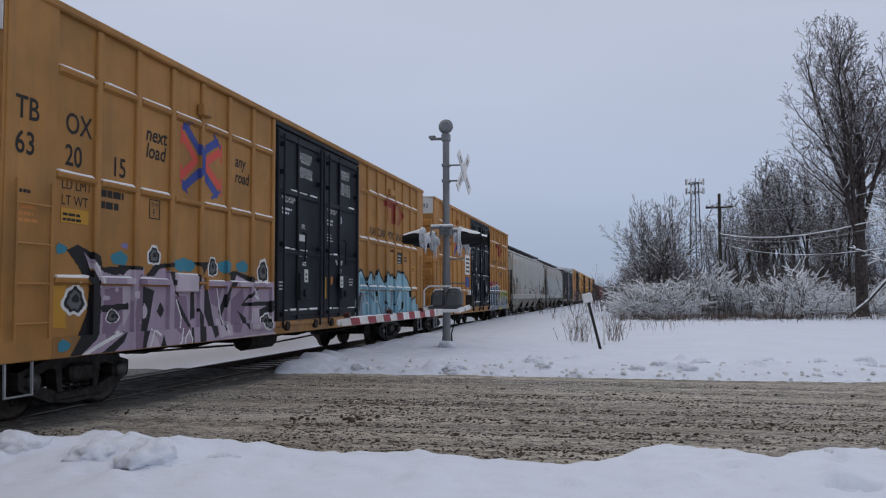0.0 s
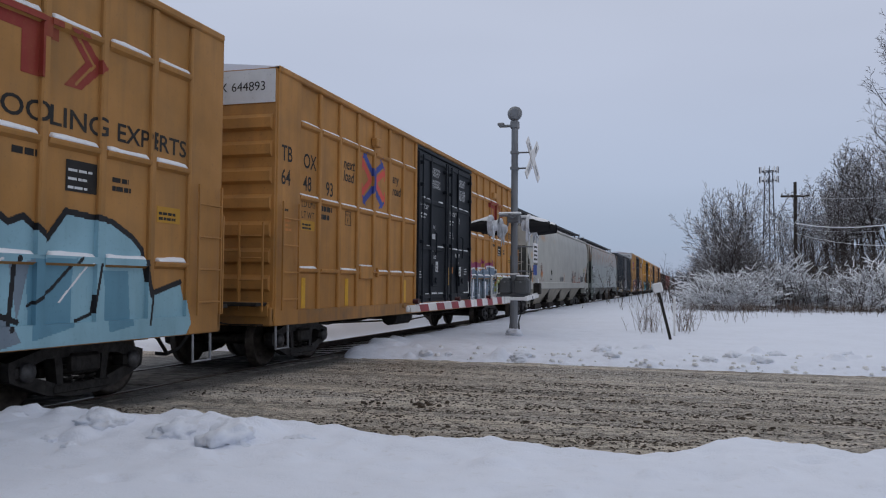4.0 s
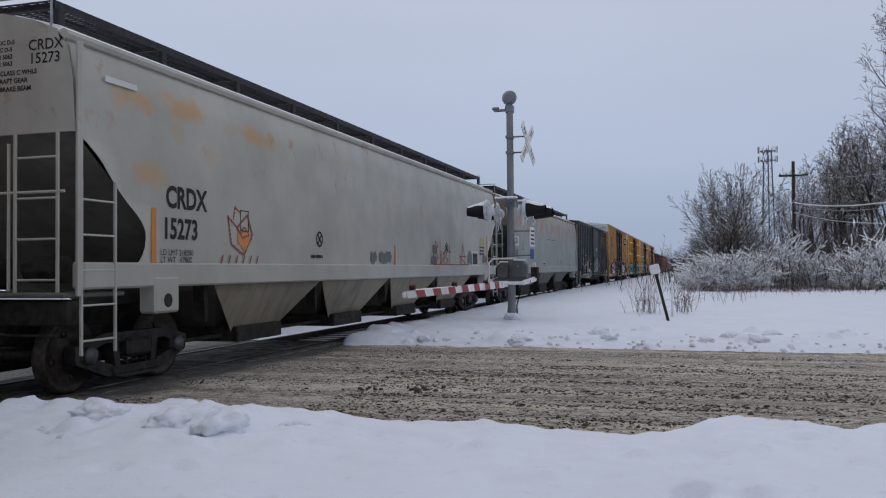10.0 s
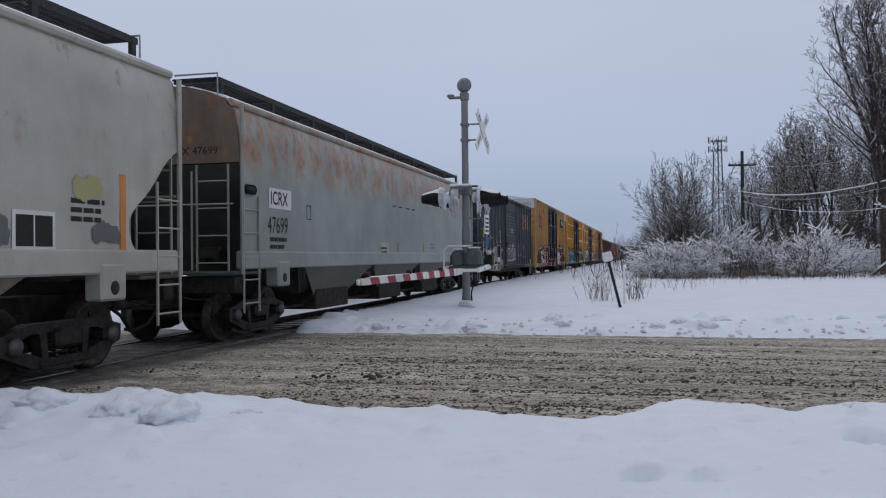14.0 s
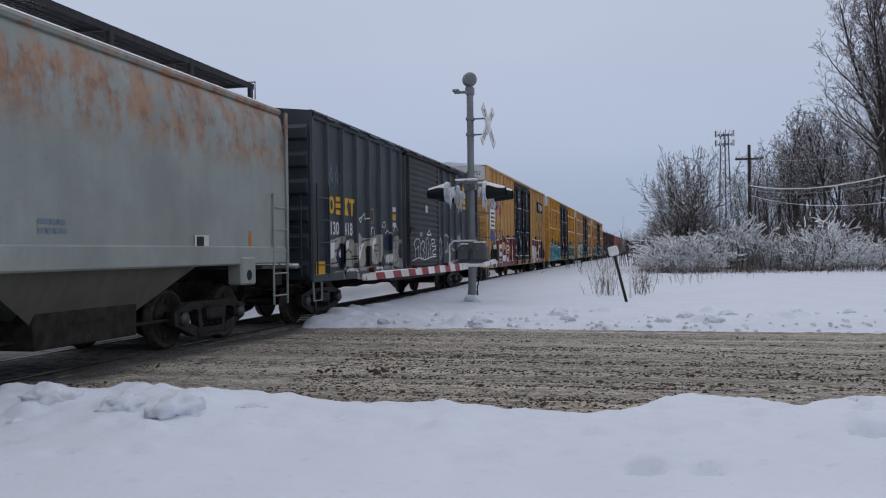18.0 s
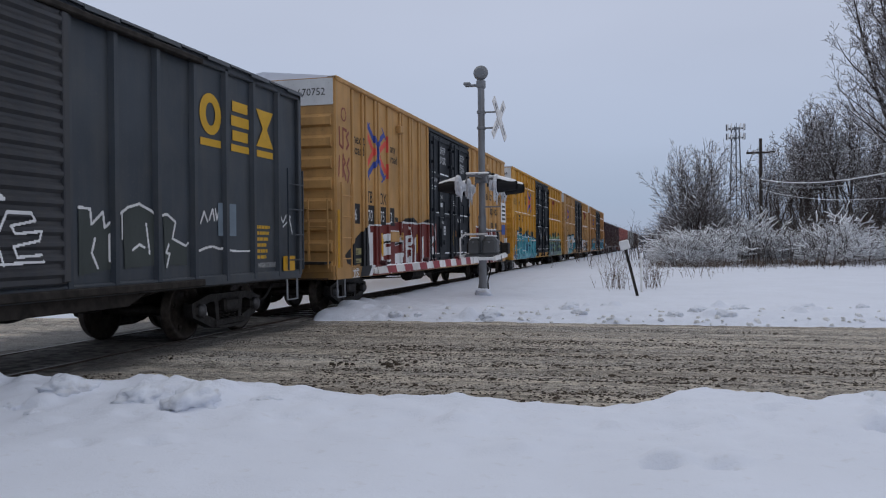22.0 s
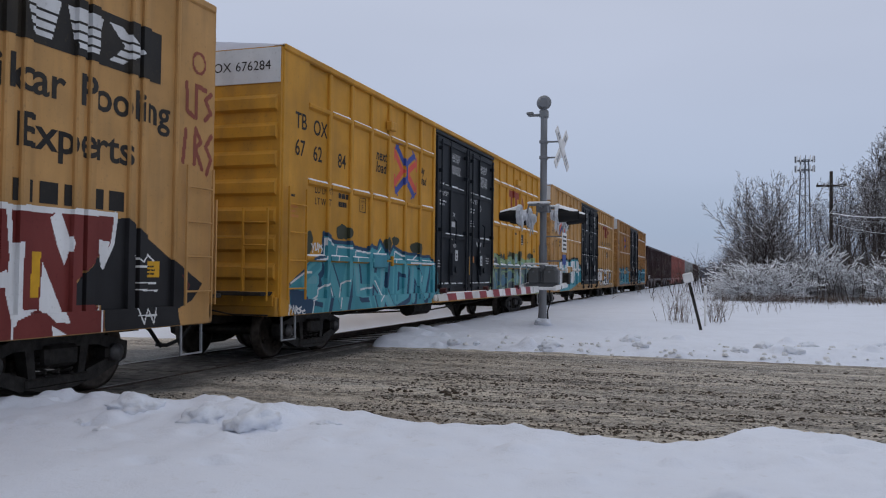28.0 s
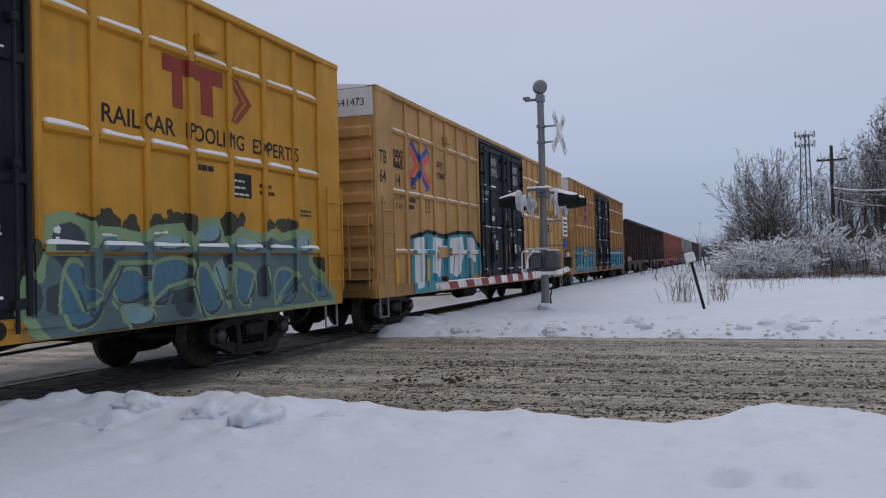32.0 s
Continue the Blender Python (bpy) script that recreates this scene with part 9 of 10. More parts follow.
cv.line([(2.98, 0.82), (3.08, 0.99), (3.13, 0.82)], 0.035, 2)
cv.line([(3.16, 0.98), (3.20, 0.84), (3.29, 1.02), (3.33, 0.77)], 0.035, 2)
cv.line([(2.70, 0.37), (2.88, 0.41), (3.07, 0.43), (3.27, 0.39), (3.43, 0.40)], 0.035, 2)
cv.line([(3.54, 0.37), (3.81, 0.35), (4.22, 0.35)], 0.035, 2)
cv.line([(5.37, 0.97), (5.48, 0.84), (5.60, 0.97)], 0.035, 2)
cv.line([(5.48, 0.77), (5.75, 0.90), (5.85, 0.67)], 0.035, 2)
cv.line([(5.66, 0.98), (5.78, 0.95), (5.70, 0.84)], 0.035, 2)
cv.line([(0.66, 0.58), (0.66, 0.26)], 0.035, 2)
cv.line([(1.41, 0.73), (1.48, 0.34)], 0.035, 2)
drape(car5, "graffiti", cv.a, cv.cell, 9.96, 1.03, [S_smoke, S_white], HL - 1.603, 1.603, label="white outlined sprayed shapes")
cv = Canvas(1.0, 0.7, 0.016)
for k in range(3):
    cv.line([(0.1 + k * 0.3, 0.1), (0.2 + k * 0.3, 0.6), (0.3 + k * 0.3, 0.2), (0.1 + k * 0.3, 0.4)], 0.03, 1)
drape(car5, "scrawl", cv.a, 0.016, 0.95, 2.72, [S_slate], 0.0, 1.535, "grey sprayed scrawl")
plate(car5, "reflector", 0.12, 1.02, 0.46, 0.26, M_refl, 1.604)
plate(car5, "reflector", 15.3, 1.02, 0.46, 0.26, M_refl, 1.604)
plate(car5, "warning_plate", 5.35, 2.28, 0.32, 0.16, M_refl, HL)
plate(car5, "label_panel", 5.35, 2.50, 0.32, 0.12, M_white, HL)
plate(car5, "label_panel", 5.42, 2.10, 0.26, 0.12, M_white, HL)
plate(car5, "label_panel", 8.2, 2.60, 0.22, 0.2, M_white, 1.669)
part("stencil_frame", G().box(0, 0.3, 0, 0.015, 0, 0.003).box(0, 0.3, 0.33, 0.345, 0, 0.003).box(0, 0.015, 0, 0.34, 0, 0.003).box(0.285, 0.3, 0, 0.34, 0, 0.003), M_letyel, car5, loc=Matrix.Translation((HL, 3.6, 2.15)) @ SIDE)
plate(car5, "placard", 13.2, 1.62, 0.55, 0.5, S_slate, HL, 0.006)
bars(car5, 14.45, 1.25, 0.5, 0.6, 6, M_letyel, HL)
letter(car5, "2 HIGH DRIVE", 14.4, 1.10, 0.12, M_white, HL)

# light grey hopper: numbers, marks and scrawls on its curved side
letter(car3, "CRDX", 1.62, 2.29, 0.39, M_stblk, 1.6125, width=0.86, bold=0.013)
letter(car3, "15273", 1.55, 1.89, 0.37, M_stblk, 1.6125, width=0.86, bold=0.011)
letter(car3, "LD LMT 218300\nLT WT   67800", 1.50, 1.67, 0.11, M_stblk, 1.614)
plate(car3, "orange_stripe", 1.32, 1.54, 0.10, 0.72, M_orange, 1.612, 0.003)
for text_, x_, z_, size_ in (("CRDX", 0.97, 3.94, 0.17), ("15273", 0.98, 3.79, 0.17), ("7 DC D-5", 0.50, 4.03, 0.07), ("6 IC D-5", 0.50, 3.95, 0.07), ("2 5062", 0.56, 3.87, 0.07), ("2 5063", 0.56, 3.79, 0.07), ("CLASS C WHLS", 0.58, 3.68, 0.075), ("DRAFT GEAR", 0.52, 3.59, 0.075), ("24 BRAKE BEAM", 0.48, 3.50, 0.075)):
    part("lettering", text_mesh(text_, size_, M_stblk, 0, 1, 0.002), None, car3, loc=Matrix.Translation((x_, -0.004, z_)) @ FRONT)
for x_, z_, w_ in ((0.28, 4.03, 0.15), (0.14, 3.68, 0.36), (0.22, 3.59, 0.24), (0.10, 3.50, 0.30)):
    part("stencil_bar", G().box(0, w_, 0.005, 0.05, 0, 0.003), M_stblk, car3, loc=Matrix.Translation((x_, -0.003, z_)) @ FRONT)
part("round_stencil", G().lathe([(0.105, 0.0), (0.14, 0.0)], "x", 22, (1.613, 6.2, 2.02)), M_stblk, car3)
part("round_stencil", G().rod((1.613, 6.12, 1.94), (1.613, 6.28, 2.10), 0.012, 4).rod((1.613, 6.12, 2.10), (1.613, 6.28, 1.94), 0.012, 4), M_stblk, car3)
bars(car3, 5.85, 1.68, 0.7, 0.1, 1, M_stblk, 1.614)
part("round_stencil", G().lathe([(0.105, 0.0), (0.14, 0.0)], "x", 22, (1.613, 14.27, 2.04)), M_stblk, car3)
part("round_stencil", G().rod((1.613, 14.19, 1.96), (1.613, 14.35, 2.12), 0.012, 4).rod((1.613, 14.19, 2.12), (1.613, 14.35, 1.96), 0.012, 4), M_stblk, car3)
cv = Canvas(1.5, 1.0, 0.016)
cv.blob(0.8, 0.42, 0.17, 0.13, 2, 0.15)
cv.line([(0.35, 0.75), (0.45, 0.35), (0.8, 0.2), (1.05, 0.5), (0.9, 0.8), (0.6, 0.6), (0.35, 0.75)], 0.03, 1)
cv.line([(0.6, 0.6), (0.75, 0.45), (0.95, 0.5), (0.8, 0.62), (0.7, 0.5)], 0.025, 1)
cv.line([(0.5, 0.72), (0.55, 0.9), (0.7, 0.82)], 0.025, 1)
for k in range(6):
    cv.line([(0.15 + k * 0.2, 0.05), (0.22 + k * 0.2, 0.18)], 0.03, 1)
drape(car3, "scrawl", cv.a, 0.016, 2.75, 1.50, [S_brown, M_orange], 0.0, 1.613, "brown and orange sprayed doodle")
part("stencil_frame", G().box(0, 0.24, 0, 0.015, 0, 0.003).box(0, 0.24, 0.3, 0.315, 0, 0.003).box(0, 0.015, 0, 0.31, 0, 0.003).box(0.225, 0.24, 0, 0.31, 0, 0.003), M_stblk, car3, loc=Matrix.Translation((1.612, 3.45, 2.05)) @ SIDE)
cv = Canvas(3.6, 0.75, 0.016)
for gl in ([(0.1, 0.1), (0.12, 0.68), (0.35, 0.55), (0.15, 0.42), (0.4, 0.25), (0.1, 0.1)], [(0.55, 0.65), (0.58, 0.1), (0.7, 0.12)], [(0.8, 0.35), (1.0, 0.42), (0.95, 0.25), (0.8, 0.2), (1.0, 0.1)], [(1.15, 0.4), (1.1, 0.25), (1.3, 0.2), (1.15, 0.1)], [(1.45, 0.6), (1.48, 0.1)], [(1.35, 0.42), (1.6, 0.42)], [(2.6, 0.1), (2.85, 0.68), (3.1, 0.1), (2.5, 0.3), (3.2, 0.3)], [(0.0, 0.06), (3.4, 0.06)]):
    cv.line(gl, 0.035, 1)
drape(car3, "scrawl", cv.a, 0.016, 13.1, 1.52, [S_brown], 0.0, 1.613, "rusty brown sprayed scrawl")
for y, w, z in ((12.8, 0.42, 1.46), (12.9, 0.36, 1.74), (8.6, 0.3, 1.48), (9.1, 0.7, 1.5), (18.25, 0.5, 1.55)):
    patch(car3, y, z, w, 0.26, S_dim, y)
plate(car3, "orange_stripe", 10.12, 1.55, 0.09, 0.46, M_orange, 1.612, 0.003)
plate(car3, "orange_stripe", 13.75, 1.55, 0.08, 0.4, M_orange, 1.612, 0.003)
plate(car3, "label_panel", 17.02, 1.55, 0.66, 0.44, M_white, 1.612, 0.004)
plate(car3, "orange_stripe", 18.88, 1.53, 0.12, 1.0, M_orange, 1.612, 0.003)
bars(car3, 17.95, 1.9, 0.75, 0.32, 3, M_stblk, 1.613)
patch(car3, 17.9, 2.05, 0.5, 0.3, S_lime2, 3.0)
patch(car3, 16.4, 1.5, 0.45, 0.4, S_dim, 5.0)
plate(car3, "placard", 17.07, 1.60, 0.26, 0.34, M_stblk, 1.617, 0.004)
plate(car3, "placard", 17.36, 1.60, 0.27, 0.34, M_stblk, 1.617, 0.004)
plate(car3, "label_panel", 0.50, 3.66, 0.58, 0.07, M_white, 1.585, 0.006)

# blue-grey hopper: white mark plate, placards, stripes
plate(car4, "mark_plate", 1.05, 2.34, 0.96, 0.36, M_white, 1.612, 0.004)
letter(car4, "ICRX", 1.11, 2.41, 0.34, M_stblk, 1.618, width=0.95, bold=0.005)
letter(car4, "47699", 1.0, 1.90, 0.42, M_stblk, 1.614, width=0.82)
part("lettering", text_mesh("ICRX 47699", 0.19, M_stblk), None, car4, loc=Matrix.Translation((0.25, -0.004, 3.18)) @ FRONT)
bars(car4, 1.1, 1.62, 0.9, 0.26, 2, M_stblk, 1.614)
part("stencil_frame", G().box(0, 0.2, 0, 0.015, 0, 0.003).box(0, 0.2, 0.27, 0.285, 0, 0.003).box(0, 0.015, 0, 0.28, 0, 0.003).box(0.185, 0.2, 0, 0.28, 0, 0.003), M_stblk, car4, loc=Matrix.Translation((1.612, 2.75, 2.2)) @ SIDE)
part("brake_vent", G().cbox(1.6, 1.68, 0.1, 0.5, 2.52, 2.68, 0.06), M_lampblack, car4)
plate(car4, "phone_placard", 7.40, 1.52, 0.72, 0.29, paint("pale_green_placard", (0.45, 0.50, 0.40), (0.2, 0.2, 0.15), 0.3, 0.3), 1.612, 0.004)
bars(car4, 7.44, 1.55, 0.64, 0.2, 2, M_stblk, 1.617)
plate(car4, "label_panel", 15.6, 1.55, 0.4, 0.18, M_white, 1.612, 0.004)
plate(car4, "placard", 15.65, 1.57, 0.2, 0.14, M_stblk, 1.617, 0.004)
for y in (8.9, 11.6, 17.3):
    plate(car4, "orange_stripe", y, 1.52, 0.09, 0.30, M_orange, 1.612, 0.003)
bars(car4, 12.4, 1.7, 0.6, 0.2, 2, S_slate, 1.613)
for k in range(4):
    plate(car4, "dark_dash", 8.5 + k * 0.55 + 0.2 * (k > 1), 2.78, 0.3, 0.035, M_stblk, 1.612, 0.003)
for c, n in ((car1, "632015"), (car2, "644893"), (car6, "670752"), (car7, "676284"), (car8, "641473"), (car9, "")):
    if n:
        part("lettering", text_mesh(n, 0.21, M_stblk), None, c, loc=Matrix.Translation((0.78, -0.074, 4.54)) @ FRONT)
    part("lettering", text_mesh("TBOX", 0.21, M_stblk), None, c, loc=Matrix.Translation((0.14, -0.074, 4.54)) @ FRONT)


# ---------------------------------------------------------------- crossing signal with its gate
MX, MY = 3.52, 21.3
MZ = ground_z(MX, MY)
sig = thing("crossing_signal", "snow-capped grey crossing signal mast with flashers and crossbuck", "crossing signal", at=(MX, MY, 0))
part("mast", G().lathe([(0.105, 0.0), (0.105, 2.2), (0.09, 2.2), (0.09, 5.55), (0.0, 5.55)], "z", 14), M_silver, sig, smooth=False)
part("mast_base", G().lathe([(0.24, -0.1), (0.24, 0.16), (0.13, 0.3), (0.11, 0.45), (0.0, 0.45)], "z", 12), M_silver, sig)
part("bell", G().lathe([(0.0, -0.09), (0.12, -0.085), (0.185, -0.03), (0.195, 0.0), (0.185, 0.03), (0.10, 0.06), (0.0, 0.06)], "y", 26, (0, -0.02, 5.90)), M_silver, sig, "round grey signal bell")
part("bell_bracket", G().cbox(-0.11, 0.11, -0.1, 0.1, 5.50, 5.72, 0.03).cbox(-0.42, 0.0, -0.05, 0.05, 5.56, 5.62, 0.015).cbox(-0.46, -0.28, -0.06, 0.06, 5.60, 5.68, 0.02), M_silver, sig)
for z_ in (4.88, 4.47):
    part("crossbuck_bracket", G().rod((0, 0, z_), (0.46, 0, z_), 0.022, 6).cbox(-0.1, 0.1, -0.1, 0.1, z_ - 0.04, z_ + 0.04, 0.01), M_silver, sig)
M_worn = paint("worn_iced_legend", (0.20, 0.21, 0.23), (0.5, 0.5, 0.52), 0.6, 0.4)
blade = G().cbox(-0.012, 0.012, -0.115, 0.115, -0.66, 0.66, 0.004).mesh("crossbuck_blade", M_gateW)
for a in (-45, 45):
    b_ = part("crossbuck_blade", blade, None, sig, "white reflective crossbuck blade", loc=pose(0.47 + a * 0.0003, 0, 4.68, 0, 0, -8) @ pose(0, 0, 0, a, 0, 0))
    for k in range(5):
        part("legend_bar", G().box(0.013, 0.015, -0.06, 0.06, -0.5 + k * 0.11 + (0.5 if k > 2 else 0) * 1.0, -0.43 + k * 0.11 + (0.5 if k > 2 else 0)), M_worn, b_)
arm = part("lamp_arm", G().rod((0, -0.62, 3.20), (0, 0.62, 3.20), 0.045, 8).tube([(-0.30, -0.55, 3.0), (-0.26, -0.55, 3.2), (0.26, -0.55, 3.2), (0.30, -0.55, 3.0)], 0.03, 6).tube([(-0.30, 0.55, 3.0), (-0.26, 0.55, 3.2), (0.26, 0.55, 3.2), (0.30, 0.55, 3.0)], 0.03, 6).cbox(-0.16, 0.16, -0.16, 0.16, 3.05, 3.27, 0.03), M_silver, sig)
part("snow_cap", G().cbox(-0.30, 0.30, -0.59, -0.51, 3.23, 3.29, 0.025).cbox(-0.30, 0.30, 0.51, 0.59, 3.23, 3.29, 0.025).cbox(-0.1, 0.1, -0.3, 0.3, 3.2, 3.27, 0.03), M_snowcap, sig)
rs = random.Random(8)
M_ice = plain("grey_ice", (0.56, 0.58, 0.62), 0.4)
LZ = 2.93
M_lens = plain("red_lens", (0.16, 0.01, 0.012), 0.15)
for sx in (-1, 1):
    for dy in (-0.55, 0.55):
        fl = part("flasher", G().lathe([(0.0, 0.30 * sx), (0.10, 0.31 * sx), (0.14, 0.40 * sx), (0.15, 0.52 * sx), (0.0, 0.52 * sx)], "x", 16, (0, dy, LZ)), M_ice, sig, "iced-over flashing lamp, unlit")
        part("target_disc", G().lathe([(0.14, 0.505 * sx), (0.25, 0.505 * sx), (0.255, 0.52 * sx), (0.14, 0.525 * sx)], "x", 24, (0, dy, LZ)), M_lampblack, fl)
        part("lens", G().lathe([(0.0, 0.55 * sx), (0.10, 0.545 * sx), (0.14, 0.525 * sx)], "x", 18, (0, dy, LZ)), M_lens, fl)
        k_, rings = 15, ((0.50, 0.178, -0.42, 0.0), (0.66, 0.168, -0.42, 0.0), (0.84, 0.145, -0.40, -0.004), (1.01, 0.118, -0.36, -0.008))
        hv = [(a_ * sx, dy + math.cos(math.pi * (lo_ + (1 - 2 * lo_) * i / (k_ - 1))) * r_, LZ + dz + math.sin(math.pi * (lo_ + (1 - 2 * lo_) * i / (k_ - 1))) * r_) for a_, r_, lo_, dz in rings for i in range(k_)]
        part("hood", G().add(hv, [(j * k_ + i, j * k_ + i + 1, (j + 1) * k_ + i + 1, (j + 1) * k_ + i) for j in range(3) for i in range(k_ - 1)]), M_lampblack, fl)
        sv = [(a_ * sx, dy + math.cos(an) * r_, LZ + dz + math.sin(an) * (r_ + th * max(0.0, math.sin(an) - 0.3))) for a_, r_, dz, th in ((0.51, 0.182, 0.0, 0.13), (0.60, 0.178, 0.0, 0.10), (0.70, 0.168, -0.001, 0.075), (0.80, 0.155, -0.003, 0.055), (0.90, 0.14, -0.006, 0.045), (0.99, 0.126, -0.008, 0.025)) for an in (0.72 + rs.uniform(-0.1, 0.15), 0.95, 1.25, 1.57, 1.9, 2.2, 2.42 + rs.uniform(-0.15, 0.1))]
        part("snow_cap", G().add(sv, [(j * 7 + i, j * 7 + i + 1, (j + 1) * 7 + i + 1, (j + 1) * 7 + i) for j in range(5) for i in range(6)]), M_snowcap, fl, smooth=True)
        part("snow_crust", G().lathe([(0.10, 0.47 * sx), (0.20, 0.43 * sx), (0.275, 0.46 * sx), (0.275, 0.53 * sx), (0.24, 0.535 * sx), (0.22, 0.50 * sx), (0.10, 0.49 * sx)], "x", 11, (0, dy, LZ + 0.02)), M_ice, fl)
        for i in range(8):
            an = math.pi * (1.0 + 1.0 * i / 7)
            z_ = LZ + math.sin(an) * 0.24
            xo = rs.uniform(0.40, 0.50)
            part("icicle", G().rod((xo * sx, dy + math.cos(an) * 0.24, z_ + 0.12), ((xo + rs.uniform(-0.05, 0.03)) * sx, dy + math.cos(an) * 0.24, z_ - rs.uniform(0.06, 0.26)), rs.uniform(0.03, 0.055), 5, 0.008), M_ice, fl)
# signs beside the mast
for z_ in (2.43, 1.80):
    part("sign_bracket", G().rod((0, 0, z_), (0.56, 0, z_), 0.018, 6), M_silver, sig)
sg = part("sign_plate", G().cbox(0.545, 0.56, -0.3, 0.3, 2.02, 2.52, 0.004), M_gateW, sig, "white sign plate")
for k in range(4):
    part("legend_bar", G().box(0.561, 0.563, -0.22, 0.22, 2.08 + k * 0.105, 2.13 + k * 0.105), M_stblk, sg)
part("sign_plate", G().cbox(0.545, 0.56, -0.22, 0.22, 1.70, 1.96, 0.004), spray("sign_blue", (0.03, 0.07, 0.28)), sig, "blue sign plate")
# gate machine, counterweight frame and arm
gm = part("gate_machine", G().cbox(-0.36, -0.02, -0.22, 0.22, 1.16, 1.62, 0.10).cbox(0.02, 0.42, -0.24, 0.24, 1.14, 1.66, 0.11).cbox(-0.42, 0.46, -0.18, 0.2, 1.12, 1.22, 0.02), M_machine, sig, "grey gate machine housing")
for x0_, x1_ in ((-0.33, -0.05), (0.05, 0.39)):
    part("cover", G().cbox(x0_, x1_, -0.265, -0.22, 1.22, 1.56, 0.03), M_machine, gm)
    part("cover_bolt", G().rod(((x0_ + x1_) / 2, -0.285, 1.52), ((x0_ + x1_) / 2, -0.26, 1.52), 0.025, 8), M_silver, gm)
part("snow_cap", G().cbox(-0.30, -0.06, -0.14, 0.18, 1.615, 1.655, 0.02).cbox(0.08, 0.36, -0.14, 0.2, 1.655, 1.70, 0.02), M_snowcap, gm)
part("crank_shaft", G().rod((-0.55, 0, 1.12), (0.5, 0, 1.12), 0.05, 8), M_silver, gm)
for sx in (-0.50, 0.46):
    part("counterweight_arm", G().prism([(-0.75, 1.05), (0.9, 1.12), (0.95, 1.20), (0.85, 1.62), (0.75, 1.62), (0.78, 1.24), (-0.75, 1.16)], "x", sx - 0.03, sx + 0.03), M_gateW, sig, "white counterweight arm")
    part("counterweight", G().cbox(sx - 0.09, sx + 0.09, 0.72, 0.98, 1.2, 1.5, 0.02), M_under, sig)
part("cross_bar", G().cbox(-0.56, 0.50, -0.78, -0.68, 1.06, 1.14, 0.015), M_gateW, sig)
part("guard_hoop", G().tube([(-0.52, -0.3, 1.12), (-0.52, -0.3, 1.62), (-0.40, -0.3, 1.72), (0.2, -0.3, 1.72)], 0.025, 6), M_gateW, sig)
part("cable", G().tube([(0.16, 0.02, 1.18), (0.2, 0.05, 0.8), (0.12, 0.05, 0.5), (0.14, 0.05, 0.2)], 0.02, 6), M_lampblack, sig)
gate = thing("gate_arm", "lowered crossing gate arm with red and white stripes", "gate arm", at=(MX - 0.02, MY, 0))
base = part("arm_root", G().cbox(-0.06, 0.06, -1.2, -0.6, 1.00, 1.15, 0.01), M_gateW, gate)
n_st, y_a, y_b = 15, -0.9, -8.22
for i in range(n_st):
    a = y_a + (y_b - y_a) * i / n_st
    b = y_a + (y_b - y_a) * (i + 1) / n_st
    f = 1 - 0.35 * i / n_st
    zc = 1.07 - 0.03 * i / n_st
    sl = 0.16
    part("stripe", G().prism([(a, zc - 0.085 * f), (b, zc - 0.085 * f), (b - sl * 0.6, zc + 0.085 * f), (a - sl * 0.6, zc + 0.085 * f)], "x", -0.025, 0.025), M_gateR if i % 2 else M_gateW, gate)
part("arm_tip", G().cbox(-0.03, 0.03, y_b - 0.16, y_b - 0.09, 0.99, 1.09, 0.02), M_gateW, gate)
part("arm_snow", G().cbox(-0.02, 0.02, y_b + 0.3, y_a - 0.3, 1.10, 1.125, 0.008), M_snowcap, gate)
for k in range(3):
    part("arm_lamp", G().lathe([(0, -0.05), (0.045, -0.05), (0.05, 0.05), (0, 0.05)], "x", 10, (0, y_b + 0.3 + k * 2.6, 1.16)), plain("arm_lamp_red", (0.05, 0.012, 0.014), 0.4), gate)

# leaning marker post with its small box, and a thin white stake
px_, py_ = 7.44, 21.2
pz_ = ground_z(px_, py_)
post_ = thing("marker_post", "dark leaning metal marker post with a pale box on top", "marker post", at=(px_, py_, pz_ - 0.05))
part("post", G().prism([(-0.035, -0.02), (0.035, -0.02), (0.035, 0.02), (0.0, 0.035), (-0.035, 0.02)], "z", 0, 1.28), M_under, post_, loc=pose(0, 0, 0, 0, -13.5, 0))
part("marker_box", G().cbox(-0.12, 0.12, -0.08, 0.08, 1.22, 1.46, 0.03), M_gateW, post_, loc=pose(0, 0, 0, 0, -13.5, 0))
stake = thing("stake", "thin white plastic stake in the snow", "stake", at=(7.50, 22.4, ground_z(7.5, 22.4) - 0.05))
part("shaft", G().rod((0, 0, 0), (0, 0, 1.05), 0.03, 8), M_gateW, stake)
part("cap", G().lathe([(0.032, 1.0), (0.034, 1.06), (0.0, 1.07)], "z", 8), M_snowcap, stake)


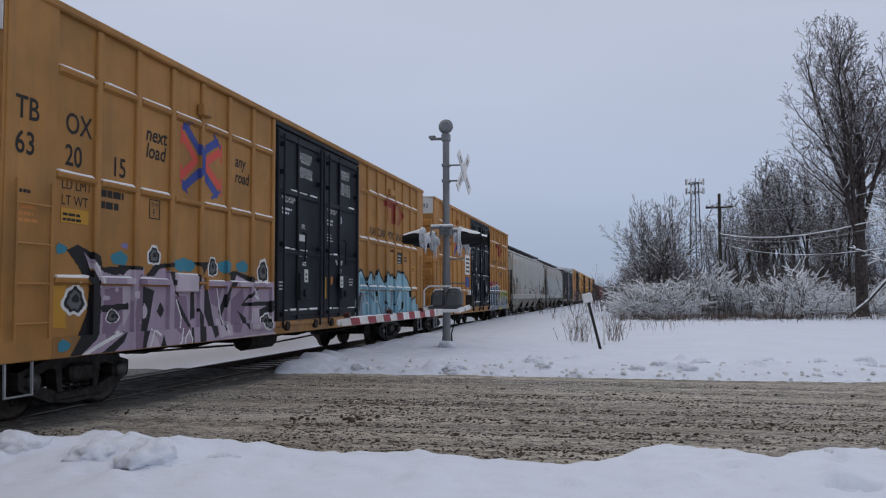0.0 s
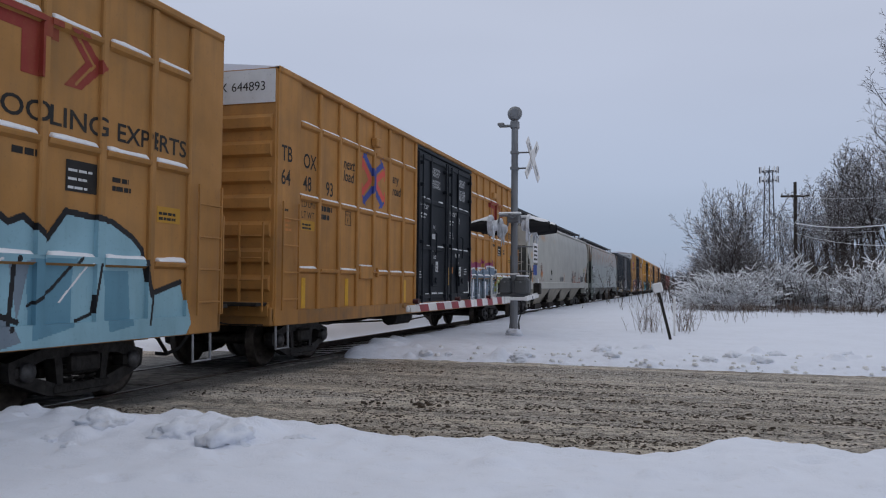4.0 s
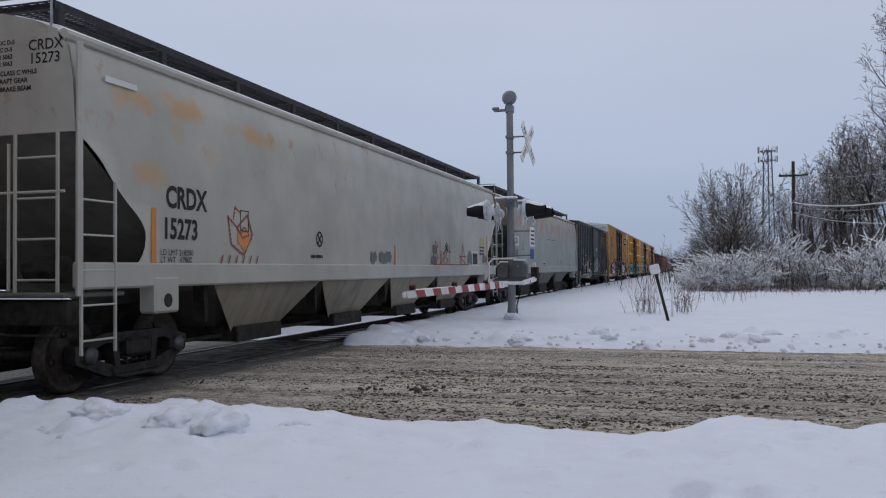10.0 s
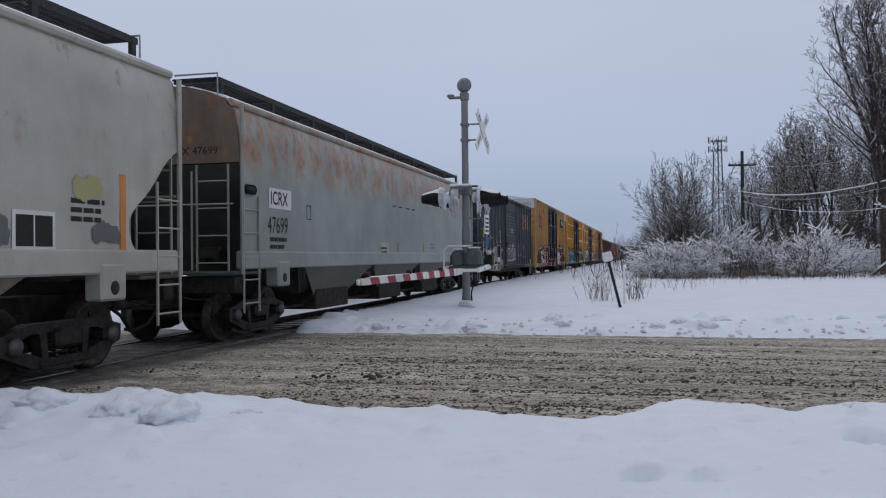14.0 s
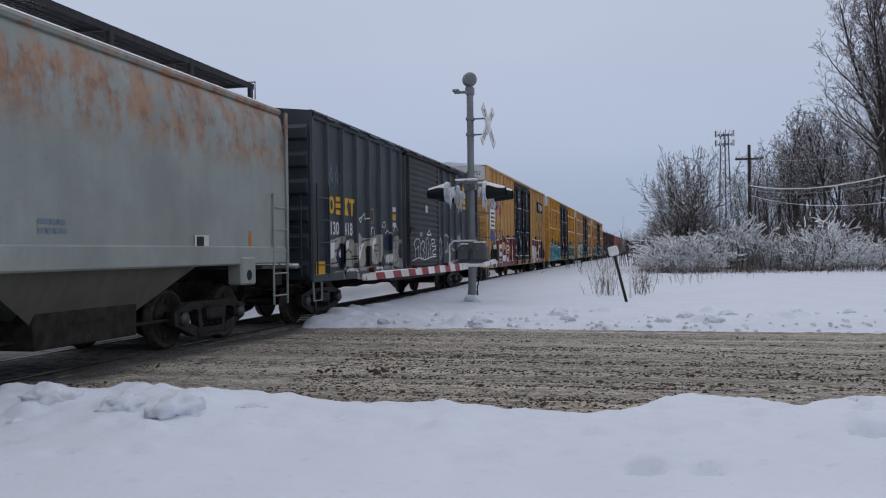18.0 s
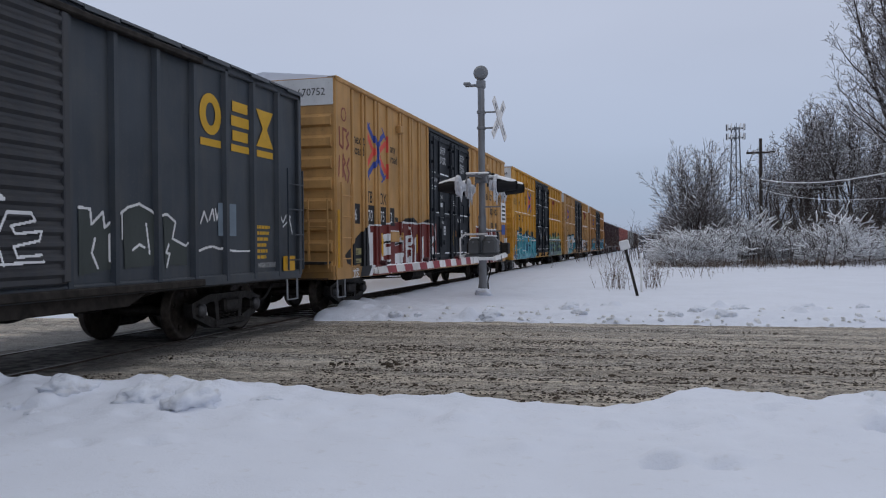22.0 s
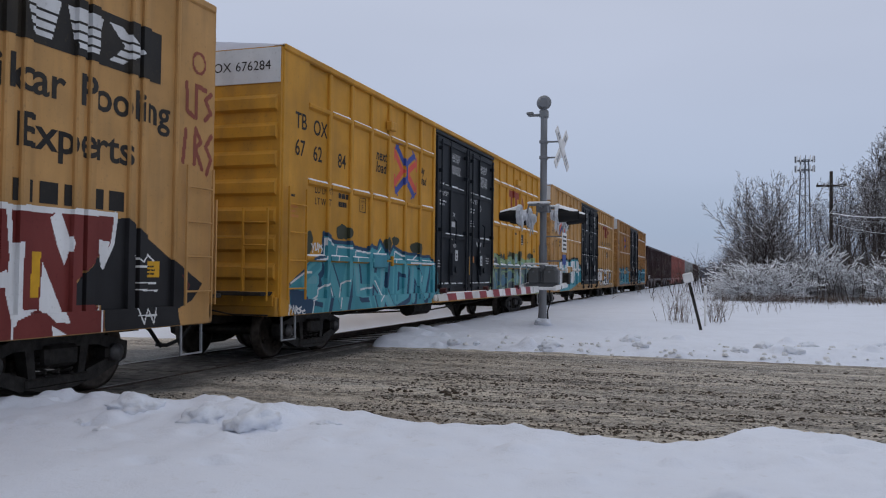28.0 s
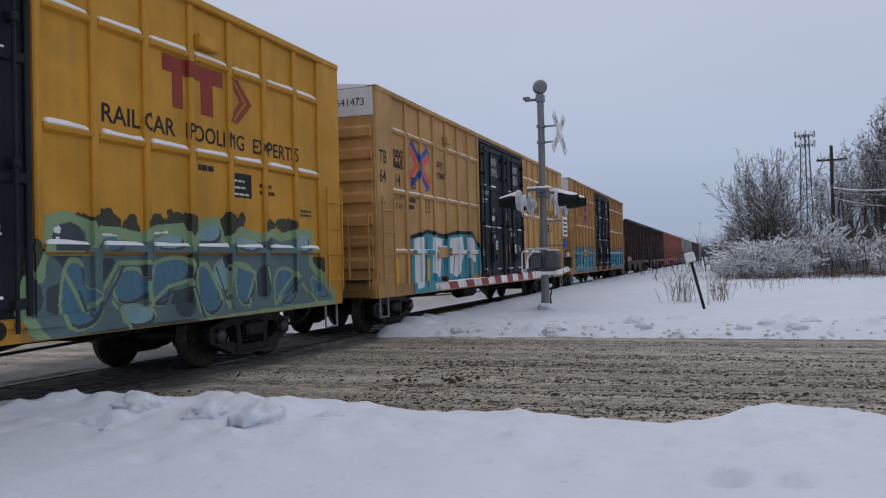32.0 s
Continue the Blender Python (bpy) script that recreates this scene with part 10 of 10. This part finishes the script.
# ---------------------------------------------------------------- trees, shrubs, wires, distance
def tree_geo(seed, height, fork=0.36, limbs=6, spread=0.36, snow=0.1, thick=0.022, least=0.0065, kids=(10, 7, 5, 3), stems_=0, fan=0.85, up=0.055, gnarl=1.0, droop=0.0, deep=1.0):
    """Bare tree as three meshes: trunk with limbs, fine twigs, and the snow that lies on some of them."""
    r = random.Random(seed)
    wood, fine, white = G(), G(), G()
    segs, wide = (9, 6, 4, 3, 1), (0.80, 0.95, 1.05, 1.1, 1.1)
    rise, bend = (up, up * 0.9, up * 0.4 - droop, -droop, -droop), (0.10, 0.15, 0.19, 0.22, 0.2)

    def grow(p, d, length, rad, lv):
        n, q, turn = segs[lv], p, r.random() * 6.28
        k = kids[lv] if lv < 4 else 0
        nodes = [(p, d, rad)]
        for i in range(n):
            d = (d + Vector((r.gauss(0, bend[lv] * gnarl), r.gauss(0, bend[lv] * gnarl), rise[lv] + r.gauss(0, 0.06)))).normalized()
            e = q + d * (length / n) * r.uniform(0.85, 1.15)
            r0, r1 = max(least, rad * (1 - 0.82 * i / n)), max(least * 0.8, rad * (1 - 0.82 * (i + 1) / n))
            (wood if lv < 2 else fine).rod(q, e, r0, (7, 5, 3, 3, 3)[lv], r1, caps=False)
            if r.random() < snow * (1.0 if lv else 0.5) and abs(d.z) < 0.9:
                lift = Vector((0, 0, r0 * 0.9 + 0.004))
                white.rod(q + lift, e + lift, (r0 * 0.55 + 0.013) * deep, 3, (r1 * 0.55 + 0.010) * deep, caps=False)
            q = e
            nodes.append((q, d, r1))
        for j in range(k):
            u = (0.16 if lv == 0 else 0.12) + 0.86 * (j + r.random() * 0.8) / k
            f = min(n - 1, int(u * n))
            o, dd, rr = nodes[f]
            o = o + (nodes[f + 1][0] - o) * (u * n - f)
            turn += 2.4 + r.gauss(0, 0.4)
            x = dd.orthogonal().normalized()
            w = dd.cross(x)
            t = wide[lv] * fan * r.uniform(0.7, 1.25)
            nd = (dd + (x * math.cos(turn) + w * math.sin(turn)) * t).normalized()
            if nd.z < -0.15:
                nd.z *= -0.4
            grow(o, nd, length * ((0.44 if lv == 0 else 0.54) - 0.26 * u) * r.uniform(0.75, 1.2), max(least, rr * r.uniform(0.45, 0.65)), lv + 1)

    if stems_:
        for i in range(stems_):
            a = 6.283 * i / stems_ + r.random()
            k = r.uniform(0.05, spread)
            grow(Vector((math.cos(a) * 0.35, math.sin(a) * 0.35, -0.2)), Vector((math.cos(a) * k, math.sin(a) * k, 1)).normalized(), height * r.uniform(0.6, 1.0) * (1 - 0.3 * k), height * thick * 0.35, 1 if height > 4 else 2)
        return wood, fine, white
    top = Vector((r.gauss(0, 0.1), r.gauss(0, 0.1), height * fork))
    wood.rod((0, 0, -0.3), (0, 0, height * 0.05), height * thick * 1.3, 10, height * thick * 1.05)
    wood.rod((0, 0, height * 0.05), top, height * thick * 1.05, 10, height * thick * 0.9)
    for i in range(limbs):
        a = 6.283 * i / limbs + r.uniform(-0.4, 0.4)
        k = 0.06 if i == 0 else spread * r.uniform(0.55, 1.2)
        o = top * r.uniform(0.70, 1.0) if i else top * 0.98
        grow(o, Vector((math.cos(a) * k, math.sin(a) * k, 1)).normalized(), (height - o.z) * r.uniform(0.86, 1.0) / (1 + 0.25 * k), height * thick * (0.62 if i == 0 else r.uniform(0.36, 0.55)), 0)
    return wood, fine, white


def raw_mesh(g, name, mat):
    me = bpy.data.meshes.new(name)
    me.from_pydata(g.v, [], g.f)
    me.materials.append(mat)
    return me


def place(az, d):
    a = radians(az)
    return 8.03 + d * math.sin(a), d * math.cos(a)


def plant(name, label, cat, group, geo, mats, az, d, scale=1.0, turn=0.0):
    x, y = place(az, d)
    ob = thing(name, label, cat, group, at=Matrix.Translation((x, y, ground_z(x, y) - 0.05)) @ Matrix.Rotation(turn, 4, "Z"))
    part("trunk", raw_mesh(geo[0], "trunk", mats[0]), None, ob)
    part("crown", raw_mesh(geo[1], "crown", mats[1]), None, ob)
    if geo[2].v:
        tagged(part("snow_load", raw_mesh(geo[2], "snow_load", M_snowcap), None, ob), kind="stuff")
    ob.scale = (scale,) * 3
    return ob


def again(ob, az, d, scale, turn):
    x, y = place(az, d)
    c = copy_thing(ob, Matrix.Translation((x, y, ground_z(x, y) - 0.05)) @ Matrix.Rotation(turn, 4, "Z"))
    c.scale = (scale,) * 3
    return c


WOOD = "bare trees of the wood"
T_A = plant("tree", "tall bare deciduous tree with snow-dusted limbs", "tree", WOOD, tree_geo(30, 17.0, 0.30, 8, 0.20, 0.05, 0.018, 0.009, (11, 8, 5, 3), 0, 0.72), (M_bark, M_twig), 14.35, 50, 0.95, 4.71)
T_B = plant("tree", "bare deciduous tree with fine dark twigs", "tree", WOOD, tree_geo(12, 12.5, 0.25, 6, 0.26, 0.14, 0.013, 0.011, (9, 6, 4, 2)), (M_bark, M_twig), 8.9, 76, 1.0)
T_C = plant("tree", "bare many-stemmed tree with a rounded crown", "tree", WOOD, tree_geo(7, 7.0, 0, 0, 0.34, 0.12, 0.018, 0.009, (0, 10, 7, 4), 22, 0.60, 0.06), (M_bark, M_twig), 2.25, 49, 0.97)
T_C.scale = (0.80, 0.80, 0.97)
T_D = plant("tree", "slender bare tree among undergrowth", "tree", WOOD, tree_geo(23, 11.5, 0.30, 4, 0.18, 0.16, 0.012, 0.011, (10, 6, 4, 2)), (M_bark, M_twig), 10.4, 72, 1.08)
T_E = plant("tree", "small tree with boughs bowed under thick snow", "tree", WOOD, tree_geo(31, 7.2, 0.25, 5, 0.7, 0.5, 0.012, 0.008, (8, 5, 4, 2), 0, 1.0, 0.0, 1.0, 0.05, 1.7), (M_bark, M_thicket), 17.0, 45)
rt = random.Random(4)
again(T_A, 18.4, 56, 0.95, 2.1)
for az, d, s, o in ((9.4, 84, 1.12, T_B), (9.8, 76, 1.06, T_D), (11.2, 74, 1.05, T_B), (11.9, 78, 1.1, T_D), (13.0, 74, 1.0, T_B), (13.8, 66, 0.95, T_D), (5.4, 84, 0.72, T_D), (7.2, 86, 0.84, T_B), (7.9, 80, 0.86, T_D), (6.5, 78, 0.74, T_B), (3.3, 66, 0.62, T_C), (0.6, 58, 0.52, T_C), (16.4, 62, 1.1, T_D), (17.2, 66, 1.1, T_B), (12.6, 84, 1.1, T_B), (8.4, 70, 0.92, T_D), (12.2, 62, 0.62, T_D)):
    again(o, az, d, s * (0.92 if 8.0 < az < 13.1 else 1.0), rt.uniform(0, 6.28))
for i in range(9):
    again((T_B, T_D)[i % 2], 6.6 + i * 1.35 + rt.uniform(-0.3, 0.3), rt.uniform(84, 118), rt.uniform(0.7, 1.0) * (0.8 if i < 3 else 1.0), rt.uniform(0, 6.28))
SH = [plant("shrub", "low bare shrub bowed under fresh snow", "shrub", "snowy shrubs along the wood", tree_geo(40 + k, 2.6, 0, 0, 1.1, 0.58, 0.016, 0.007, (0, 0, 9, 5), 30, 0.72, 0.0, 1.5, 0.05, 1.25), (M_shrub, M_shrub), az, d) for k, (az, d) in enumerate(((1.4, 46), (2.9, 44), (4.8, 47)))]
for i in range(56):
    az = 0.5 + 17.1 * (i / 56) + rt.uniform(-0.4, 0.4)
    d = 42 + max(0, az) * 0.9 + rt.uniform(0, 9)
    again(SH[i % 3], az, d, rt.uniform(0.6, 1.3) if az < 4.0 else rt.uniform(0.7, 0.95) if 10.3 < az < 12.3 else rt.choice((0.3, 0.4, 0.5, 0.65, 1.0)), rt.uniform(0, 6.28))
for i in range(20):
    again(SH[i % 3], 4.6 + i * 0.34 + rt.uniform(-0.2, 0.2), rt.uniform(46, 56), rt.choice((0.35, 0.5, 0.6, 0.8, 1.3)), rt.uniform(0, 6.28))
# snowy trunk that leans out of the thicket
(ax_, ay_), (bx_, by_) = place(13.4, 47), place(15.9, 48)
lean = thing("leaning_trunk", "thin dead trunk leaning out of the thicket, snow along it", "tree trunk", at=(ax_, ay_, ground_z(ax_, ay_)))
part("stem", G().tube([(0, 0, -0.1), ((bx_ - ax_) * 0.5, (by_ - ay_) * 0.5, 0.85), (bx_ - ax_, by_ - ay_, 2.1)], 0.07, 7), M_bark, lean)
part("snow_cap", G().tube([((bx_ - ax_) * 0.1, (by_ - ay_) * 0.1, 0.19), ((bx_ - ax_) * 0.5, (by_ - ay_) * 0.5, 0.93), ((bx_ - ax_) * 0.95, (by_ - ay_) * 0.95, 2.06)], 0.05, 5), M_snowcap, lean)


def stems(n, cx, cy, sx, sy, h, seed, rad=0.006):
    r, g = random.Random(seed), G()
    for _ in range(n):
        x, y = cx + r.gauss(0, sx), cy + r.gauss(0, sy)
        p = Vector((x, y, ground_z(x, y) - 0.03))
        d = Vector((r.gauss(0, 0.2), r.gauss(0, 0.2), 1)).normalized()
        hh = h * r.uniform(0.5, 1.15)
        q = p + d * hh * 0.6
        e = q + (d + Vector((r.gauss(0, 0.2), r.gauss(0, 0.2), 0))).normalized() * hh * 0.4
        g.rod(p, q, rad, 3, rad * 0.8), g.rod(q, e, rad * 0.8, 3, rad * 0.3)
        for _k in range(3 if h < 1.5 else 7):
            s = p + (e - p) * r.uniform(0.25, 0.95)
            k = max(1.0, h * 0.8)
            g.rod(s, s + Vector((r.gauss(0, 0.16) * k, r.gauss(0, 0.16) * k, r.uniform(0.05, 0.25) * k)), rad * 0.6, 3, rad * 0.2)
    return g


for k, (n, x, y, sx, sy, h) in enumerate(((34, 6.75, 24.0, 0.19, 0.4, 0.85), (30, 7.75, 24.5, 0.16, 0.4, 0.9), (18, 8.9, 31, 0.6, 1.0, 0.7), (14, 10.2, 35, 0.8, 1.0, 0.7))):
    tagged(new("dry_weeds", raw_mesh(stems(n, x, y, sx, sy, h, 70 + k), "dry_weeds", M_stem)), "clump of dry brown weed stems poking through snow", "weeds", "weed clumps", "stuff")
for k, (az, d) in enumerate(((3.0, 41), (8.5, 43), (13.5, 46))):
    x, y = place(az, d)
    tagged(new("stubble", raw_mesh(stems(240, x, y, 2.4, 0.9, 0.42, 110 + k, 0.007), "stubble", M_stem)), "thin dry stubble along the edge of the wood", "stubble", "stubble patches", "stuff")
for n, az, d, sx, sy, h, sd, rad, mat, lab in ((900, 12.8, 72, 6, 5, 4.6, 90, 0.020, M_thicket, "dense dark thicket of saplings in the wood"), (600, 8.6, 68, 4, 4, 3.6, 94, 0.018, M_thicket, "dark brushwood between the trees"), (420, 8.0, 59, 6, 3.0, 2.4, 92, 0.014, M_stem, "thin brown saplings and brush at the wood's edge"), (320, 3.2, 62, 3.5, 3, 2.6, 96, 0.014, M_thicket, "brown brushwood behind the snowy shrubs"), (110, 6.0, 46, 3.0, 1.2, 1.7, 98, 0.020, M_thicket, "dark upright sapling stems at the field's edge")):
    x, y = place(az, d)
    tagged(new("undergrowth", raw_mesh(stems(n, x, y, sx, sy, h, sd, rad), "undergrowth", mat)), lab, "undergrowth", kind="stuff")

# utility pole and its snowy wires
ux, uy = place(6.15, 70)
M_pole = plain("weathered_pole", (0.06, 0.05, 0.043), 0.9, 0, 0.3, 5)
pole_ = thing("utility_pole", "dark wooden utility pole with one crossarm", "utility pole", at=(ux, uy, 0))
part("shaft", G().rod((0, 0, 0), (0, 0, 9.55), 0.17, 10, 0.12), M_pole, pole_)
part("crossarm", G().cbox(-1.05, 1.05, -0.07, 0.07, 8.38, 8.54, 0.02), M_pole, pole_)
for x in (-0.95, -0.5, 0.5, 0.95):
    part("insulator", G().lathe([(0.05, 8.54), (0.06, 8.62), (0.03, 8.7), (0.0, 8.7)], "z", 8, (x, 0, 0)), M_galv, pole_)
vx, vy = 27.0, 16.0
for k, (za, zb, rr, sag, mat) in enumerate(((6.36, 10.43, 0.034, 2.93, M_snowcap), (6.1, 9.84, 0.008, 2.9, M_snowcap), (5.6, 7.98, 0.014, 2.9, M_snowcap), (8.6, 11.6, 0.009, 3.2, M_snowcap))):
    pts = [Vector((ux + (vx - ux) * i / 14, uy + (vy - uy) * i / 14, za + (zb - za) * i / 14 - sag * 4 * (i / 14) * (1 - i / 14))) for i in range(15)]
    thing("overhead_wire", "overhead wire with snow lying along it", "wire", "wires from the pole", geo=G().tube(pts, rr, 5), mats=mat)

# lattice tower with antennas
tx, ty = place(4.65, 285)
tower = thing("radio_tower", "grey lattice radio tower with panel antennas", "radio tower", at=(tx, ty, 0))
legs = [(math.cos(a) * 2.4, math.sin(a) * 2.4) for a in (0.5, 2.6, 4.7)]
M_tower = plain("tower_steel", (0.12, 0.125, 0.14), 0.6, 0.3, 0.1, 1)
for a, b in legs:
    part("leg", G().rod((a, b, 0), (a * 0.55, b * 0.55, 38), 0.2, 6), M_tower, tower)
for k in range(14):
    f0, f1 = 1 - 0.45 * k / 14, 1 - 0.45 * (k + 1) / 14
    z0_, z1_ = 38 * k / 14, 38 * (k + 1) / 14
    for i in range(3):
        (a, b), (c, d) = legs[i], legs[(i + 1) % 3]
        part("bracing", G().rod((a * f0, b * f0, z0_), (c * f1, d * f1, z1_), 0.06, 4), M_tower, tower)
        part("bracing", G().rod((a * f1, b * f1, z1_), (c * f1, d * f1, z1_), 0.05, 4), M_tower, tower)
for zz in (35.0, 38.0):
    part("platform", G().lathe([(1.2, zz), (2.7, zz), (2.7, zz + 0.15), (1.2, zz + 0.15)], "z", 12), M_tower, tower)
    for i in range(12):
        a = i * 0.5236
        part("antenna", G().cbox(-0.18, 0.18, -0.1, 0.1, -1.0, 1.0, 0.05), M_gateW if i % 3 else M_tower, tower, loc=Matrix.Translation((math.cos(a) * 2.8, math.sin(a) * 2.8, zz + 0.5)) @ Matrix.Rotation(a, 4, "Z"))

# low wooded ridge along the horizon
M_ridge = plain("hazy_wooded_ridge", (0.10, 0.115, 0.15), 0.95, 0, 0.25, 0.05)
g = G()
nseg = 420
prev = None
for i in range(nseg + 1):
    az = -60 + 130 * i / nseg
    a = radians(az)
    h = 13 + 4 * fbm(az, 0.0, 0.15) + 2.5 * fbm(az, 5.0, 1.5) + 1.5 * fbm(az, 9.0, 5.0)
    x, y = 8 + 800 * math.sin(a), 800 * math.cos(a)
    cur = ((x, y, -2), (x, y, h * 0.85), (x * 1.03, y * 1.03, h))
    if prev:
        g.add([*prev, *cur], [(0, 3, 4, 1), (1, 4, 5, 2)])
    prev = cur
tagged(new("distant_ridge", raw_mesh(g, "distant_ridge", M_ridge)), "hazy dark wooded ridge on the horizon", "ridge", kind="structure")


# ---------------------------------------------------------------- motion of the train
RUN = [(0, 1.53), (2, 9.63), (4, 17.86), (6, 26.20), (8, 34.63), (10, 43.12), (12, 51.67), (14, 60.25), (16, 68.85), (18, 77.46), (20, 86.06), (22, 94.64), (24, 103.20), (26, 111.73), (28, 120.21), (30, 128.66), (32, 137.13)]


def run(t):
    ts, ds = [r[0] for r in RUN], [r[1] for r in RUN]
    i = min(len(ts) - 2, max(0, int(t / 2)))
    m = [(ds[min(j + 1, 16)] - ds[max(j - 1, 0)]) / (ts[min(j + 1, 16)] - ts[max(j - 1, 0)]) for j in (i, i + 1)]
    u = (t - ts[i]) / 2
    return (2 * u**3 - 3 * u**2 + 1) * ds[i] + (u**3 - 2 * u**2 + u) * 2 * m[0] + (3 * u**2 - 2 * u**3) * ds[i + 1] + (u**3 - u**2) * 2 * m[1]


def motions():
    for car, y in CARS:
        walk(car, [(t, pose(0, y - run(t), 0)) for t in range(33)])
    steps = [i * 0.15 for i in range(214)]
    steps[-1] = 32.0
    turn = [(t, math.degrees(run(t) / WHEEL_R)) for t in steps]
    for w, e in WHEELS:
        walk(w, [(t, pose(0, e, WHEEL_R - 0.02, a, 0, 0)) for t, a in turn])


motions()
